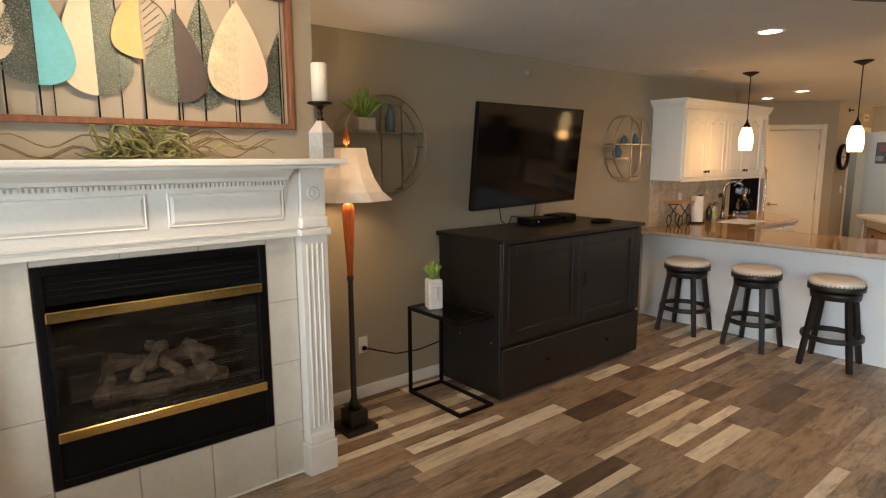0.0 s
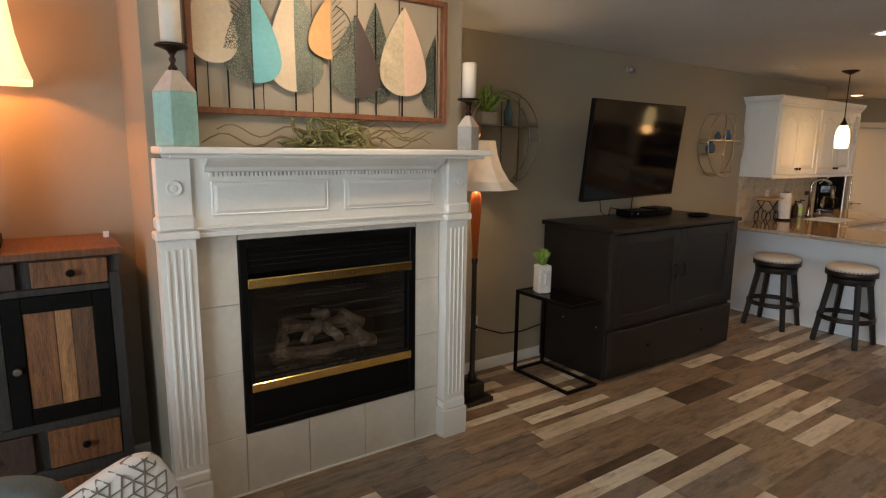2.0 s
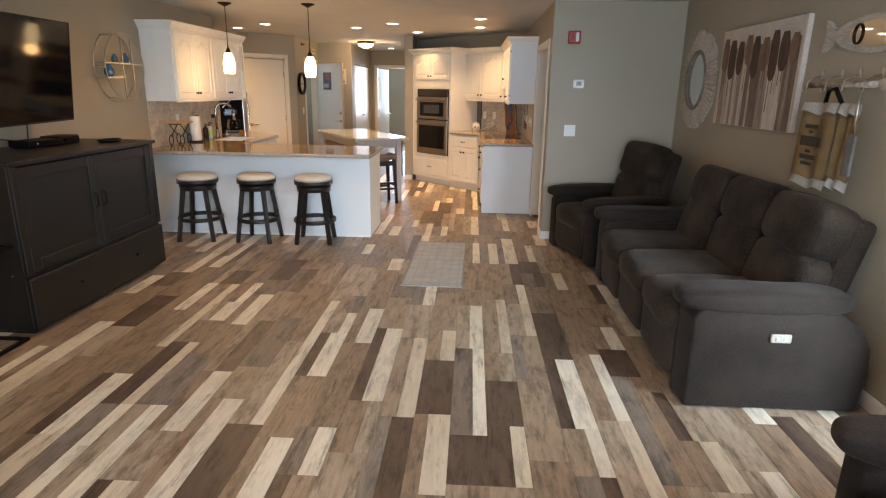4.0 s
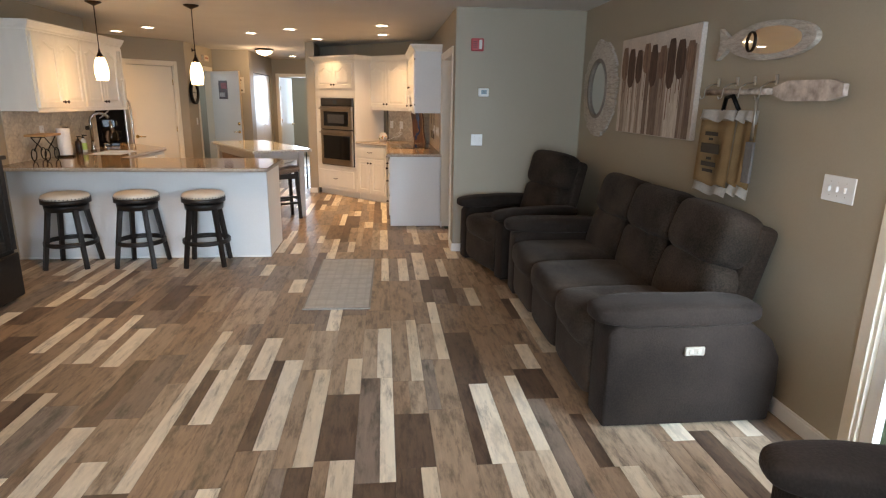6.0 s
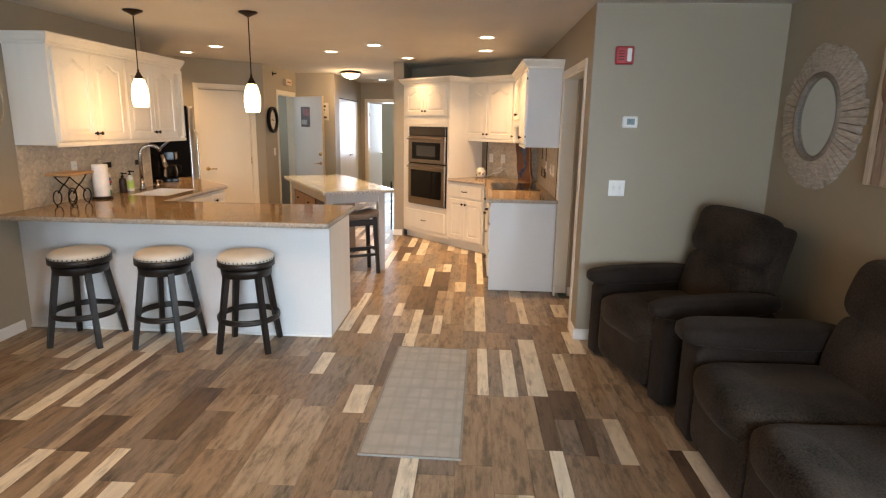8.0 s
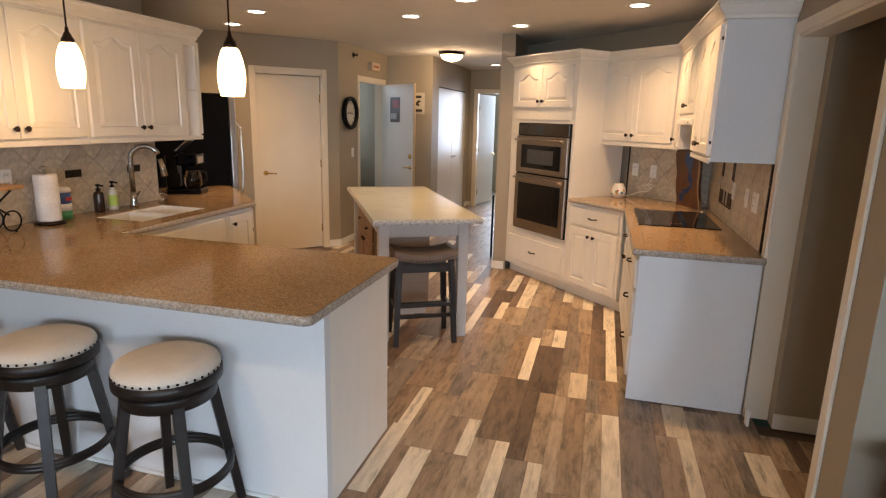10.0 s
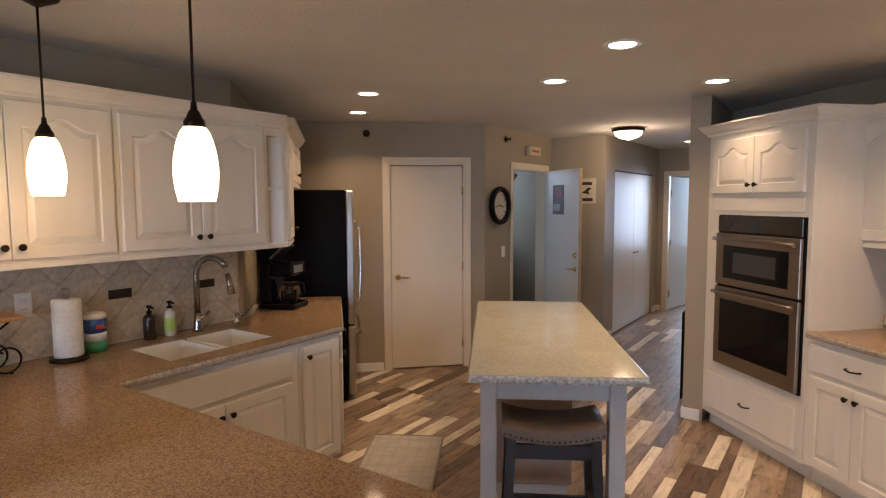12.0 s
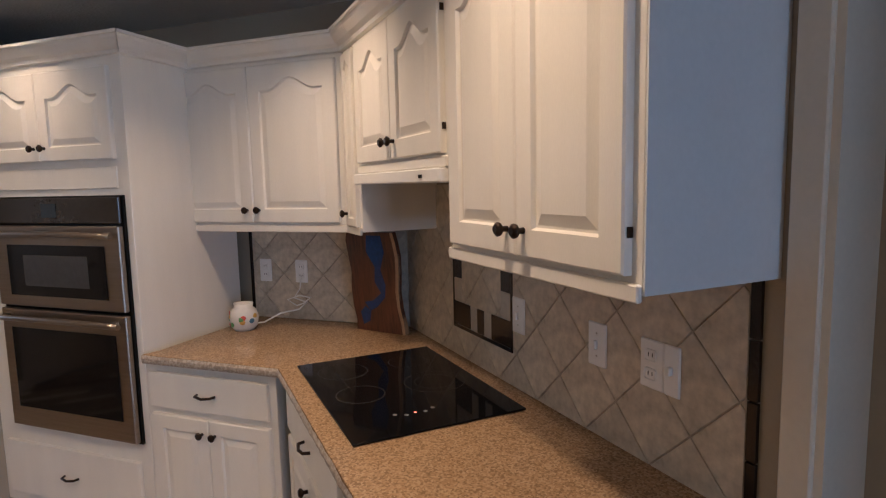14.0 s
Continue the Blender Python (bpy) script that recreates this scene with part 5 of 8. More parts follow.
MIDW = mat("brown_reclaimed_wood", (0.14, 0.062, 0.026), 0.6, vary=0.45, scale=4, grain=24, bump=0.12, stretch=(14, 14, 1.6), tint=(0.035, 0.016, 0.008))
W = 1.30
bm = bmesh.new()
box(bm, -W, 0, 0.02, 0.45, 0.09, 1.19)
part("body", bm, GREYW, con)
boxed("top", mat("red_brown_wood_top", (0.17, 0.066, 0.03), 0.45, vary=0.3, grain=30, stretch=(14, 2, 1)), con, -W - 0.015, 0.012, -0.012, 0.452, 1.191, 1.222, 0.003)
for x0, x1, z0, z1, w in ((-W, 0, 1.115, 1.19, 0), (-0.04, 0, 0.03, 1.114, 0), (-W, -W + 0.04, 0.03, 1.114, 0), (-W + 0.041, -0.041, 1.045, 1.072, 0), (-W + 0.041, -0.041, 0.47, 0.505, 0), (-W + 0.041, -0.041, 0.24, 0.295, 0),
                        (-0.47, -0.42, 0.506, 1.044, 0), (-0.90, -0.86, 0.506, 1.044, 0)):
    if z1 == 1.19:
        z0 = 1.185
    boxed("rail", GREYW, con, x0, x1, 0.0, 0.0195, z0, z1, 0.002)


def face(name, m, x0, x1, z0, z1, kn):
    d = boxed(name, m, con, x0, x1, -0.004, 0.0195, z0, z1, 0.003)
    if kn:
        lathed("knob", BLACK, d, [(0.006, 0), (0.006, 0.012), (0.017, 0.02), (0.012, 0.03)], seg=12).matrix_basis = pose(kn, -0.004, (z0 + z1) / 2, 90)
    return d


for i, (x0, x1) in enumerate(((-0.31, -0.045), (-0.63, -0.36), (-0.94, -0.68), (-1.25, -0.99))):
    face("drawer_front", TANW if i % 2 == 0 else REDW, x0, x1, 1.076, 1.182, (x0 + x1) / 2)
    face("drawer_front", TANW if i % 2 == 0 else REDW, x0, x1, 0.30, 0.465, (x0 + x1) / 2)
for x0, x1, inner in ((-0.418, -0.042, TANW), (-0.858, -0.472, GLOSS_BLACK), (-1.258, -0.902, TANW)):
    d = part("door", bmesh.new(), BLACK if inner is TANW else TANW, con)
    bm = bmesh.new()
    frame_box(bm, x0, x1, 0.507, 1.043, -0.004, 0.0195, 0.066, 0.003)
    bm.to_mesh(d.data)
    bm.free()
    if inner is TANW:
        for k, (a, b) in enumerate(((0.0, 0.44), (0.44, 0.68), (0.68, 1.0))):
            wd = x1 - x0 - 0.134
            boxed("panel_board", (TANW, PALEW, MIDW)[k], d, x0 + 0.067 + a * wd + 0.0008, x0 + 0.067 + b * wd - 0.0008, 0.004, 0.0195, 0.574, 0.976, 0.0015)
    else:
        boxed("panel", inner, d, x0 + 0.067, x1 - 0.067, 0.004, 0.0195, 0.574, 0.976)
    lathed("knob", STEEL, d, [(0.006, 0), (0.006, 0.012), (0.017, 0.02), (0.012, 0.03)], seg=12).matrix_basis = pose(x0 + 0.033, -0.004, 0.75, 90)
for x in (-W, -0.06):
    for y in (0.02, 0.39):
        boxed("leg", GREYW, con, x, x + 0.06, y, y + 0.06, 0.003, 0.0895, 0.002)
face("drawer_front", TANW, -0.63, -0.045, 0.10, 0.235, -0.33)
face("drawer_front", REDW, -1.25, -0.68, 0.10, 0.235, -0.96)

tl = thing("table_lamp", "table lamp with a weathered blue-grey square base and linen shade, lit", "table lamp", pose(-0.825, 3.17, 1.2225))
RUST = mat("rusty_blue_grey_metal", (0.045, 0.062, 0.070), 0.5, 0.1, vary=0.6, scale=11, grain=30, bump=0.2, tint=(0.007, 0.008, 0.009))
boxed("foot", BLACK, tl, -0.092, 0.092, -0.092, 0.092, 0.0, 0.05, 0.006)
boxed("plinth", BLACK, tl, -0.075, 0.075, -0.075, 0.075, 0.051, 0.15, 0.006)
boxed("column", RUST, tl, -0.067, 0.067, -0.067, 0.067, 0.151, 0.545, 0.006)
boxed("neck", RUST, tl, -0.052, 0.052, -0.052, 0.052, 0.546, 0.61, 0.006)
boxed("cap", mat("copper_cap", (0.45, 0.22, 0.13), 0.4, 0.8), tl, -0.04, 0.04, -0.04, 0.04, 0.611, 0.64, 0.006)
tubed("rod", BRASS, tl, [(0, 0, 0.64), (0, 0, 1.03)], 0.006)
bm = bmesh.new()
rows = []
for w, z in ((0.255, 0.665), (0.232, 0.74), (0.212, 0.84), (0.195, 0.99)):
    rows.append([bm.verts.new((i * w, j * w * 0.75, z)) for i, j in ((-1, -0.86), (-0.9, -1), (0.9, -1), (1, -0.86), (1, 0.86), (0.9, 1), (-0.9, 1), (-1, 0.86))])
for a, b in zip(rows, rows[1:]):
    for i in range(8):
        bm.faces.new((a[i], a[(i + 1) % 8], b[(i + 1) % 8], b[i]))
part("shade", bm, cloth_glow("lit_linen_shade", (0.74, 0.63, 0.52), 1.0, 90), tl, "glowing cream linen shade")
lamp("table_lamp_bulb", "POINT", pose(-0.825, 3.17, 2.02), 34, (1.0, 0.36, 0.09), 0.04)
st_mod = thing("wireless_plug", "tiny white plastic tag on the console", "plug", pose(-0.35, 3.25, 1.2225))
boxed("body", PLATE, st_mod, -0.012, 0.012, -0.006, 0.006, 0, 0.028, 0.002)

# ---- living room: television wall ----
mc = thing("murphy_bed_cabinet", "large dark brown wooden chest cabinet with two doors and a drawer", "cabinet", pose(2.61, 2.725, 0))
CW, CD, CH = 1.60, 0.66, 1.116
boxed("body", MURPHY, mc, 0.0, CW, 0.022, CD, 0.03, 1.085, 0.003)
boxed("plinth", MURPHY, mc, 0.03, CW - 0.03, 0.05, CD - 0.02, 0.002, 0.0295)
boxed("top", MURPHY, mc, -0.022, CW + 0.022, -0.022, CD + 0.01, 1.086, CH, 0.004, seg=2)
for x0, x1 in ((0.06, CW / 2 - 0.002), (CW / 2 + 0.002, CW - 0.06)):
    d = boxed("door", MURPHY, mc, x0 + 0.075, x1 - 0.075, 0.008, 0.0215, 0.485, 1.0)
    for a, b, z0, z1 in ((x0, x0 + 0.075, 0.41, 1.075), (x1 - 0.075, x1, 0.41, 1.075), (x0 + 0.0752, x1 - 0.0752, 0.41, 0.485), (x0 + 0.0752, x1 - 0.0752, 1.0, 1.075)):
        boxed("door_rail", MURPHY, d, a, b, 0.0, 0.0215, z0, z1, 0.003)
    hx = CW / 2 + (-0.05 if x0 < 0.5 else 0.05)
    tubed("handle", BLACK, d, [(hx, -0.001, 0.70), (hx, -0.022, 0.71), (hx, -0.022, 0.79), (hx, -0.001, 0.80)], 0.005)
for x0 in (0.0, CW - 0.058):
    boxed("stile", MURPHY, mc, x0, x0 + 0.058, -0.002, 0.0215, 0.40, 1.085, 0.003)
d = boxed("drawer_front", MURPHY, mc, 0.0, CW, -0.008, 0.0215, 0.035, 0.375, 0.004)
for x in (0.45, 1.15):
    lathed("knob", BLACK, d, [(0.006, 0), (0.006, 0.01), (0.014, 0.016), (0.010, 0.022)], seg=10).matrix_basis = pose(x, -0.008, 0.22, 90)
for x in (0.1, 0.42):
    lathed("stud", STEEL, mc, [(0.006, 0), (0.006, 0.004)], seg=8).matrix_basis = pose(-0.0005, x, 0.40, 0, -90)

tv = thing("television", "large black flat television tilted down on a wall bracket", "television", pose(3.193, 3.013, 1.650, 5.7, -0.6, 5.6))
TW2, TH2 = 1.247, 0.720
boxed("housing", BLACK, tv, -TW2 / 2, TW2 / 2, 0.004, 0.035, -TH2 / 2, TH2 / 2, 0.004)
boxed("back_bulge", BLACK, tv, -0.38, 0.38, 0.036, 0.07, -0.25, 0.15, 0.01)
boxed("screen", SCREEN, tv, -TW2 / 2 + 0.008, TW2 / 2 - 0.008, 0.0, 0.0035, -TH2 / 2 + 0.012, TH2 / 2 - 0.008)
bm = bmesh.new()
frame_box(bm, -TW2 / 2, TW2 / 2, -TH2 / 2, TH2 / 2, -0.002, 0.0038, 0.0075)
part("bezel", bm, BLACK, tv)
br = thing("tv_bracket", "black steel television wall bracket", "bracket", pose(3.34, 3.30, 1.655))
boxed("plate", BLACK, br, -0.14, 0.14, 0.10, 0.117, -0.12, 0.12)
for x in (-0.11, 0.08):
    boxed("arm", BLACK, br, x, x + 0.03, -0.20, 0.0995, -0.05, 0.05)
bm_c = [("tv_cable", [(3.20, 3.33, 1.40), (3.20, 3.36, 1.28), (3.21, 3.345, 1.15), (3.24, 3.33, 1.125)]), ("tv_cable", [(3.60, 3.33, 1.36), (3.63, 3.36, 1.25), (3.60, 3.345, 1.16), (3.56, 3.33, 1.125)]),
        ("tv_cable", [(3.25, 3.30, 1.123), (3.32, 3.34, 1.18), (3.45, 3.34, 1.16), (3.55, 3.30, 1.125)])]
for nm, pts in bm_c:
    c = thing(nm, "thin black cable behind the television boxes", "cable")
    tubed("cable", BLACK, c, pts, 0.004, 6)
bx = thing("cable_box", "flat black cable box on the cabinet", "cable box", pose(3.33, 3.13, 1.1165, 0, 0, -4))
boxed("body", BLACK, bx, 0, 0.30, 0, 0.17, 0.006, 0.052, 0.004)
boxed("front", GLOSS_BLACK, bx, 0.004, 0.296, -0.004, -0.0005, 0.010, 0.048)
boxed("foot", BLACK, bx, 0.01, 0.29, 0.01, 0.16, 0.0, 0.0055)
lathed("indicator", glow("blue_indicator", (0.2, 0.5, 1.0), 3), bx, [(0.003, 0), (0.003, 0.002)], seg=8).matrix_basis = pose(0.07, -0.004, 0.03, 90)
bx = thing("media_player", "smaller black media player box", "media player", pose(3.66, 3.12, 1.1165, 0, 0, 6))
boxed("body", BLACK, bx, 0, 0.24, 0, 0.17, 0.0, 0.062, 0.008)
boxed("front", GLOSS_BLACK, bx, 0.01, 0.23, -0.004, -0.0005, 0.010, 0.052)
dish = thing("black_tray", "shallow black oval tray with remotes", "tray", pose(3.95, 2.93, 1.1165))
bm = bmesh.new()
lathe(bm, [(0.02, 0.0), (0.085, 0.0), (0.10, 0.022), (0.096, 0.024), (0.08, 0.006), (0.02, 0.005)], 28)
bm.transform(Matrix.Diagonal((1.15, 0.75, 1, 1)))
part("bowl", bm, BLACK, dish)

sd = thing("smoke_sensor", "small grey wall sensor near the ceiling", "sensor", pose(3.55, YT, 2.32))
GREYP = mat("grey_plastic", (0.42, 0.41, 0.39), 0.5, vary=0.05)
boxed("plate", GREYP, sd, -0.035, 0.035, -0.008, -0.001, -0.022, 0.022, 0.003)
lathed("head", GREYP, sd, [(0.02, 0), (0.024, 0.02), (0.015, 0.035), (0.004, 0.04)], seg=14).matrix_basis = pose(-0.01, -0.008, 0.0, 100, 0, 20)

# ring shelves
SILVER = mat("brushed_pewter_wire", (0.42, 0.38, 0.31), 0.35, 1.0, vary=0.15)


def ring_shelf(label, m, r, small):
    s = thing("ring_shelf", label, "wall shelf", m, "ring wall shelves")
    for y in (-0.02, -0.125):
        bm = bmesh.new()
        tube(bm, arc((0, y, 0), r, 0, 354, 48), 0.0055, 6, True)
        part("ring", bm, SILVER, s)
    for a in (0, 62, 118, 180, 242, 298):
        x, z = r * math.cos(radians(a)), r * math.sin(radians(a))
        tubed("spacer", SILVER, s, [(x, -0.001, z), (x, -0.125, z)], 0.004, 6)
    bm = bmesh.new()
    frame_box(bm, -0.04, 0.13, -r * 0.92, r * 0.86, -0.128, -0.118, 0.010)
    part("upright_frame", bm, SILVER, s)
    bm = bmesh.new()
    box(bm, -0.97 * r, 0.98 * r, -0.125, -0.015, 0.085 if not small else 0.03, 0.093 if not small else 0.038)
    box(bm, -r * 0.92, -0.04, -0.125, -0.015, -0.10, -0.092)
    part("shelf", bm, SILVER, s)
    return s


ring_shelf("round pewter wire wall shelf with a small plant", pose(2.105, YT, 1.72), 0.325, False)
ring_shelf("round pewter wire wall shelf with blue ornaments", pose(4.93, YT, 1.73), 0.315, True)
GREEN = mat("green_succulent", (0.20, 0.36, 0.07), 0.6, vary=0.3, scale=20)


def spiky(parent, n, r, h, seed, z0, at=(0, 0)):
    rr = random.Random(seed)
    for i in range(n):
        bm = bmesh.new()
        a = rr.uniform(0, 6.283)
        lean = rr.uniform(0.15, 1.0)
        tip = Vector((at[0] + math.cos(a) * r * lean, at[1] + math.sin(a) * r * lean, z0 + h * (1.1 - 0.55 * lean)))
        base = Vector((at[0] + math.cos(a) * 0.012, at[1] + math.sin(a) * 0.012, z0 - 0.005))
        mid = base.lerp(tip, 0.5) + Vector((0, 0, 0.02))
        tube(bm, [base, mid, tip], [0.007, 0.011, 0.0010], 5)
        part("leaf", bm, GREEN, parent)


pl = thing("succulent_pot", "small spiky green plant in a grey pot on the ring shelf", "plant", pose(1.97, YT - 0.07, 1.8135))
boxed("pot", mat("grey_cement", (0.33, 0.31, 0.28), 0.85), pl, -0.065, 0.065, -0.045, 0.045, 0.0, 0.085, 0.006)
spiky(pl, 40, 0.16, 0.19, 3, 0.08)
bt = thing("blue_bottle", "small slate blue glass bottle on the ring shelf", "bottle", pose(2.17, YT - 0.07, 1.8135))
lathed("bottle", mat("slate_blue_glass", (0.09, 0.16, 0.18), 0.15), bt, [(0.03, 0), (0.033, 0.09), (0.02, 0.13), (0.012, 0.15), (0.012, 0.185), (0.015, 0.19)], seg=18)
for x, z, s in ((4.75, 1.6385, 0.06), (4.86, 1.7685, 0.04), (5.03, 1.7685, 0.05)):
    o = thing("blue_ornament", "small blue glass ornament on the ring shelf", "ornament", pose(x, YT - 0.07, z), "blue ornaments")
    lathed("body", mat("deep_blue_glass", (0.06, 0.13, 0.20), 0.15), o, [(s * 0.5, 0), (s * 0.75, s * 0.5), (s * 0.7, s * 1.1), (s * 0.3, s * 1.6), (s * 0.35, s * 1.9)], seg=16)

ct = thing("side_table", "black metal C-shaped side table with a dark glass top", "side table", pose(2.245, 2.735, 0))
bm = bmesh.new()
B = 0.02
box(bm, 0, 0.30, 0, B, 0.002, 0.022)
box(bm, 0, 0.30, 0.55 - B, 0.55, 0.002, 0.022)
box(bm, 0, B, B, 0.55 - B, 0.002, 0.022)
box(bm, 0.30 - B, 0.30, B, 0.55 - B, 0.002, 0.022)
part("base_frame", bm, BLACK, ct)
for x in (0.0, 0.28):
    boxed("post", BLACK, ct, x, x + B, 0.55 - B, 0.55, 0.0225, 0.604)
bm = bmesh.new()
box(bm, 0, 0.30, 0, B, 0.605, 0.628)
box(bm, 0, 0.30, 0.55 - B, 0.55, 0.605, 0.628)
box(bm, 0, B, B, 0.55 - B, 0.605, 0.628)
box(bm, 0.30 - B, 0.30, B, 0.55 - B, 0.605, 0.628)
part("top_frame", bm, BLACK, ct)
boxed("glass_top", glass("grey_glass", (0.35, 0.37, 0.37)), ct, B + 0.001, 0.299 - B, B + 0.001, 0.549 - B, 0.618, 0.626)
pt = thing("face_planter", "white ceramic planter with a moulded face and a green succulent", "plant", pose(2.355, 3.13, 0.6285, 0, 0, -18))
boxed("pot", mat("white_ceramic", (0.74, 0.73, 0.70), 0.3), pt, -0.05, 0.05, -0.05, 0.05, 0.0, 0.205, 0.012, seg=2)
boxed("nose", mat("white_ceramic_face", (0.74, 0.73, 0.70), 0.3), pt, -0.010, 0.010, -0.066, -0.0505, 0.07, 0.15, 0.006)
boxed("brow", mat("white_ceramic_brow", (0.74, 0.73, 0.70), 0.3), pt, -0.035, 0.035, -0.058, -0.0505, 0.152, 0.165, 0.004)
spiky(pt, 34, 0.085, 0.13, 8, 0.20)
outl = thing("wall_outlet", "white electrical outlet with a black cord plugged in", "outlet", pose(1.96, YT, 0.38))
boxed("plate", PLATE, outl, -0.036, 0.036, -0.007, -0.001, -0.058, 0.058, 0.003)
boxed("plug", BLACK, outl, -0.012, 0.014, -0.03, -0.0075, -0.035, -0.008, 0.003)
cord = thing("power_cord", "black power cord running from the outlet to the cabinet", "cord")
tubed("cable", BLACK, cord, [(1.97, YT - 0.03, 0.36), (2.05, YT - 0.05, 0.33), (2.2, YT - 0.05, 0.275), (2.4, YT - 0.05, 0.26), (2.62, YT - 0.05, 0.285)], 0.005, 6)

rug = thing("runner_rug", "grey woven runner rug with a plaid pattern", "rug", pose(3.805, 0.025, 0.001, 0, 0, -0.8))
RUGM = mat("grey_plaid_weave", (0.47, 0.44, 0.385), 0.95, vary=0.12, scale=10, grain=250, bump=0.2)
rn, rl = nodes_of(RUGM)
rb = rn["Principled BSDF"]
src = rb.inputs["Base Color"].links[0].from_socket
tc = rn.new("ShaderNodeTexCoord")
acc = src
for axis, fr in (("BANDS_DIRECTION_X", "X"), ("BANDS_DIRECTION_Y", "Y")):
    wv = rn.new("ShaderNodeTexWave")
    wv.bands_direction = fr
    wv.inputs["Scale"].default_value = 4.2 if fr == "Y" else 2.3
    rl.new(tc.outputs["Object"], wv.inputs["Vector"])
    rp = rn.new("ShaderNodeMapRange")
    rp.inputs["From Min"].default_value, rp.inputs["From Max"].default_value = 0.75, 0.95
    rl.new(wv.outputs["Fac"], rp.inputs["Value"])
    sc = rn.new("ShaderNodeMath")
    sc.operation = "MULTIPLY"
    sc.inputs[1].default_value = 0.4
    rl.new(rp.outputs[0], sc.inputs[0])
    mx = rn.new("ShaderNodeMix")
    mx.data_type = "RGBA"
    mx.inputs["B"].default_value = (0.36, 0.335, 0.295, 1)
    rl.new(sc.outputs[0], mx.inputs["Factor"])
    rl.new(acc, mx.inputs["A"])
    acc = mx.outputs["Result"]
rl.new(acc, rb.inputs["Base Color"])
boxed("weave", RUGM, rug, 0.0, 1.40, 0.0, 0.49, 0.0, 0.008, 0.002)
bm = bmesh.new()
frame_box(bm, -0.012, 1.412, -0.012, 0.502, 0.0, 0.010, 0.012)
bm.transform(Matrix(((1, 0, 0, 0), (0, 0, 1, 0), (0, 1, 0, 0), (0, 0, 0, 1))))
part("binding", bm, mat("dark_grey_binding", (0.30, 0.28, 0.25), 0.9), rug)

# ---- living room: seating ----


def recliner_sofa(name, label, category, m, seats, sw=0.60, arm=0.24, depth=0.95, button=False, bh=1.0):
    """Facing +y, origin at the middle of the front's foot; x to its own right seen from behind."""
    s = thing(name, label, category, m)
    W = seats * sw + 2 * arm
    x0 = -W / 2
    bm = bmesh.new()
    box(bm, x0 + 0.06, -x0 - 0.06, -depth + 0.12, -0.06, 0.02, 0.30, 0.01)
    part("base", bm, SUEDE, s)
    for i in range(seats):
        a, b = x0 + arm + i * sw, x0 + arm + (i + 1) * sw
        bm = bmesh.new()
        pillow(bm, a + 0.003, b - 0.003, -0.09, 0.0, 0.055, 0.40, 0.30, 8)
        part("footrest_panel", bm, SUEDE, s)
        bm = bmesh.new()
        pillow(bm, a + 0.002, b - 0.002, -0.70, 0.025, 0.285, 0.50, 0.36, 12, lump=0.010)
        pillow(bm, a + 0.004, b - 0.004, -0.24, 0.045, 0.30, 0.505, 0.62, 8, lump=0.008)
        part("seat_cushion", bm, SUEDE, s)
        tilt = pose(0, -0.60, 0.42, 14, 0, 0)
        bm = bmesh.new()
        pillow(bm, a + 0.002, b - 0.002, -0.17, 0.055, 0.0, 0.36 * bh, 0.42, 10, tilt, 0.010)
        part("lumbar_cushion", bm, SUEDE, s)
        bm = bmesh.new()
        pillow(bm, a + 0.002, b - 0.002, -0.19, 0.075, 0.325 * bh, 0.645 * bh, 0.48, 10, tilt, 0.010)
        part("head_cushion", bm, SUEDE, s)
    bm = bmesh.new()
    t = bmesh.new()
    box(t, x0 + arm - 0.005, -x0 - arm + 0.005, -0.23, -0.10, -0.2, 0.60 * bh, 0.04, 3)
    merge(bm, t, pose(0, -0.60, 0.42, 14, 0, 0))
    part("back_shell", bm, SUEDE, s)
    for k, (a, b) in enumerate(((x0, x0 + arm), (-x0 - arm, -x0))):
        bm = bmesh.new()
        prof = [(-0.01, 0.015), (-0.01, 0.50), (-0.05, 0.545), (-0.72, 0.545), (-0.84, 0.46), (-0.895, 0.36), (-0.905, 0.22), (-0.88, 0.015)]
        t = bmesh.new()
        l = [t.verts.new((a + 0.012, y, z)) for y, z in prof]
        r = [t.verts.new((b - 0.012, y, z)) for y, z in prof]
        for i in range(len(prof)):
            j = (i + 1) % len(prof)
            t.faces.new((l[i], l[j], r[j], r[i]))
        t.faces.new(l[::-1])
        t.faces.new(r)
        bmesh.ops.bevel(t, geom=t.edges[:], offset=0.018, segments=2, affect="EDGES", profile=0.5)
        for f in t.faces:
            f.smooth = True
        merge(bm, t)
        am = part("arm", bm, SUEDE_SHADED, s)
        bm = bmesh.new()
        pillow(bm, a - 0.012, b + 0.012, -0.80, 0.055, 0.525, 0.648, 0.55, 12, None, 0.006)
        part("arm_pad", bm, SUEDE_SHADED, am)
        if button and k == 0:
            boxed("control_plate", mat("beige_plastic", (0.38, 0.34, 0.28), 0.4), am, a - 0.002, a + 0.012, -0.49, -0.39, 0.39, 0.435, 0.004)
            for q in (-0.47, -0.43):
                boxed("control_button", mat("beige_button", (0.46, 0.43, 0.37), 0.4), am, a - 0.006, a - 0.0022, q, q + 0.02, 0.402, 0.424, 0.002)
    for x in (x0 + 0.08, -x0 - 0.08):
        for y in (-0.10, -0.78):
            lathed("foot", BLACK, s, [(0.02, 0.001), (0.02, 0.03)], (x, y, 0), 10)
    return s


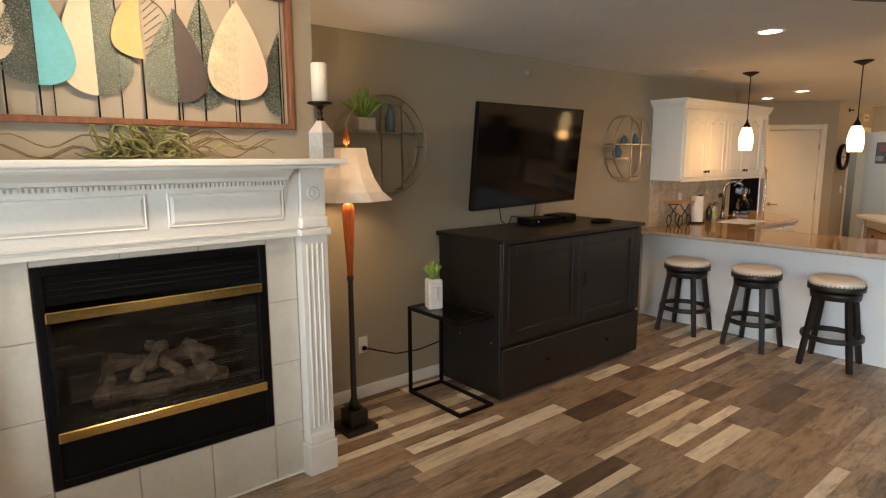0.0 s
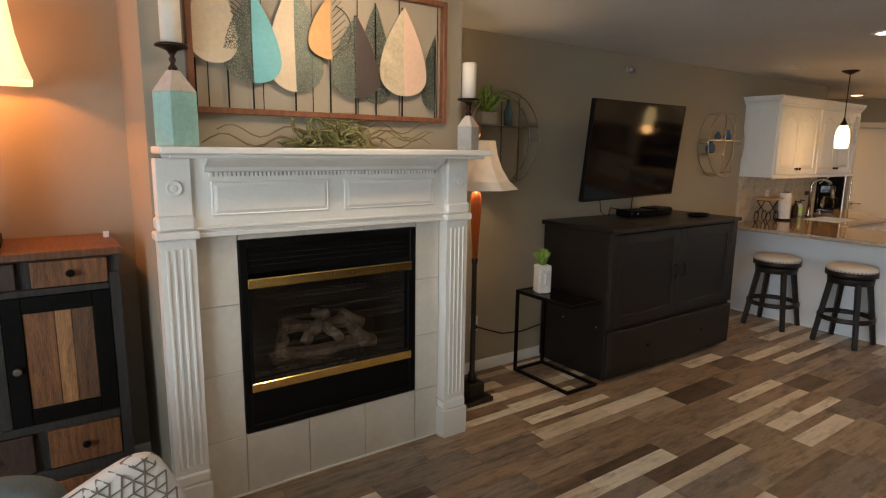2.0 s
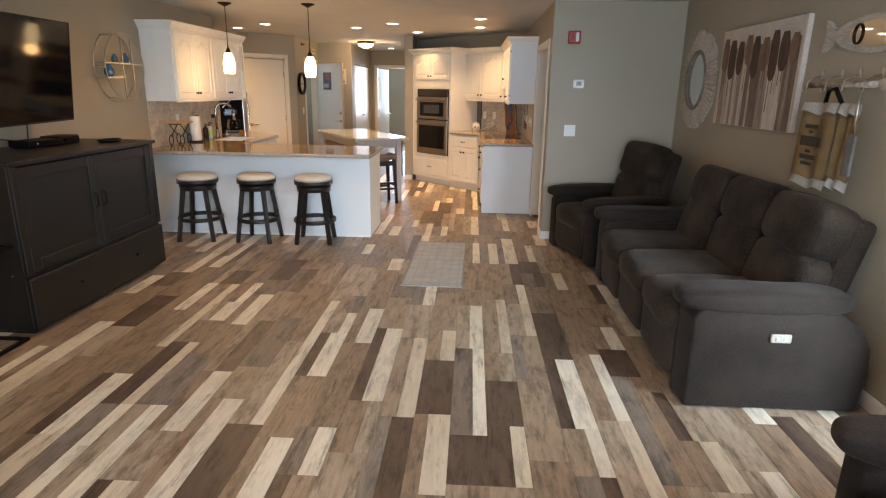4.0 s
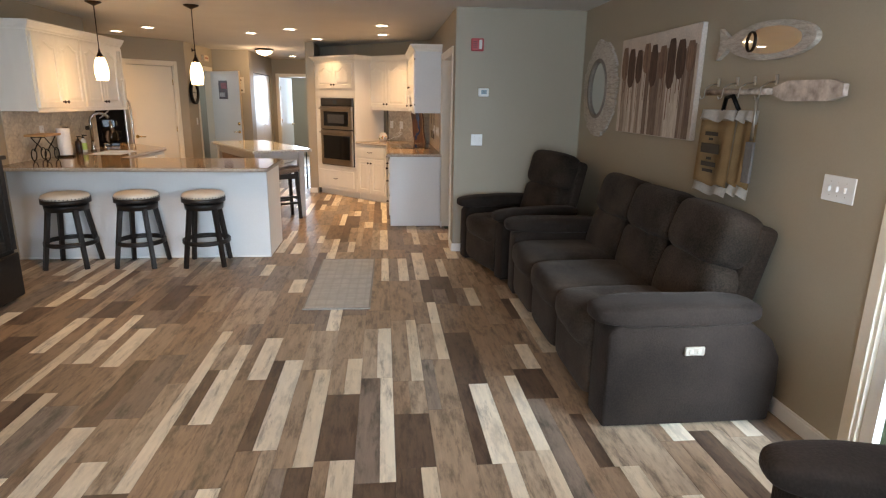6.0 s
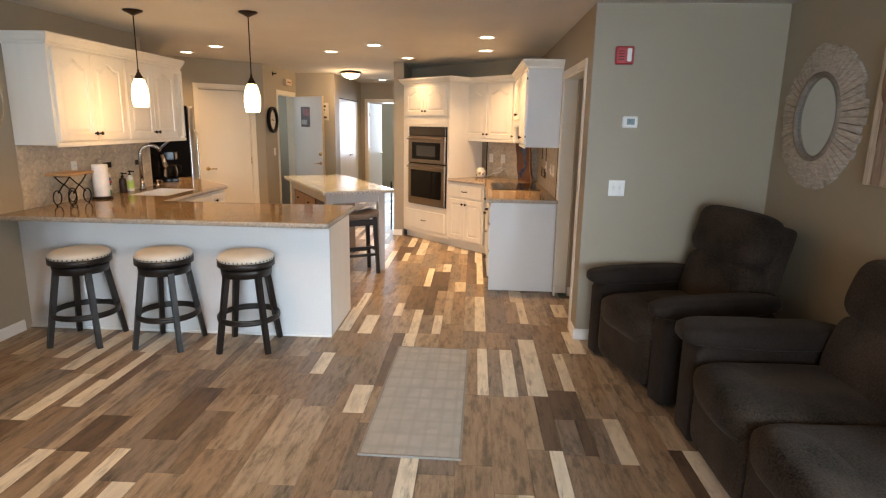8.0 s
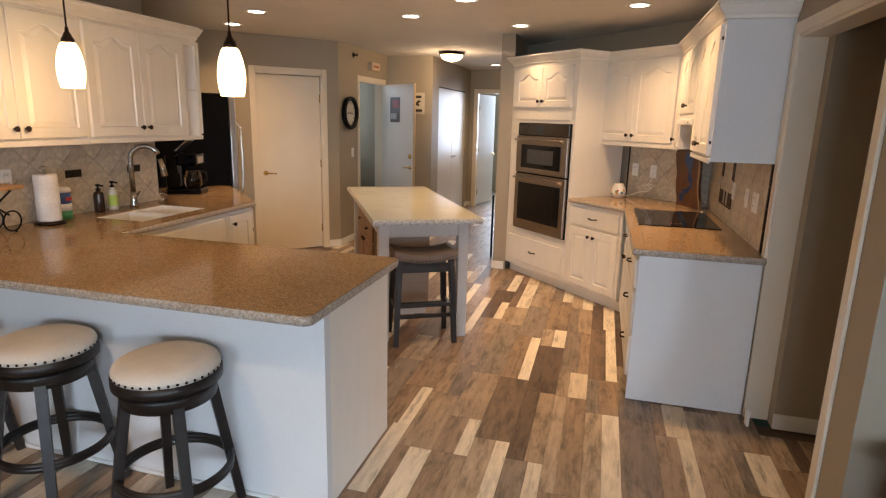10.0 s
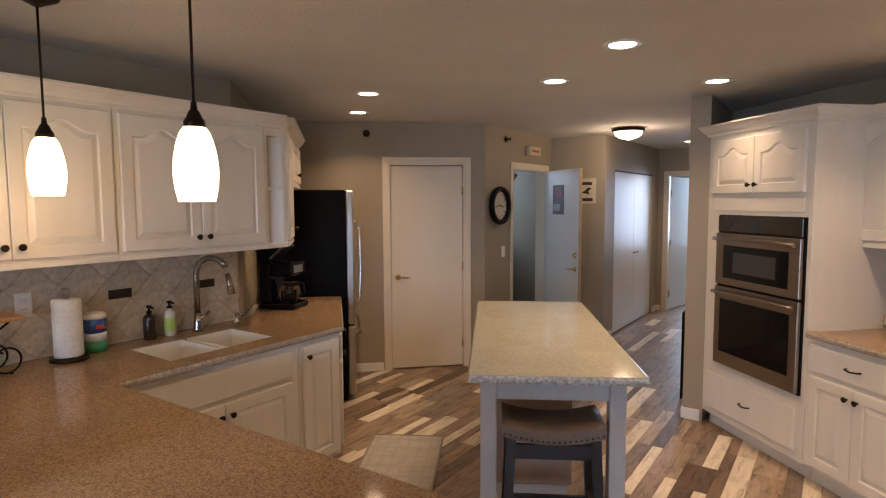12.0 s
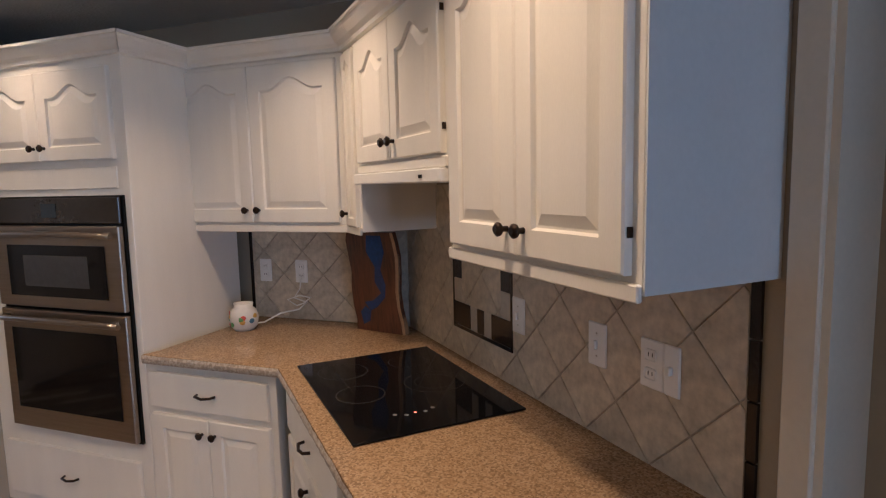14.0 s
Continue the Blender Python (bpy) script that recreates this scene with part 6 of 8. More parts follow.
recliner_sofa("reclining_sofa", "three-seat charcoal brown suede reclining sofa", "sofa", pose(3.13, -1.14, 0), 3, 0.595, 0.235, 0.95, True)
recliner_sofa("recliner_chair", "charcoal brown suede recliner armchair beside the sofa", "armchair", pose(4.86, -0.99, 0, 0, 0, 16), 1, 0.62, 0.16, 0.95, False, 1.10)
recliner_sofa("recliner_chair", "charcoal brown suede recliner armchair by the patio door", "armchair", pose(0.55, -1.12, 0, 0, 0, -14), 1, 0.50, 0.18, 0.95)

# accent chair with a patterned cushion, and an ottoman
ac = thing("accent_chair", "blue-grey upholstered accent chair", "armchair", pose(-1.02, 1.72, 0, 0, 0, 165))
BLUEF = mat("blue_grey_fabric", (0.10, 0.145, 0.155), 0.9, vary=0.15, scale=9, grain=180, bump=0.12)
bm = bmesh.new()
pillow(bm, -0.34, 0.34, -0.35, 0.30, 0.26, 0.46, 0.4, 10)
part("seat", bm, BLUEF, ac)
bm = bmesh.new()
pillow(bm, -0.34, 0.34, -0.46, -0.30, 0.26, 0.74, 0.4, 10)
part("back", bm, BLUEF, ac)
for x in (-0.40, 0.30):
    bm = bmesh.new()
    pillow(bm, x, x + 0.10, -0.42, 0.28, 0.24, 0.60, 0.4, 8)
    part("arm", bm, BLUEF, ac)
for x in (-0.3, 0.3):
    for y in (-0.36, 0.24):
        tubed("leg", ESPRESSO, ac, [(x, y, 0.001), (x, y, 0.28)], 0.02, 8)
ot = thing("ottoman", "light grey fabric ottoman with dark piping", "ottoman", pose(0.06, 1.60, 0, 0, 0, 12))
GREYF = mat("light_grey_fabric", (0.40, 0.38, 0.35), 0.9, vary=0.08, grain=180, bump=0.1)
bm = bmesh.new()
pillow(bm, -0.24, 0.24, -0.24, 0.24, 0.04, 0.40, 0.22, 10)
part("cushion", bm, GREYF, ot)
tubed("piping", BLACK, ot, [(-0.225, -0.225, 0.385), (0.225, -0.225, 0.385), (0.225, 0.225, 0.385), (-0.225, 0.225, 0.385)], 0.004, 6, True)
for x in (-0.18, 0.18):
    for y in (-0.18, 0.18):
        lathed("foot", ESPRESSO, ot, [(0.018, 0.001), (0.022, 0.05)], (x, y, 0), 10)
cu = thing("throw_cushion", "white cushion with a brown geometric lattice pattern", "cushion", pose(-0.46, 1.80, 0.43, -28, -15, 20))
bm = bmesh.new()
pillow(bm, -0.22, 0.22, -0.07, 0.07, 0.0, 0.34, 0.36, 12)
CUSH = mat("white_cotton", (0.70, 0.67, 0.62), 0.9, vary=0.05, grain=200)
part("cover", bm, CUSH, cu)
LINE = mat("taupe_print", (0.20, 0.16, 0.12), 0.9)
bm = bmesh.new()
crng = random.Random(4)
for i in range(-7, 8):
    for j in range(0, 12):
        cx, cz = i * 0.034 + (0.017 if j % 2 else 0), 0.01 + j * 0.0295
        for a in (0, 60, 120):
            if crng.random() < 0.22:
                continue
            p = [Vector((cx, 0, cz)), Vector((cx + 0.034 * math.cos(radians(a)), 0, cz + 0.034 * math.sin(radians(a))))]
            ok = True
            for v in p:
                e = (abs(v.x) / 0.22) ** (2 / 0.36) + (abs(v.z - 0.17) / 0.17) ** (2 / 0.36)
                ok &= e < 0.97
                v.y = -0.07 * max(0.0, 1 - e) ** 0.18 - 0.0015
            if ok:
                bar(bm, p[0], p[1], 0.0045, 0.003, (0, 1, 0))
part("lattice_print", bm, LINE, cu)

# ---- living room: south wall ----
SW = YS - 0.0005
WHITEWASH = mat("whitewashed_wood", (0.52, 0.47, 0.41), 0.85, vary=0.25, scale=6, grain=30, bump=0.2, stretch=(3, 3, 12), tint=(0.30, 0.25, 0.20))
mir = thing("oval_mirror", "oval mirror in a whitewashed carved shell-like frame", "mirror", pose(4.99, SW, 1.688, 0, 0, 180))
N = 56
bm = bmesh.new()
mrng = random.Random(2)
for i in range(N):
    a0, a1 = 2 * math.pi * i / N, 2 * math.pi * (i + 0.86) / N
    k = 1 + mrng.uniform(-0.05, 0.04)
    pts = []
    for a in (a0, a1):
        pts.append((0.225 * math.cos(a), 0.250 * math.sin(a)))
        pts.append((0.420 * k * math.cos(a), 0.425 * k * math.sin(a)))
    (ax, az), (bx_, bz), (cx, cz), (dx, dz) = pts
    t = bmesh.new()
    fr_ = [t.verts.new(p) for p in ((ax, -0.035, az), (bx_, -0.018, bz), (dx, -0.018, dz), (cx, -0.035, cz))]
    bk = [t.verts.new((p.co.x, 0, p.co.z)) for p in fr_]
    t.faces.new(fr_)
    t.faces.new(bk[::-1])
    for q in range(4):
        t.faces.new((fr_[q], fr_[(q + 1) % 4], bk[(q + 1) % 4], bk[q]))
    merge(bm, t)
part("frame", bm, WHITEWASH, mir)
bm = bmesh.new()
tube(bm, [(0.225 * math.cos(a), -0.03, 0.252 * math.sin(a)) for a in [2 * math.pi * i / 48 for i in range(48)]], 0.018, 8, True)
part("inner_rim", bm, mat("taupe_rim_wood", (0.22, 0.18, 0.145), 0.7, vary=0.25), mir)
bm = bmesh.new()
vs = [bm.verts.new((0.222 * math.cos(2 * math.pi * i / 48), -0.022, 0.248 * math.sin(2 * math.pi * i / 48))) for i in range(48)]
bm.faces.new(vs)
part("mirror_glass", bm, mat("silvered_mirror", (0.85, 0.86, 0.85), 0.02, 1.0, vary=0.0, bump=0), mir)

PADDLE_BG = mat("cream_canvas", (0.58, 0.50, 0.43), 0.9, vary=0.14, scale=5, grain=80)
can = thing("paddle_canvas", "cream canvas painting of a row of brown wooden paddles", "painting", pose(4.46, SW, 1.332, 0, 0, 180))
CWD, CHT = 1.24, 0.73
boxed("canvas", PADDLE_BG, can, 0, CWD, -0.035, 0, 0, CHT, 0.003)
prng = random.Random(11)
boards = [mat("painted_board_%s" % "abcd"[i], c, 0.9, vary=0.28, scale=5, grain=22, stretch=(7, 1, 0.7), tint=d) for i, (c, d) in enumerate((
    ((0.50, 0.42, 0.34), (0.28, 0.21, 0.16)), ((0.34, 0.26, 0.20), (0.17, 0.115, 0.085)), ((0.56, 0.49, 0.41), (0.34, 0.27, 0.21)), ((0.21, 0.145, 0.105), (0.10, 0.062, 0.045))))]
x = 0.004
while x < CWD - 0.02:
    w = min(prng.uniform(0.035, 0.085), CWD - 0.004 - x)
    boxed("painted_board", boards[prng.choice((0, 0, 1, 1, 2, 2, 3))], can, x, x + w - 0.001, -0.0365, -0.0352, 0.004, 0.60 + prng.uniform(-0.02, 0.02))
    x += w
BLADE = [mat("painted_blade_%s" % "ab"[i], c, 0.9, vary=0.5, scale=6, grain=24, stretch=(8, 1, 0.8), tint=d) for i, (c, d) in enumerate((
    ((0.10, 0.052, 0.032), (0.03, 0.018, 0.012)), ((0.21, 0.125, 0.08), (0.08, 0.045, 0.03))))]
for i, (x, zb, kind) in enumerate(((0.09, 0.46, 1), (0.22, 0.40, 0), (0.36, 0.43, 0), (0.49, 0.50, 1), (0.61, 0.40, 0), (0.75, 0.45, 1), (0.88, 0.38, 0), (1.01, 0.44, 0), (1.14, 0.48, 1))):
    w = 0.058 + 0.006 * (i % 2)
    zt = 0.665 - 0.018 * (i % 3)
    zb -= 0.05
    prof = [(0, zb)] + [(w * k, z) for k, z in ((0.55, zb + 0.012), (0.9, zb + 0.05), (1.0, zb + 0.11), (0.95, zt - 0.08), (0.7, zt - 0.02), (0.55, zt))]
    prof += [(-px, pz) for px, pz in prof[:0:-1]]
    t = bmesh.new()
    a = [t.verts.new((x + px, -0.0382, pz)) for px, pz in prof]
    b = [t.verts.new((x + px, -0.0366, pz)) for px, pz in prof]
    t.faces.new(a)
    for q in range(len(a)):
        t.faces.new((a[q], a[(q + 1) % len(a)], b[(q + 1) % len(a)], b[q]))
    pd = part("painted_paddle", t, BLADE[kind], can)
    for k in range(3):
        dx = x + prng.uniform(-0.6, 0.6) * w
        boxed("paint_drip", BLADE[1], pd, dx, dx + prng.uniform(0.004, 0.010), -0.0376, -0.0366, zb - prng.uniform(0.05, 0.22), zb + 0.04)

fish = thing("fish_mirror", "fish-shaped whitewashed wooden wall mirror", "mirror", pose(2.57, SW, 1.89, 0, 2, 180))


def outline_slab(bm, pts, y0, y1):
    t = bmesh.new()
    a = [t.verts.new((x, y0, z)) for x, z in pts]
    b = [t.verts.new((x, y1, z)) for x, z in pts]
    t.faces.new(a)
    t.faces.new(b[::-1])
    for q in range(len(a)):
        t.faces.new((a[q], a[(q + 1) % len(a)], b[(q + 1) % len(a)], b[q]))
    merge(bm, t)


bm = bmesh.new()
out = [(0.36 * math.cos(radians(a)), 0.098 * math.sin(radians(a)) * (1 if abs(a) < 120 else 0.95)) for a in range(-165, 166, 11)]
outline_slab(bm, out + [(-0.37, 0.04), (-0.46, 0.09), (-0.44, 0.0), (-0.46, -0.09), (-0.37, -0.04)], -0.03, 0)
part("body", bm, WHITEWASH, fish)
bm = bmesh.new()
outline_slab(bm, [(0.03 + 0.24 * math.cos(radians(a)), 0.068 * math.sin(radians(a))) for a in range(0, 360, 12)], -0.034, -0.0305)
part("mirror_glass", bm, scene.objects["mirror_glass"].data.materials[0], fish)
tubed("eye_ring", BRONZE, fish, [(-0.13 + 0.036 * math.cos(a), -0.037, 0.05 * math.sin(a)) for a in [2 * math.pi * i / 24 for i in range(24)]], 0.006, 6, True)

oar = thing("oar_coat_rack", "weathered wooden oar used as a coat rack with hooks", "coat rack", pose(2.46, SW, 1.632, 0, 0, 180))
WORN = mat("worn_white_oar_paint", (0.55, 0.48, 0.42), 0.85, vary=0.35, scale=10, grain=24, bump=0.2, tint=(0.13, 0.085, 0.06))
bm = bmesh.new()
tube(bm, [(-0.58, -0.06, 0), (-0.2, -0.06, 0.0), (0.06, -0.06, 0.0)], [0.017, 0.016, 0.018], 10)
outline_slab(bm, [(0.05, -0.016), (0.16, -0.048), (0.44, -0.046), (0.52, -0.025), (0.52, 0.025), (0.44, 0.046), (0.16, 0.048), (0.05, 0.016)], -0.072, -0.048)
part("oar", bm, WORN, oar)
for x in (-0.55, -0.36, -0.2, -0.02):
    tubed("hook", STEEL, oar, [(x, -0.001, 0.05), (x, -0.05, 0.045), (x, -0.085, 0.02), (x, -0.09, -0.03), (x, -0.108, -0.04), (x, -0.115, -0.02)], 0.0035, 7)
    boxed("hook_plate", STEEL, oar, x - 0.009, x + 0.009, -0.012, -0.0005, 0.035, 0.085, 0.003)
BURLAP = mat("tan_burlap", (0.46, 0.31, 0.15), 0.95, vary=0.15, scale=10, grain=260, bump=0.25)
bag = thing("burlap_banner", "tan burlap runner with white ends and dark lettering, hung up", "wall hanging", pose(2.72, SW, 1.055, 0, 0, 180))
BH = 0.48


def cloth(bm, z0, z1, x0, x1, y, wave, seed=0):
    t = bmesh.new()
    K, M = 18, 10
    grid = []
    for j in range(M + 1):
        row = []
        for i in range(K + 1):
            u = i / K
            z = z0 + (z1 - z0) * j / M
            yy = y - wave * math.sin(u * 9.5 + seed) * (1.2 - 0.6 * j / M) - 0.012 * (1 - j / M)
            row.append(t.verts.new((x0 + (x1 - x0) * u, yy, z + 0.012 * math.sin(u * 9.5 + seed) * (1 - j / M))))
        grid.append(row)
    for j in range(M):
        for i in range(K):
            f = t.faces.new((grid[j][i], grid[j][i + 1], grid[j + 1][i + 1], grid[j + 1][i]))
            f.smooth = True
    r = bmesh.ops.solidify(t, geom=t.faces[:], thickness=0.004)
    merge(bm, t)


bm = bmesh.new()
HEM = mat("white_hem_cotton", (0.70, 0.68, 0.64), 0.9)
bm.free()
for x0, x1, y, low, seed in ((-0.24, 0.105, -0.112, 0.0, 0.0), (0.085, 0.245, -0.082, 0.02, 2.0)):
    bm = bmesh.new()
    cloth(bm, low + 0.055, BH - 0.06, x0, x1, y, 0.012, seed)
    part("cloth", bm, BURLAP, bag)
    for z0, z1 in ((low, low + 0.0545), (BH - 0.0595, BH)):
        bm = bmesh.new()
        cloth(bm, z0, z1, x0, x1, y - 0.001, 0.012, seed)
        part("white_hem", bm, HEM, bag)
INK = mat("faded_black_print", (0.05, 0.035, 0.02), 0.9)
bm = bmesh.new()
bm.free()
for z, w, h in ((0.345, 0.13, 0.011), (0.315, 0.04, 0.007), (0.262, 0.19, 0.028), (0.205, 0.05, 0.008), (0.172, 0.15, 0.013), (0.135, 0.11, 0.009)):
    boxed("lettering_bar", INK, bag, -0.07 - w / 2, -0.07 + w / 2, -0.140, -0.138, z - h, z + h)
tubed("hanging_strap", BLACK, bag, [(-0.05, -0.10, 0.48), (0.0, -0.12, 0.545), (0.06, -0.12, 0.555), (0.10, -0.10, 0.48)], 0.012, 8)
ch = thing("hanging_sign", "narrow grey wooden sign hanging from a chain on a hook", "wall hanging", pose(2.475, SW, 1.16, 0, 0, 180))
tubed("chain", STEEL, ch, [(0, -0.10, 0.44), (0, -0.10, 0.22)], 0.008, 6)
boxed("board", mat("grey_board", (0.16, 0.15, 0.14), 0.8, vary=0.2), ch, -0.03, 0.035, -0.11, -0.095, 0.0, 0.215, 0.002)


def wall_plate(label, m, toggles, name="light_switch", category="light switch", w=None):
    s = thing(name, label, category, m)
    w = w or 0.07 + 0.046 * (toggles - 1)
    boxed("plate", PLATE, s, -w / 2, w / 2, -0.007, -0.0005, -0.058, 0.058, 0.003)
    for i in range(toggles):
        x = (i - (toggles - 1) / 2) * 0.046
        boxed("toggle", PLATE, s, x - 0.005, x + 0.005, -0.018, -0.0072, -0.012, 0.012, 0.002)
        for z in (-0.03, 0.03):
            lathed("screw", STEEL, s, [(0.003, 0), (0.002, 0.0015)], seg=8).matrix_basis = pose(x, -0.007, z, 90)
    return s


def outlet(label, m):
    s = thing("wall_outlet", label, "outlet", m)
    boxed("plate", PLATE, s, -0.036, 0.036, -0.007, -0.0005, -0.058, 0.058, 0.003)
    for z in (-0.022, 0.022):
        boxed("socket", PLATE, s, -0.017, 0.017, -0.0095, -0.0072, z - 0.014, z + 0.014, 0.004)
        for x in (-0.006, 0.006):
            boxed("slot", BLACK, s, x - 0.001, x + 0.001, -0.0102, -0.0096, z - 0.003, z + 0.006)
    return s


wall_plate("white triple light switch on the wall by the patio door", pose(1.945, SW, 1.205, 0, 0, 180), 3, w=0.19)
wall_plate("white double light switch on the grey wall", pose(XR - 0.0005, -1.05, 1.175, 0, 0, -90), 2)
th = thing("thermostat", "small white digital thermostat with a pale screen", "thermostat", pose(XR - 0.0005, -1.105, 1.645, 0, 0, -90))
boxed("body", PLATE, th, -0.055, 0.055, -0.025, -0.0005, -0.042, 0.042, 0.012, seg=3)
boxed("screen", mat("thermostat_screen", (0.22, 0.30, 0.34), 0.2), th, -0.025, 0.03, -0.0275, -0.0252, -0.018, 0.024, 0.001)
words("71", INK, th, pose(0.002, -0.0288, 0.003, 90), 0.03)
al = thing("fire_alarm", "red fire alarm horn strobe with a white lens", "fire alarm", pose(XR - 0.0005, -1.03, 2.095, 0, 0, -90))
RED = mat("fire_alarm_red", (0.42, 0.025, 0.03), 0.4, vary=0.06)
boxed("body", RED, al, -0.062, 0.062, -0.035, -0.0005, -0.06, 0.06, 0.008)
boxed("strobe", PLATE, al, 0.012, 0.042, -0.052, -0.0352, -0.042, 0.045, 0.005)
for z in (-0.03, -0.012, 0.006, 0.024):
    boxed("slot", BLACK, al, -0.045, -0.005, -0.0362, -0.0352, z, z + 0.006)

vent = thing("ceiling_vent", "white slatted ceiling air vent", "air vent", pose(5.25, 2.95, H))
bm = bmesh.new()
frame_box(bm, -0.17, 0.17, -0.09, 0.09, 0, 0.008, 0.02)
bm.transform(pose(0, 0, -0.0005, 90))
part("frame", bm, WHITE, vent)
for i in range(7):
    boxed("slat", WHITE, vent, -0.149, 0.149, -0.066 + i * 0.02, -0.056 + i * 0.02, -0.009, -0.002)
boxed("backing", BLACK, vent, -0.149, 0.149, -0.069, 0.069, -0.0015, -0.0005)

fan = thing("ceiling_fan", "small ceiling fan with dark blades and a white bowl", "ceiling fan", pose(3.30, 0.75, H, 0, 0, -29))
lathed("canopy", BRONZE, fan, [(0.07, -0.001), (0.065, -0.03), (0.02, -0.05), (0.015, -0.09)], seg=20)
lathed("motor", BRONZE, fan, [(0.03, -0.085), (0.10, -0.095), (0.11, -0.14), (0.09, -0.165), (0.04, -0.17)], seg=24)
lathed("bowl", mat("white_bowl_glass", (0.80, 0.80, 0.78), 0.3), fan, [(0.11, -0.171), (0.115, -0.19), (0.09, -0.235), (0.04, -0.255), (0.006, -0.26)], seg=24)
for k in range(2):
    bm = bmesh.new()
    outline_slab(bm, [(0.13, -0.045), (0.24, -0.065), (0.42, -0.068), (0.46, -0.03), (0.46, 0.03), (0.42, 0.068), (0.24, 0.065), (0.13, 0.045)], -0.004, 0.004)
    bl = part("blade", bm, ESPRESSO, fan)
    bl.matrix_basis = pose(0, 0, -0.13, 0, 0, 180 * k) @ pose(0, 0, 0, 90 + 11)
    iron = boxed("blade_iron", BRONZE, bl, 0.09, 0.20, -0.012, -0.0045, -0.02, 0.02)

# ---- bar stools ----


def bar_stool(m):
    s = thing("bar_stool", "dark wood swivel bar stool with a cream nailhead seat", "bar stool", m, "stools at the breakfast bar")
    bm = bmesh.new()
    lathe(bm, [(0.205, 0.625), (0.209, 0.640), (0.200, 0.658), (0.170, 0.672), (0.10, 0.680), (0.02, 0.682)], 36)
    part("seat_cushion", bm, LINEN, s, "cream upholstered round seat")
    lathed("seat_ring", ESPRESSO, s, [(0.19, 0.585), (0.213, 0.588), (0.213, 0.622), (0.20, 0.625)], seg=36)
    lathed("swivel", BLACK, s, [(0.12, 0.570), (0.12, 0.585)], seg=24)
    lathed("apron", ESPRESSO, s, [(0.165, 0.520), (0.185, 0.520), (0.19, 0.560), (0.19, 0.571), (0.16, 0.571)], seg=36)
    data = None
    for i in range(40):
        a = 2 * math.pi * i / 40
        if data is None:
            bm = bmesh.new()
            lathe(bm, [(0.006, 0), (0.0045, 0.003), (0.001, 0.0042)], 8)
            data = mesh_of("nailhead", bm, BRONZE)
        piece("nailhead", data, s, Matrix.Translation((0.2078 * math.cos(a), 0.2078 * math.sin(a), 0.634)) @ Matrix.Rotation(a, 4, "Z") @ Matrix.Rotation(radians(85), 4, "Y"))
    for k in range(4):
        a = radians(45 + 90 * k)
        bm = bmesh.new()
        bar(bm, (0.262 * math.cos(a), 0.262 * math.sin(a), 0.001), (0.160 * math.cos(a), 0.160 * math.sin(a), 0.565), 0.036, 0.036, (math.cos(a), math.sin(a), 0.2), 0.042, 0.042)
        part("leg", bm, ESPRESSO, s)
    bm = bmesh.new()
    tube(bm, arc((0, 0, 0.22), 0.222, 0, 352, 44, ((1, 0, 0), (0, 1, 0))), 0.016, 8, True)
    part("foot_ring", bm, ESPRESSO, s)
    bm = bmesh.new()
    tube(bm, arc((0, 0, 0.16), 0.225, 0, 352, 44, ((1, 0, 0), (0, 1, 0))), 0.012, 8, True)
    for v in bm.verts:
        v.co.z = 0.235 + (v.co.z - 0.16)
    part("foot_ring", bm, ESPRESSO, s)
    return s


SLIM = Matrix.Diagonal((0.96, 0.96, 1.02, 1))
first = bar_stool(pose(5.165, 2.815, 0, 0, 0, 4) @ SLIM)
copy_thing(first, pose(5.165, 2.19, 0, 0, 0, -3) @ SLIM)
copy_thing(first, pose(5.165, 1.59, 0, 0, 0, 5) @ SLIM)


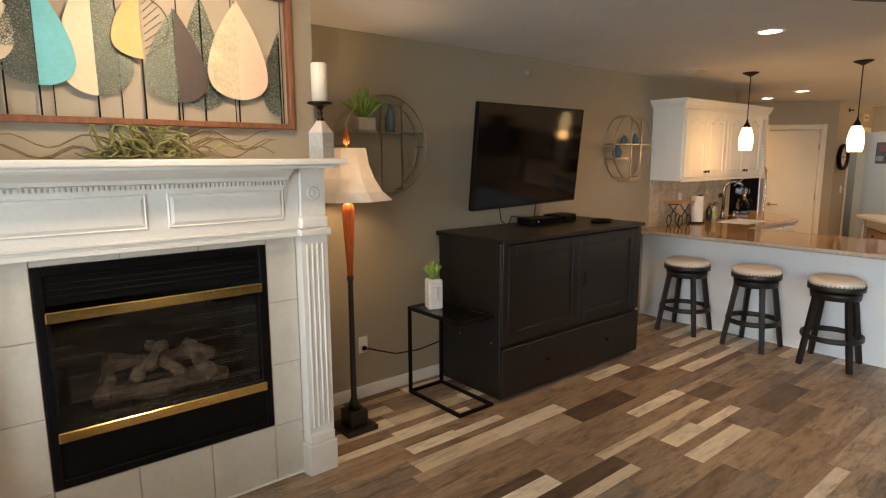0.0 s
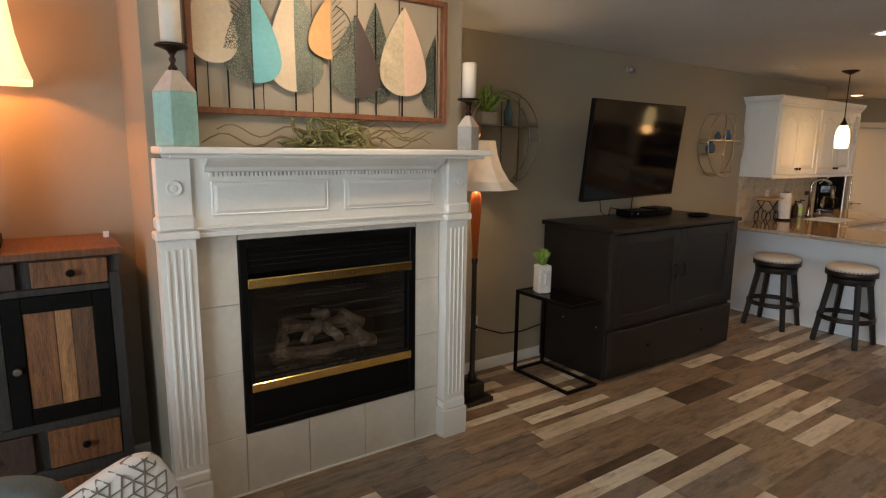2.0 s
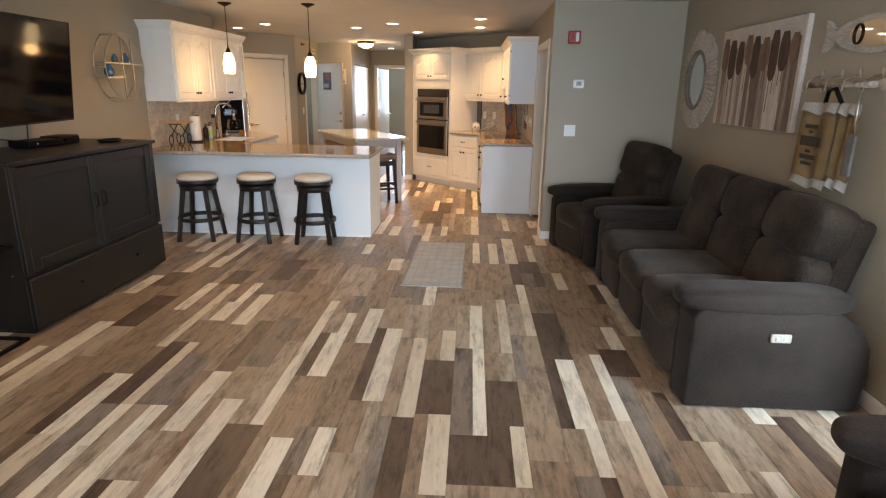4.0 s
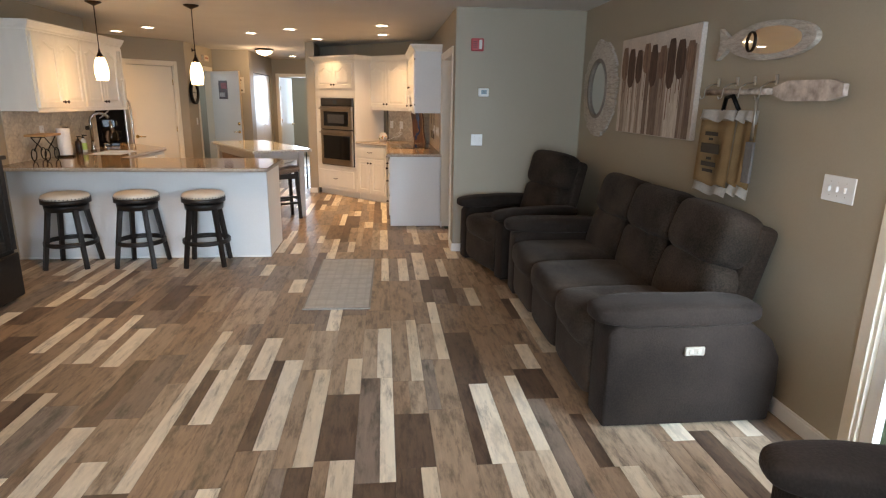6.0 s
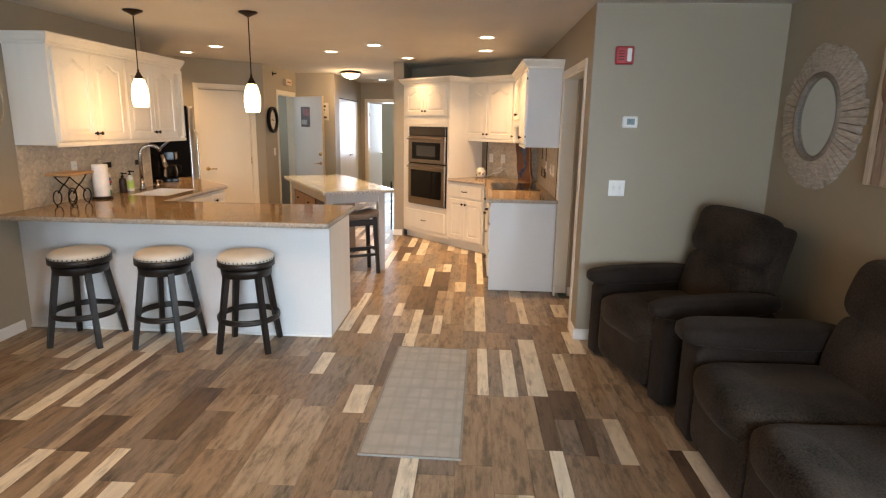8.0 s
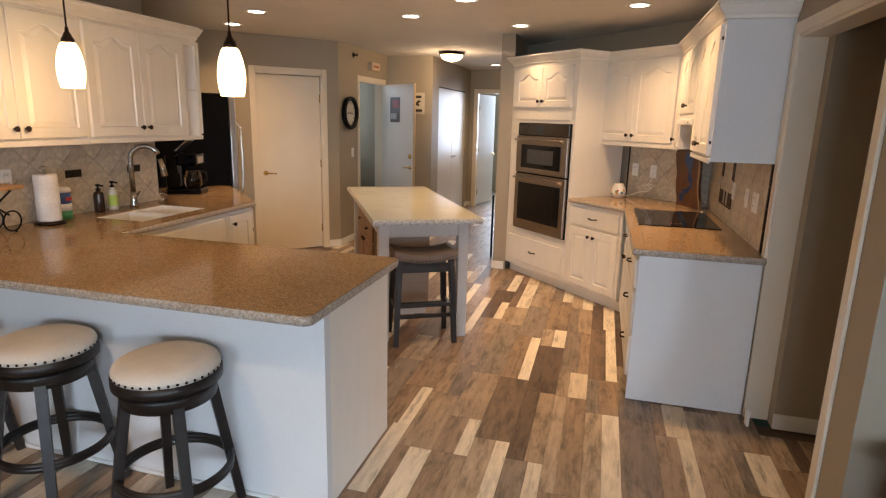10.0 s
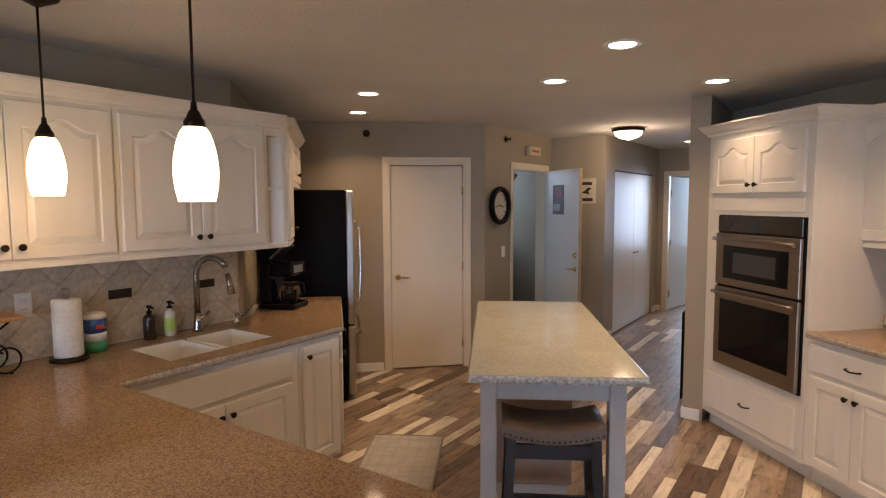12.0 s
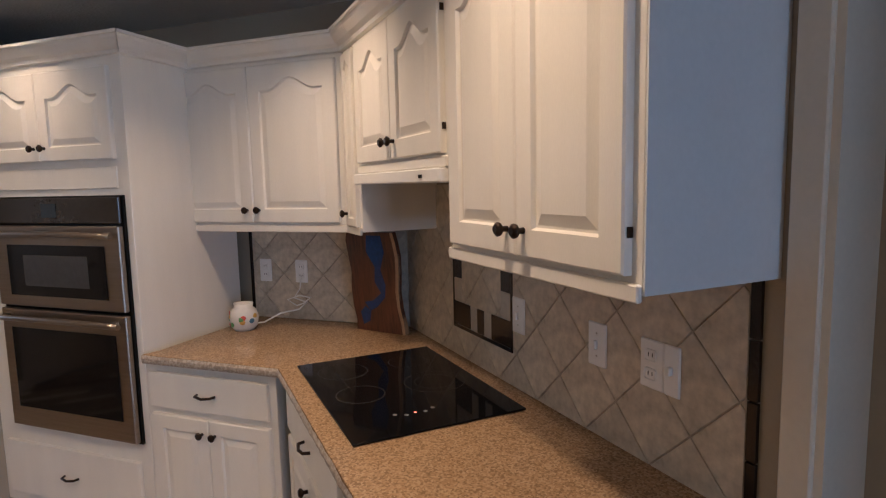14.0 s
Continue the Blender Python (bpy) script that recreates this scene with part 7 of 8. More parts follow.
def saddle_stool(m):
    s = thing("saddle_stool", "dark wood counter stool with a brown leather saddle seat", "stool", m)
    bm = bmesh.new()
    t = bmesh.new()
    K = 12
    top, bot = [], []
    for j in range(5):
        y = -0.15 + 0.30 * j / 4
        for lst, z0 in ((top, 0.655), (bot, 0.605)):
            lst.append([t.verts.new((-0.225 + 0.45 * i / K, y, z0 + 0.035 * (2 * i / K - 1) ** 2 + (0.008 * math.sin(math.pi * j / 4) if z0 > 0.65 else 0))) for i in range(K + 1)])
    for lst in (top, bot):
        for j in range(4):
            for i in range(K):
                f = t.faces.new((lst[j][i], lst[j][i + 1], lst[j + 1][i + 1], lst[j + 1][i]))
                f.smooth = True
    ring = lambda g: g[0] + [r[-1] for r in g[1:-1]] + g[-1][::-1] + [r[0] for r in g[1:-1]][::-1]
    a, b = ring(top), ring(bot)
    for i in range(len(a)):
        t.faces.new((a[i], a[(i + 1) % len(a)], b[(i + 1) % len(a)], b[i]))
    merge(bm, t)
    part("seat", bm, LEATHER, s, "brown leather saddle seat with nailheads")
    bm = bmesh.new()
    lathe(bm, [(0.005, 0), (0.004, 0.003), (0.001, 0.004)], 8)
    data = mesh_of("nailhead", bm, BRONZE)
    for i in range(19):
        u = -1 + 2 * i / 18
        for sy in (-1, 1):
            piece("nailhead", data, s, pose(0.215 * u, sy * 0.1505, 0.618 + 0.035 * u * u, 90 if sy < 0 else -90))
    bm = bmesh.new()
    for y in (-0.14, 0.12):
        box(bm, -0.17, 0.17, y, y + 0.02, 0.535, 0.60)
    part("apron", bm, ESPRESSO, s)
    for x in (-1, 1):
        for y in (-1, 1):
            bm = bmesh.new()
            bar(bm, (x * 0.215, y * 0.15, 0.001), (x * 0.185, y * 0.122, 0.625), 0.034, 0.034, (0, 1, 0), 0.042, 0.042)
            part("leg", bm, ESPRESSO, s)
    for z, y in ((0.20, -0.14), (0.20, 0.14), (0.28, -0.138)):
        boxed("stretcher", ESPRESSO, s, -0.19, 0.19, y - 0.01, y + 0.01, z, z + 0.028)
    for x in (-0.2, 0.2):
        boxed("stretcher", ESPRESSO, s, x - 0.01, x + 0.01, -0.13, 0.13, 0.25, 0.278)
    return s


sst = saddle_stool(ISL @ pose(-0.80, 0.01, 0, 0, 0, -90))

# ---- kitchen: backsplash ----


def clip_poly(poly, x0, x1, z0, z1):
    def cut(pts, inside, cross):
        outp = []
        for i in range(len(pts)):
            a, b = pts[i - 1], pts[i]
            if inside(b):
                if not inside(a):
                    outp.append(cross(a, b))
                outp.append(b)
            elif inside(a):
                outp.append(cross(a, b))
        return outp

    def at_x(v):
        return lambda a, b: (v, a[1] + (b[1] - a[1]) * (v - a[0]) / (b[0] - a[0]))

    def at_z(v):
        return lambda a, b: (a[0] + (b[0] - a[0]) * (v - a[1]) / (b[1] - a[1]), v)

    for ins, cr in ((lambda p: p[0] >= x0, at_x(x0)), (lambda p: p[0] <= x1, at_x(x1)), (lambda p: p[1] >= z0, at_z(z0)), (lambda p: p[1] <= z1, at_z(z1))):
        if not poly:
            return []
        poly = cut(poly, ins, cr)
    return poly


def backsplash(label, m, length, z0, z1, shift=0.0, side=0.165, skip=()):
    b = thing("backsplash", label, "backsplash", m, kind="structure")
    boxed("grout", GROUT, b, 0, length, -0.004, -0.0008, z0, z1)
    h = side / math.sqrt(2) - 0.0018
    pitch = side * math.sqrt(2)
    whole = None
    j = -1
    while z0 + j * pitch / 2 < z1 + pitch:
        i = -1
        while i * pitch < length + pitch:
            cx = shift + i * pitch + (pitch / 2 if j % 2 else 0)
            cz = z0 + j * pitch / 2
            i += 1
            base = [(cx - h, cz), (cx, cz - h), (cx + h, cz), (cx, cz + h)]
            p = clip_poly(base, 0.001, length - 0.001, z0 + 0.001, z1 - 0.001)
            if len(p) < 3:
                continue
            area = abs(sum(p[k][0] * p[k - 1][1] - p[k - 1][0] * p[k][1] for k in range(len(p)))) / 2
            if area < 0.0004 or any(a0 < cx < a1 and b0 < cz < b1 for a0, a1, b0, b1 in skip):
                continue
            t = bmesh.new()
            lo = [t.verts.new((x - cx, -0.004, z - cz)) for x, z in p]
            mi = [t.verts.new((x - cx, -0.008, z - cz)) for x, z in p]
            mx, mz = sum(q[0] for q in p) / len(p), sum(q[1] for q in p) / len(p)
            hi = [t.verts.new((mx + (x - mx) * 0.965 - cx, -0.0098, mz + (z - mz) * 0.965 - cz)) for x, z in p]
            k = len(p)
            for a, c in ((lo, mi), (mi, hi)):
                for q in range(k):
                    t.faces.new((a[q], a[(q + 1) % k], c[(q + 1) % k], c[q]))
            t.faces.new(hi)
            full = len(p) == 4 and area > h * h * 1.999
            if full and whole:
                t.free()
                data = whole
            else:
                data = mesh_of("tile", t, SPLASH_TILE)
                if full:
                    whole = data
            piece("tile", data, b, pose(cx, 0, cz))
        j += 1
    return b


bs_l = backsplash("tan stone tile backsplash laid diagonally behind the sink", pose(5.45, YT, 0), 1.80, C1, UB - 0.002, 0.06)
backsplash("tan stone tile backsplash on the angled wall by the refrigerator", pose(7.25, YT, 0, 0, 0, 45), 0.92, C1, UB - 0.002, 0.03)
bs_d = backsplash("tan stone tile backsplash in the oven corner", pose(9.36, -0.18, 0, 0, 0, 225), 0.90, C1, UB - 0.002, 0.09)
DX0, DX1 = 0.508, 0.922
bs_r = backsplash("tan stone tile backsplash laid diagonally behind the cooktop", pose(8.72, YK, 0, 0, 0, 180), 1.785, C1, UB + 0.18, 0.02)
for x, z in ((6.504, 1.185), (7.018, 1.18)):
    boxed("accent_tile", DARK_TILE, bs_l, x - 5.45 - 0.062, x - 5.45 + 0.062, -0.0125, -0.0100, z - 0.025, z + 0.025, 0.001)
# accent panel behind the cooktop
boxed("accent_border", DARK_TILE, bs_r, DX0 - 0.012, DX0 - 0.002, -0.0135, -0.010, 1.03, 1.40)
boxed("accent_border", DARK_TILE, bs_r, DX1 + 0.002, DX1 + 0.012, -0.0135, -0.010, 1.03, 1.40)
boxed("accent_border", DARK_TILE, bs_r, DX0 - 0.0018, DX1 + 0.0018, -0.0135, -0.010, 1.03, 1.042)
PALE_TILE = mat("pale_stone_tile", (0.52, 0.47, 0.38), 0.35, vary=0.1)
for i, (x, w, m) in enumerate(((DX0, 0.13, DARK_TILE), (DX0 + 0.132, 0.05, PALE_TILE), (DX0 + 0.184, 0.05, DARK_TILE), (DX0 + 0.236, 0.05, PALE_TILE), (DX0 + 0.288, 0.126, DARK_TILE))):
    boxed("accent_tile", m, bs_r, x, x + w, -0.0135, -0.0100, 1.044, 1.134, 0.001)
for x in (DX0, DX1 - 0.06):
    boxed("accent_tile", PALE_TILE, bs_r, x, x + 0.06, -0.0135, -0.0100, 1.136, 1.225, 0.001)
    boxed("accent_tile", DARK_TILE, bs_r, x, x + 0.06, -0.0135, -0.0100, 1.227, 1.385, 0.001)
for i in range(4):
    z = C1 + 0.002 + i * 0.122
    boxed("edge_tile", DARK_TILE, bs_r, 1.786, 1.808, -0.0105, -0.0008, z, z + 0.119, 0.001)
boxed("edge_tile", DARK_TILE, bs_d, 0.002, 0.022, -0.0125, -0.0100, C1 + 0.002, UB - 0.004, 0.001)

# outlets of the kitchen
outlet("white outlet on the sink backsplash", pose(6.05, YT - 0.0098, 1.19))
for s in (0.10, 0.315):
    outlet("white outlet on the corner backsplash", pose(9.36, -0.18, 0, 0, 0, 225) @ pose(s, -0.0098, 1.165))
wall_plate("white light switch plate on the tile backsplash", pose(7.745, YK + 0.0098, 1.165, 0, 0, 180), 1)
wall_plate("white cable jack plate on the tile backsplash", pose(7.365, YK + 0.0098, 1.165, 0, 0, 180), 1, "cable_jack", "wall plate")
o = outlet("white double outlet and switch plate on the tile backsplash", pose(7.175, YK + 0.0098, 1.165, 0, 0, 180))
boxed("plate", PLATE, o, 0.0365, 0.083, -0.007, -0.0005, -0.058, 0.058, 0.003)
boxed("toggle", PLATE, o, 0.055, 0.065, -0.020, -0.0072, -0.008, 0.012, 0.002)
wall_plate("white light switch by the stair door", pose(10.36, 3.1495, 1.14), 1)

# ---- kitchen: sink run ----
sink = thing("kitchen_sink", "white double bowl undermount sink", "sink")
SINKM = mat("white_sink_enamel", (0.80, 0.79, 0.76), 0.2, vary=0.03)
for x0, x1 in ((SX0 + 0.002, 6.735), (6.765, SX1 - 0.002)):
    bm = bmesh.new()
    y0, y1, z0, z1 = SY0 + 0.002, SY1 - 0.002, 0.72, 0.912
    box(bm, x0, x1, y0, y1, z0 - 0.01, z0)
    box(bm, x0, x0 + 0.012, y0, y1, z0, z1)
    box(bm, x1 - 0.012, x1, y0, y1, z0, z1)
    box(bm, x0 + 0.012, x1 - 0.012, y0, y0 + 0.012, z0, z1)
    box(bm, x0 + 0.012, x1 - 0.012, y1 - 0.012, y1, z0, z1)
    bo = part("bowl", bm, SINKM, sink)
    lathed("drain", CHROME, bo, [(0.04, z0 + 0.0005), (0.035, z0 + 0.003), (0.01, z0 + 0.001)], ((x0 + x1) / 2, (y0 + y1) / 2, 0), 18)
boxed("divider", SINKM, sink, 6.735, 6.765, SY0 + 0.002, SY1 - 0.002, 0.80, 0.90, 0.006)
NICKEL = mat("brushed_nickel", (0.40, 0.37, 0.33), 0.24, 1.0, vary=0.05, bump=0.0)
fa = thing("faucet", "satin nickel gooseneck pull-down kitchen faucet", "faucet", pose(6.90, 3.32, C1 + 0.0005, 0, 0, 25) @ Matrix.Scale(1.12, 4))
lathed("base", NICKEL, fa, [(0.028, 0), (0.026, 0.012), (0.02, 0.05), (0.018, 0.10)], seg=18)
pts = [(0, 0, 0.08), (0, 0, 0.27)] + [Vector((0, -0.09 + 0.09 * math.cos(radians(a)), 0.30 + 0.09 * math.sin(radians(a)))) for a in range(10, 170, 16)]
tubed("neck", NICKEL, fa, pts, 0.016, 12)
tubed("spray_head", NICKEL, fa, [(0, -0.178, 0.31), (0, -0.192, 0.25), (0, -0.20, 0.20)], [0.014, 0.017, 0.021], 12)
tubed("handle", NICKEL, fa, [(0.018, 0, 0.06), (0.05, 0, 0.065), (0.10, -0.005, 0.085)], [0.013, 0.008, 0.006], 10)
sp = thing("soap_dispenser", "small satin nickel soap dispenser in the counter", "soap dispenser", pose(7.15, 3.30, C1 + 0.0005))
lathed("pump", CHROME, sp, [(0.02, 0), (0.018, 0.02), (0.008, 0.03), (0.008, 0.06), (0.014, 0.065), (0.012, 0.075)], seg=14)
tubed("spout", CHROME, sp, [(0, 0, 0.066), (0, -0.03, 0.068), (0, -0.055, 0.058)], 0.005, 8)


def pump_bottle(label, m, body, hgt):
    b = thing("pump_bottle", label, "soap bottle", m, "soap bottles by the sink")
    lathed("bottle", body, b, [(0.030, 0), (0.033, 0.01), (0.033, hgt * 0.62), (0.028, hgt * 0.7), (0.012, hgt * 0.75), (0.012, hgt * 0.79)], seg=20)
    lathed("pump", BLACK, b, [(0.015, hgt * 0.79), (0.015, hgt * 0.84), (0.006, hgt * 0.85), (0.006, hgt * 0.94), (0.016, hgt * 0.95), (0.013, hgt)], seg=14)
    tubed("spout", BLACK, b, [(0, 0, hgt * 0.965), (0.0, -0.045, hgt * 0.95)], 0.006, 8)
    return b


pump_bottle("dark amber soap pump bottle", pose(6.625, 3.35, C1 + 0.0005), mat("amber_plastic", (0.035, 0.018, 0.012), 0.2), 0.19)
b = pump_bottle("clear soap pump bottle with a green label", pose(6.745, 3.35, C1 + 0.0005), mat("milky_plastic", (0.62, 0.62, 0.56), 0.25), 0.20)
bm = bmesh.new()
lathe(bm, [(0.0335, 0.03), (0.0335, 0.105)], 20, cap=False)
part("label", bm, mat("lime_label", (0.42, 0.58, 0.12), 0.5), b)
pth = thing("paper_towel_holder", "white paper towel roll on a metal stand", "paper towel", pose(6.18, 3.27, C1 + 0.0005))
lathed("base", BRONZE, pth, [(0.085, 0), (0.085, 0.012), (0.078, 0.018), (0.02, 0.018)], seg=28)
lathed("roll", mat("paper_towel", (0.82, 0.81, 0.79), 0.95, grain=120, bump=0.2), pth, [(0.062, 0.02), (0.064, 0.03), (0.064, 0.292), (0.060, 0.30), (0.02, 0.30)], seg=28)
lathed("finial", STEEL, pth, [(0.012, 0.30), (0.012, 0.325), (0.024, 0.33), (0.024, 0.342), (0.01, 0.35)], seg=16)
wip = thing("wipes_canister", "blue white and green wipes canister with a white lid", "canister", pose(6.335, 3.34, C1 + 0.0005))
for r, z0, z1, c, nm in ((0.052, 0.0, 0.055, (0.05, 0.28, 0.12), "label_band"), (0.0522, 0.055, 0.10, (0.75, 0.76, 0.75), "label_band"), (0.052, 0.10, 0.17, (0.04, 0.12, 0.36), "label_band")):
    lathed(nm, mat("canister_" + "%d" % int(z0 * 100), c, 0.35), wip, [(r, z0), (r, z1)], seg=24)
lathed("lid", PLATE, wip, [(0.054, 0.17), (0.054, 0.19), (0.045, 0.20), (0.01, 0.202)], seg=24)
boxed("brand_patch", mat("red_patch", (0.5, 0.05, 0.05), 0.4), wip, -0.018, 0.025, -0.0545, -0.0525, 0.12, 0.14)
rk = thing("scroll_stand", "black wrought iron scroll stand with a wooden board on top", "stand", pose(5.80, 3.27, C1 + 0.0005, 0, 0, 6))
for x, z, r in ((-0.105, 0.064, 0.056), (0.105, 0.064, 0.056)):
    for y in (-0.06, 0.06):
        bm = bmesh.new()
        tube(bm, arc((x, y, z), r, 0, 345, 26), 0.0048, 6, True)
        part("scroll", bm, BLACK, rk)
for y in (-0.06, 0.06):
    for s in (-1, 1):
        tubed("strut", BLACK, rk, [(s * 0.09, y, 0.10), (s * 0.02, y, 0.15), (-s * 0.04, y, 0.18), (-s * 0.12, y, 0.235)], 0.0055, 6)
for x in (-0.12, 0.12):
    tubed("crossbar", BLACK, rk, [(x, -0.06, 0.235), (x, 0.06, 0.235)], 0.005, 6)
    for y in (-0.06, 0.06):
        lathed("foot", BLACK, rk, [(0.007, 0), (0.007, 0.012)], (x, y, 0), 8)
boxed("board", mat("pale_wood_board", (0.52, 0.30, 0.13), 0.45, vary=0.15, grain=30, stretch=(1, 10, 1)), rk, -0.17, 0.17, -0.10, 0.10, 0.241, 0.262, 0.006, seg=2)

cf = thing("coffee_maker", "black drip coffee maker with a glass carafe, lid open", "coffee maker", pose(7.70, 3.50, C1 + 0.0005, 0, 0, 20) @ Matrix.Scale(1.08, 4))
boxed("base", GLOSS_BLACK, cf, -0.10, 0.10, -0.13, 0.13, 0.0, 0.04, 0.008)
boxed("tower", GLOSS_BLACK, cf, -0.10, 0.10, 0.04, 0.13, 0.041, 0.30, 0.010)
boxed("head", GLOSS_BLACK, cf, -0.10, 0.10, -0.11, 0.039, 0.22, 0.32, 0.012)
boxed("lid", STEEL, cf, -0.08, 0.08, 0.0, 0.012, 0.0, 0.13, 0.004).matrix_basis = pose(0, 0.05, 0.325, 48)
lathed("carafe", glass("coffee_glass", (0.35, 0.3, 0.27)), cf, [(0.055, 0.043), (0.07, 0.07), (0.068, 0.13), (0.05, 0.17), (0.052, 0.18)], (0, -0.045, 0), 22)
tubed("carafe_handle", BLACK, cf, [(0, -0.10, 0.17), (0, -0.145, 0.165), (0, -0.15, 0.10), (0, -0.115, 0.08)], 0.008, 8)
boxed("panel", STEEL, cf, -0.06, 0.06, -0.1125, -0.1105, 0.24, 0.29, 0.001)

# ---- kitchen: cooktop corner ----
ck = thing("cooktop", "black glass electric cooktop set in the granite", "cooktop", pose(7.975, -0.475, C1 + 0.0005))
boxed("glass", GLOSS_BLACK, ck, -0.375, 0.375, -0.265, 0.265, 0.0, 0.006, 0.002)
GREYR = mat("grey_burner_print", (0.035, 0.035, 0.035), 0.2)
for x, y, r in ((0.22, 0.13, 0.09), (-0.03, 0.14, 0.08), (0.22, -0.12, 0.075), (-0.03, -0.12, 0.105), (-0.03, -0.12, 0.07)):
    bm = bmesh.new()
    lathe(bm, [(r, 0.0062), (r - 0.002, 0.0064), (r - 0.004, 0.0062)], 40, (x, y, 0), False)
    part("burner_ring", bm, GREYR, ck)
for y in (0.10, 0.07, 0.01, -0.02):
    lathed("control_mark", mat("grey_print", (0.16, 0.16, 0.16), 0.4), ck, [(0.007, 0.0061), (0.007, 0.0064)], (-0.27 + abs(y - 0.04) * 0.5, y, 0), 14)
lathed("indicator", glow("red_indicator", (1, 0.05, 0.02), 4), ck, [(0.004, 0.0061), (0.004, 0.0066)], (-0.25, 0.04, 0), 8)
mug = thing("wax_warmer", "white ceramic wax warmer with coloured floral spots", "ceramic jar", pose(9.07, -0.10, C1 + 0.0005))
jar = lathed("jar", mat("white_glaze", (0.76, 0.74, 0.70), 0.2, vary=0.05), mug, [(0.045, 0), (0.062, 0.02), (0.068, 0.06), (0.058, 0.095), (0.042, 0.11), (0.046, 0.128), (0.040, 0.128), (0.036, 0.112)], seg=26)
for k in range(16):
    r = random.Random(k)
    a, z = r.uniform(0, 6.28), r.uniform(0.025, 0.085)
    rad = 0.066 - abs(z - 0.055) * 0.12
    lathed("painted_spot", mat("spot_%s" % "abcd"[k % 4], ((0.55, 0.08, 0.05), (0.6, 0.35, 0.06), (0.08, 0.2, 0.3), (0.12, 0.3, 0.1))[k % 4], 0.3), jar, [(0.014, 0), (0.010, 0.003), (0.001, 0.0045)], seg=8).matrix_basis = \
        Matrix.Translation((rad * math.cos(a), rad * math.sin(a), z)) @ Matrix.Rotation(a, 4, "Z") @ Matrix.Rotation(radians(90), 4, "Y")
wc = thing("white_cord", "looped white power cord from the outlet to the wax warmer", "cord")
CORD = PLATE
q = pose(9.36, -0.18, 0, 0, 0, 225)
pts = [(0.315, -0.02, 1.14), (0.315, -0.035, 1.08), (0.29, -0.05, 1.035), (0.36, -0.06, 1.02), (0.40, -0.07, 1.045), (0.34, -0.08, 1.055), (0.27, -0.08, 1.03), (0.33, -0.09, 1.005), (0.40, -0.10, 1.03), (0.35, -0.10, 0.99), (0.27, -0.14, 0.975), (0.20, -0.18, 0.935), (0.13, -0.19, 0.925), (0.10, -0.20, 0.935)]
tubed("cable", CORD, wc, [q @ Vector(p) for p in pts], 0.004, 6)
cb = thing("cutting_board", "live-edge walnut cutting board with blue resin, leaning in the corner", "cutting board", pose(8.70, -0.665, C1 + 0.001, 7, 0, 214))
bm = bmesh.new()
zs = [0, 0.05, 0.12, 0.2, 0.28, 0.36, 0.43, 0.47]
le = [(-0.135 + 0.007 * math.sin(i * 1.9), z) for i, z in enumerate(zs)]
ri = [(0.135 + 0.009 * math.sin(i * 1.4 + 1), z) for i, z in enumerate(zs)]
outline_slab(bm, le + ri[::-1], -0.012, 0.012)
part("board", bm, mat("walnut", (0.115, 0.042, 0.02), 0.3, vary=0.5, scale=4, grain=14, stretch=(8, 2, 1), tint=(0.022, 0.011, 0.007)), cb)
bm = bmesh.new()
outline_slab(bm, [(-0.04, 0.10), (0.0, 0.12), (0.05, 0.17), (0.06, 0.23), (0.04, 0.30), (0.07, 0.38), (0.06, 0.455), (-0.02, 0.455), (-0.03, 0.38), (0.01, 0.31), (0.0, 0.24), (0.03, 0.19), (-0.02, 0.15), (-0.07, 0.14)], -0.0126, -0.0121)
part("resin_river", bm, mat("blue_resin", (0.018, 0.06, 0.19), 0.12, vary=0.3), cb)
bm = bmesh.new()
outline_slab(bm, [(-0.09, 0.03), (-0.05, 0.05), (-0.04, 0.10), (-0.07, 0.12), (-0.10, 0.09)], -0.0126, -0.0121)
part("resin_patch", bm, mat("blue_resin_patch", (0.018, 0.06, 0.19), 0.12, vary=0.3), cb)
bm = bmesh.new()
outline_slab(bm, [(p[0], p[1]) for p in ri] + [(p[0] - 0.016, p[1]) for p in ri[::-1]], -0.0128, 0.0128)
part("live_edge", bm, mat("pale_sapwood", (0.42, 0.26, 0.14), 0.4, vary=0.2), cb)

# ---- hall ----
clk = thing("wall_clock", "round wall clock with a black rim and pale face", "clock", pose(10.25, 3.1495, 1.63))
lathed("rim", BLACK, clk, [(0.0, 0.001), (0.19, 0.001), (0.20, 0.03), (0.195, 0.055), (0.155, 0.05), (0.15, 0.02)], seg=36).matrix_basis = pose(0, 0, 0, 90)
lathed("face", mat("pale_clock_face", (0.62, 0.60, 0.56), 0.5), clk, [(0.149, 0.018), (0.149, 0.021)], seg=36).matrix_basis = pose(0, 0, 0, 90)
for a, ln, w in ((100, 0.085, 0.010), (-95, 0.12, 0.007)):
    bm = bmesh.new()
    box(bm, -w / 2, w / 2, -0.0255, -0.0235, -0.02, ln)
    part("hand", bm, BLACK, clk).matrix_basis = pose(0, 0, 0, 0, a, 0)
for k in range(12):
    bm = bmesh.new()
    box(bm, -0.004, 0.004, -0.0232, -0.0215, 0.115, 0.14)
    part("hour_mark", bm, BLACK, clk).matrix_basis = pose(0, 0, 0, 0, 30 * k, 0)
ex = thing("exit_light", "white emergency light box above the stair door", "emergency light", pose(11.03, 3.1495, 2.24))
boxed("box", mat("cream_plastic", (0.62, 0.50, 0.36), 0.4), ex, -0.14, 0.14, -0.06, -0.0005, -0.05, 0.05, 0.006)
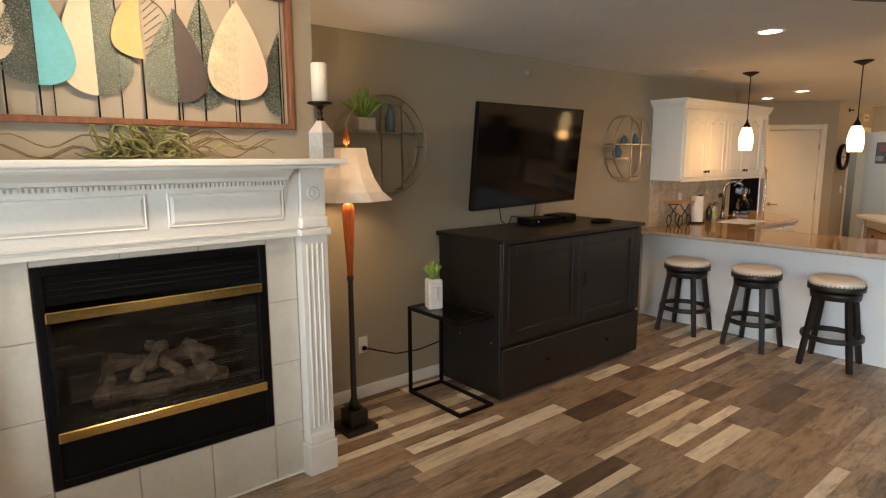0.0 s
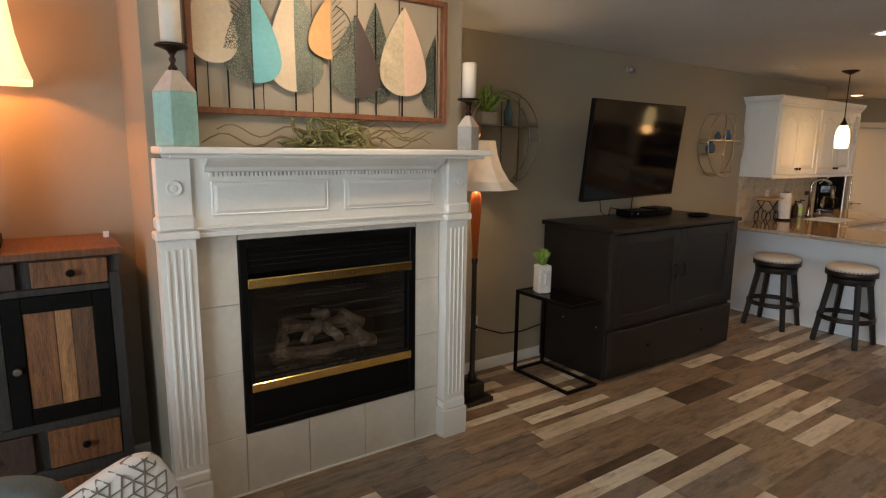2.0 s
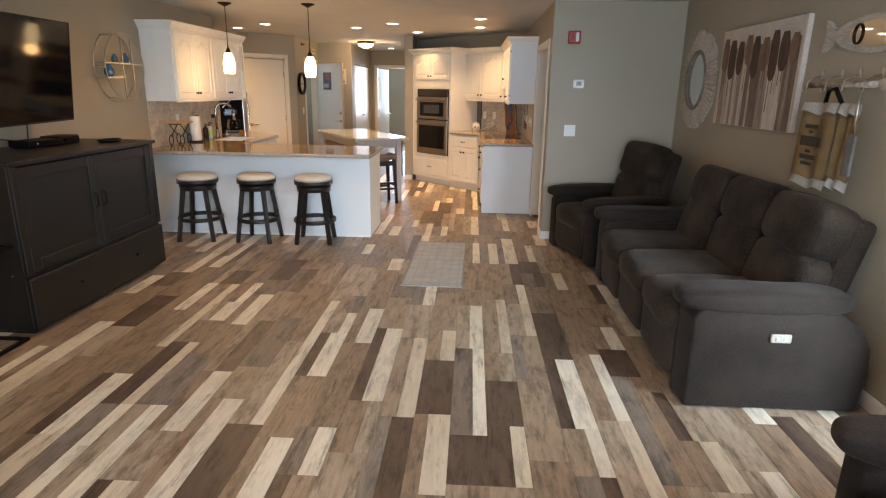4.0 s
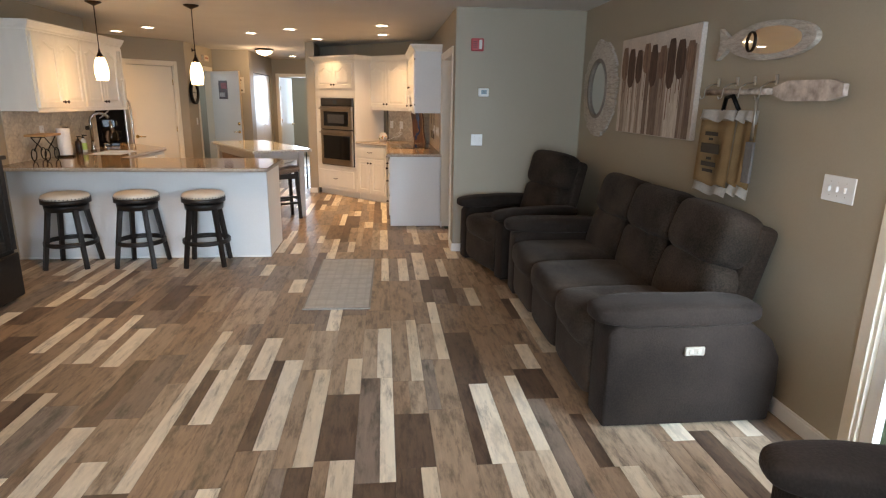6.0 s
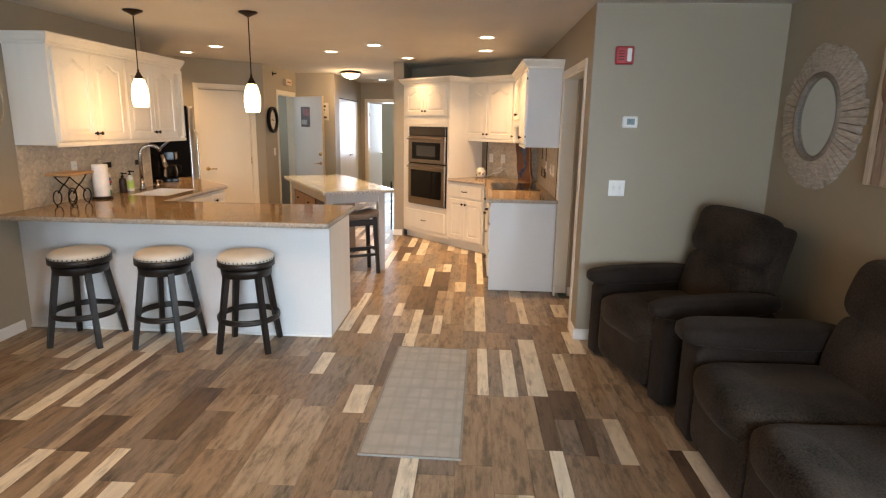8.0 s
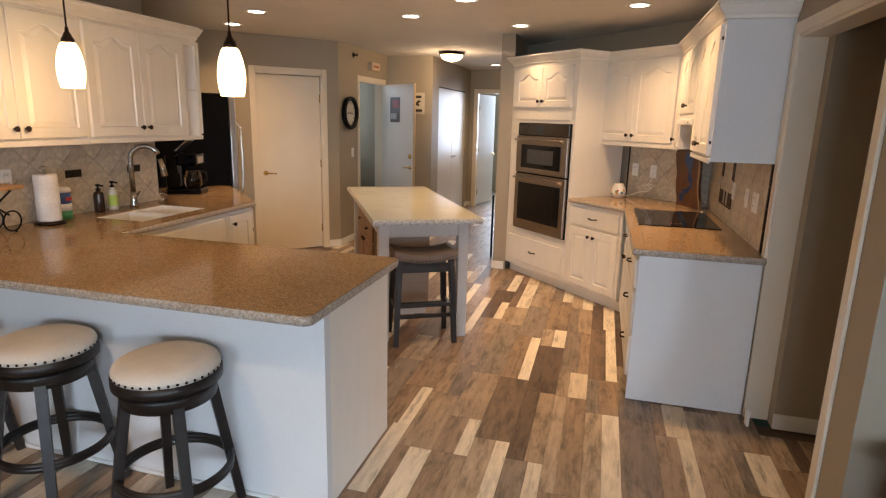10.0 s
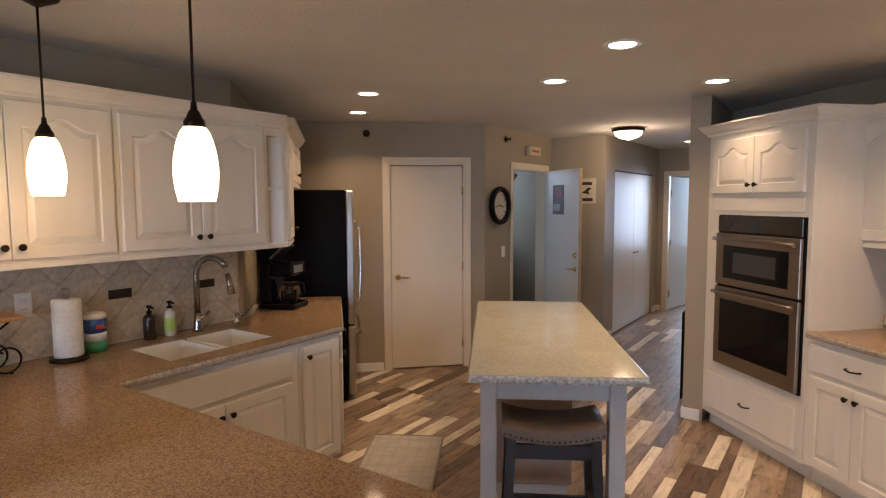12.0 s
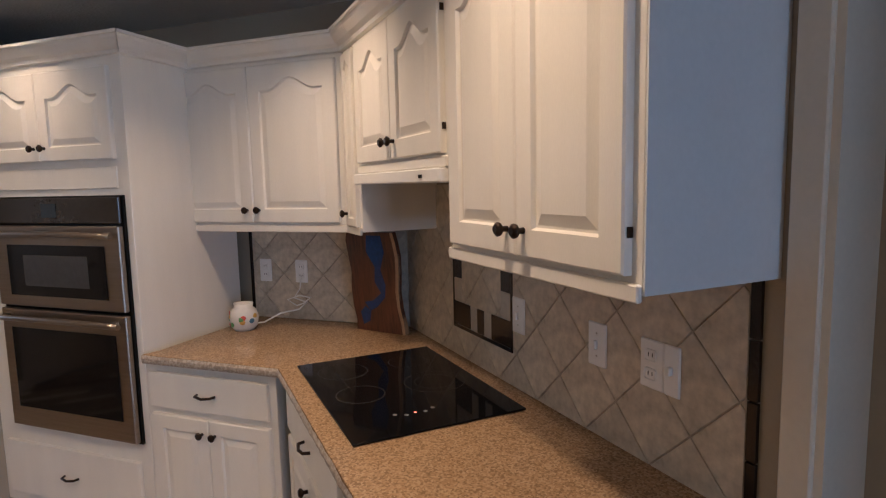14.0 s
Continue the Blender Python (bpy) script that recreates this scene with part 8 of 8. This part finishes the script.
boxed("print_bar", mat("red_print", (0.35, 0.10, 0.06), 0.5), ex, -0.09, 0.09, -0.062, -0.0602, -0.012, 0.012)
ss = thing("sprinkler_head", "small sidewall sprinkler head by the ceiling", "sprinkler", pose(10.42, 3.1495, 2.33))
lathed("body", BRONZE, ss, [(0.035, 0.001), (0.03, 0.006), (0.01, 0.01), (0.008, 0.05), (0.02, 0.052), (0.018, 0.056)], seg=14).matrix_basis = pose(0, 0, 0, 90)
ss2 = thing("sprinkler_head", "small sidewall sprinkler head above the pantry door", "sprinkler", on_line(PA, PB, 0.95) @ pose(0, -0.0005, 2.33))
lathed("body", BRONZE, ss2, [(0.035, 0.001), (0.03, 0.006), (0.01, 0.01), (0.008, 0.05), (0.02, 0.052), (0.018, 0.056)], seg=14).matrix_basis = pose(0, 0, 0, 90)
dm = open_door.matrix_basis
po = thing("door_poster", "small dark and red poster on the open door", "poster", dm @ pose(0.47, 0.0366, 1.69, 0, 0, 180) @ Matrix.Scale(0.98, 4))
boxed("sheet", mat("poster_dark", (0.10, 0.055, 0.05), 0.6, vary=0.5, scale=14), po, -0.13, 0.13, -0.003, 0, -0.17, 0.17)
boxed("picture_block", mat("poster_red", (0.32, 0.05, 0.045), 0.6, vary=0.4, scale=18), po, -0.06, 0.11, -0.0042, -0.0032, 0.02, 0.13)
boxed("picture_block", mat("poster_pale", (0.45, 0.40, 0.38), 0.6, vary=0.3, scale=18), po, -0.11, 0.05, -0.0042, -0.0032, -0.13, -0.05)
pc = thing("framed_print", "small framed print with black lettering and a bird", "picture", pose(11.5995, 2.70, 1.79, 0, 0, -90))
boxed("sheet", mat("cream_print", (0.62, 0.56, 0.46), 0.6, vary=0.1, scale=10), pc, -0.12, 0.12, -0.012, -0.0005, -0.15, 0.15, 0.002)
for z, w in ((0.09, 0.15), (-0.10, 0.17)):
    boxed("lettering_bar", INK, pc, -w / 2, w / 2, -0.014, -0.0122, z - 0.018, z + 0.018)
bm = bmesh.new()
outline_slab(bm, [(-0.07, -0.02), (-0.02, 0.0), (0.03, 0.045), (0.07, 0.03), (0.03, 0.0), (0.05, -0.04), (0.0, -0.03)], -0.014, -0.0122)
part("printed_bird", bm, INK, pc)
gt = thing("safety_gate", "folded black metal safety gate standing by the wall end", "gate", pose(9.98, 1.225, 0, 0, 0, 3))
for i in range(4):
    tubed("bar", BLACK, gt, [(0.02 + 0.03 * i, 0.02, 0.002), (0.02 + 0.03 * i, 0.02, 0.74)], 0.007, 7)
for z in (0.05, 0.40, 0.70):
    tubed("rail", BLACK, gt, [(0.02, 0.02, z), (0.11, 0.02, z)], 0.008, 7)
mt = thing("kitchen_mat", "small grey plaid woven mat on the kitchen floor", "mat", pose(7.978, 2.885, 0.001, 0, 0, 209.4))
boxed("weave", RUGM, mt, 0, 0.85, 0, 0.48, 0, 0.008, 0.002)
bm = bmesh.new()
frame_box(bm, -0.012, 0.862, -0.012, 0.492, 0.0, 0.010, 0.012)
bm.transform(Matrix(((1, 0, 0, 0), (0, 0, 1, 0), (0, 1, 0, 0), (0, 0, 0, 1))))
part("binding", bm, scene.objects["binding"].data.materials[0], mt)
# ---- floor planks ----
rng = random.Random(7)


def plank_geo(x0, x1, y0, y1):
    g, c = 0.0004, 0.0010
    lo = [(x0 + g, y0 + g, -0.012), (x1 - g, y0 + g, -0.012), (x1 - g, y1 - g, -0.012), (x0 + g, y1 - g, -0.012)]
    mid = [(x, y, -c) for x, y, z in lo]
    hi = [(x0 + g + c, y0 + g + c, 0), (x1 - g - c, y0 + g + c, 0), (x1 - g - c, y1 - g - c, 0), (x0 + g + c, y1 - g - c, 0)]
    faces = [(8, 9, 10, 11)]
    for a in (0, 4):
        faces += [(a + i, a + (i + 1) % 4, a + 4 + (i + 1) % 4, a + 4 + i) for i in range(4)]
    return lo + mid + hi, faces


rest = {False: ([], []), True: ([], [])}
near_count = 0
shared = {}


def lay(x, y, ln, w, pale):
    """One piece of flooring: an object of its own where the walk passes, else joined."""
    global near_count
    if 0.9 < x < 5.2 and -0.85 < y < 1.15 and near_count < 300:
        near_count += 1
        key = (ln, round(w, 3), pale)
        if key not in shared:
            v, f = plank_geo(0, ln, 0, w)
            data = bpy.data.meshes.new("plank")
            data.from_pydata(v, [], f)
            data.materials.append(PALE_PLANK if pale else PLANK)
            shared[key] = data
        piece("plank", shared[key], floor, pose(x, y, 0))
    else:
        v, f = plank_geo(x, x + ln, y, y + w)
        b = len(rest[pale][0])
        rest[pale][0].extend(v)
        rest[pale][1].extend(tuple(i + b for i in q) for q in f)


y = YS - 0.54
while y < 5.1:
    w = 0.18
    if y < YS - 0.02:
        x, end = 5.7, 6.6
    elif y < YK - 0.16:
        x, end = -3.2, 6.6
    elif y < 1.0:
        x, end = -3.2, 10.5
    elif y < 2.9:
        x, end = -3.2, 16.3
    elif y < YT:
        x, end = -3.2, 12.5
    else:
        x, end = 7.15, 12.5
    while x < end - 0.01:
        ln = rng.choice((0.36, 0.45, 0.60, 0.75, 0.95))
        if x < -3.19:
            ln = round(0.2 + 0.6 * rng.random(), 3)
        if x + ln > end:
            ln = end - x
        k = rng.random()
        if k < 0.30:
            s = rng.choice((0.07, 0.09, 0.11))
            lay(x, y, ln, s, True)
            lay(x, y + s, ln, w - s, False)
        elif k < 0.36:
            lay(x, y, ln, 0.12, True)
            lay(x, y + 0.12, ln, w - 0.12, False)
        elif k < 0.62:
            s = rng.choice((0.07, 0.09, 0.11))
            lay(x, y, ln, s, False)
            lay(x, y + s, ln, w - s, False)
        else:
            lay(x, y, ln, w, False)
        x += ln
    y += w
for pale in (False, True):
    data = bpy.data.meshes.new("planks")
    data.from_pydata(rest[pale][0], [], rest[pale][1])
    data.materials.append(PALE_REST if pale else PLANK_REST)
    tagged(piece("planks", data, floor), kind="stuff")
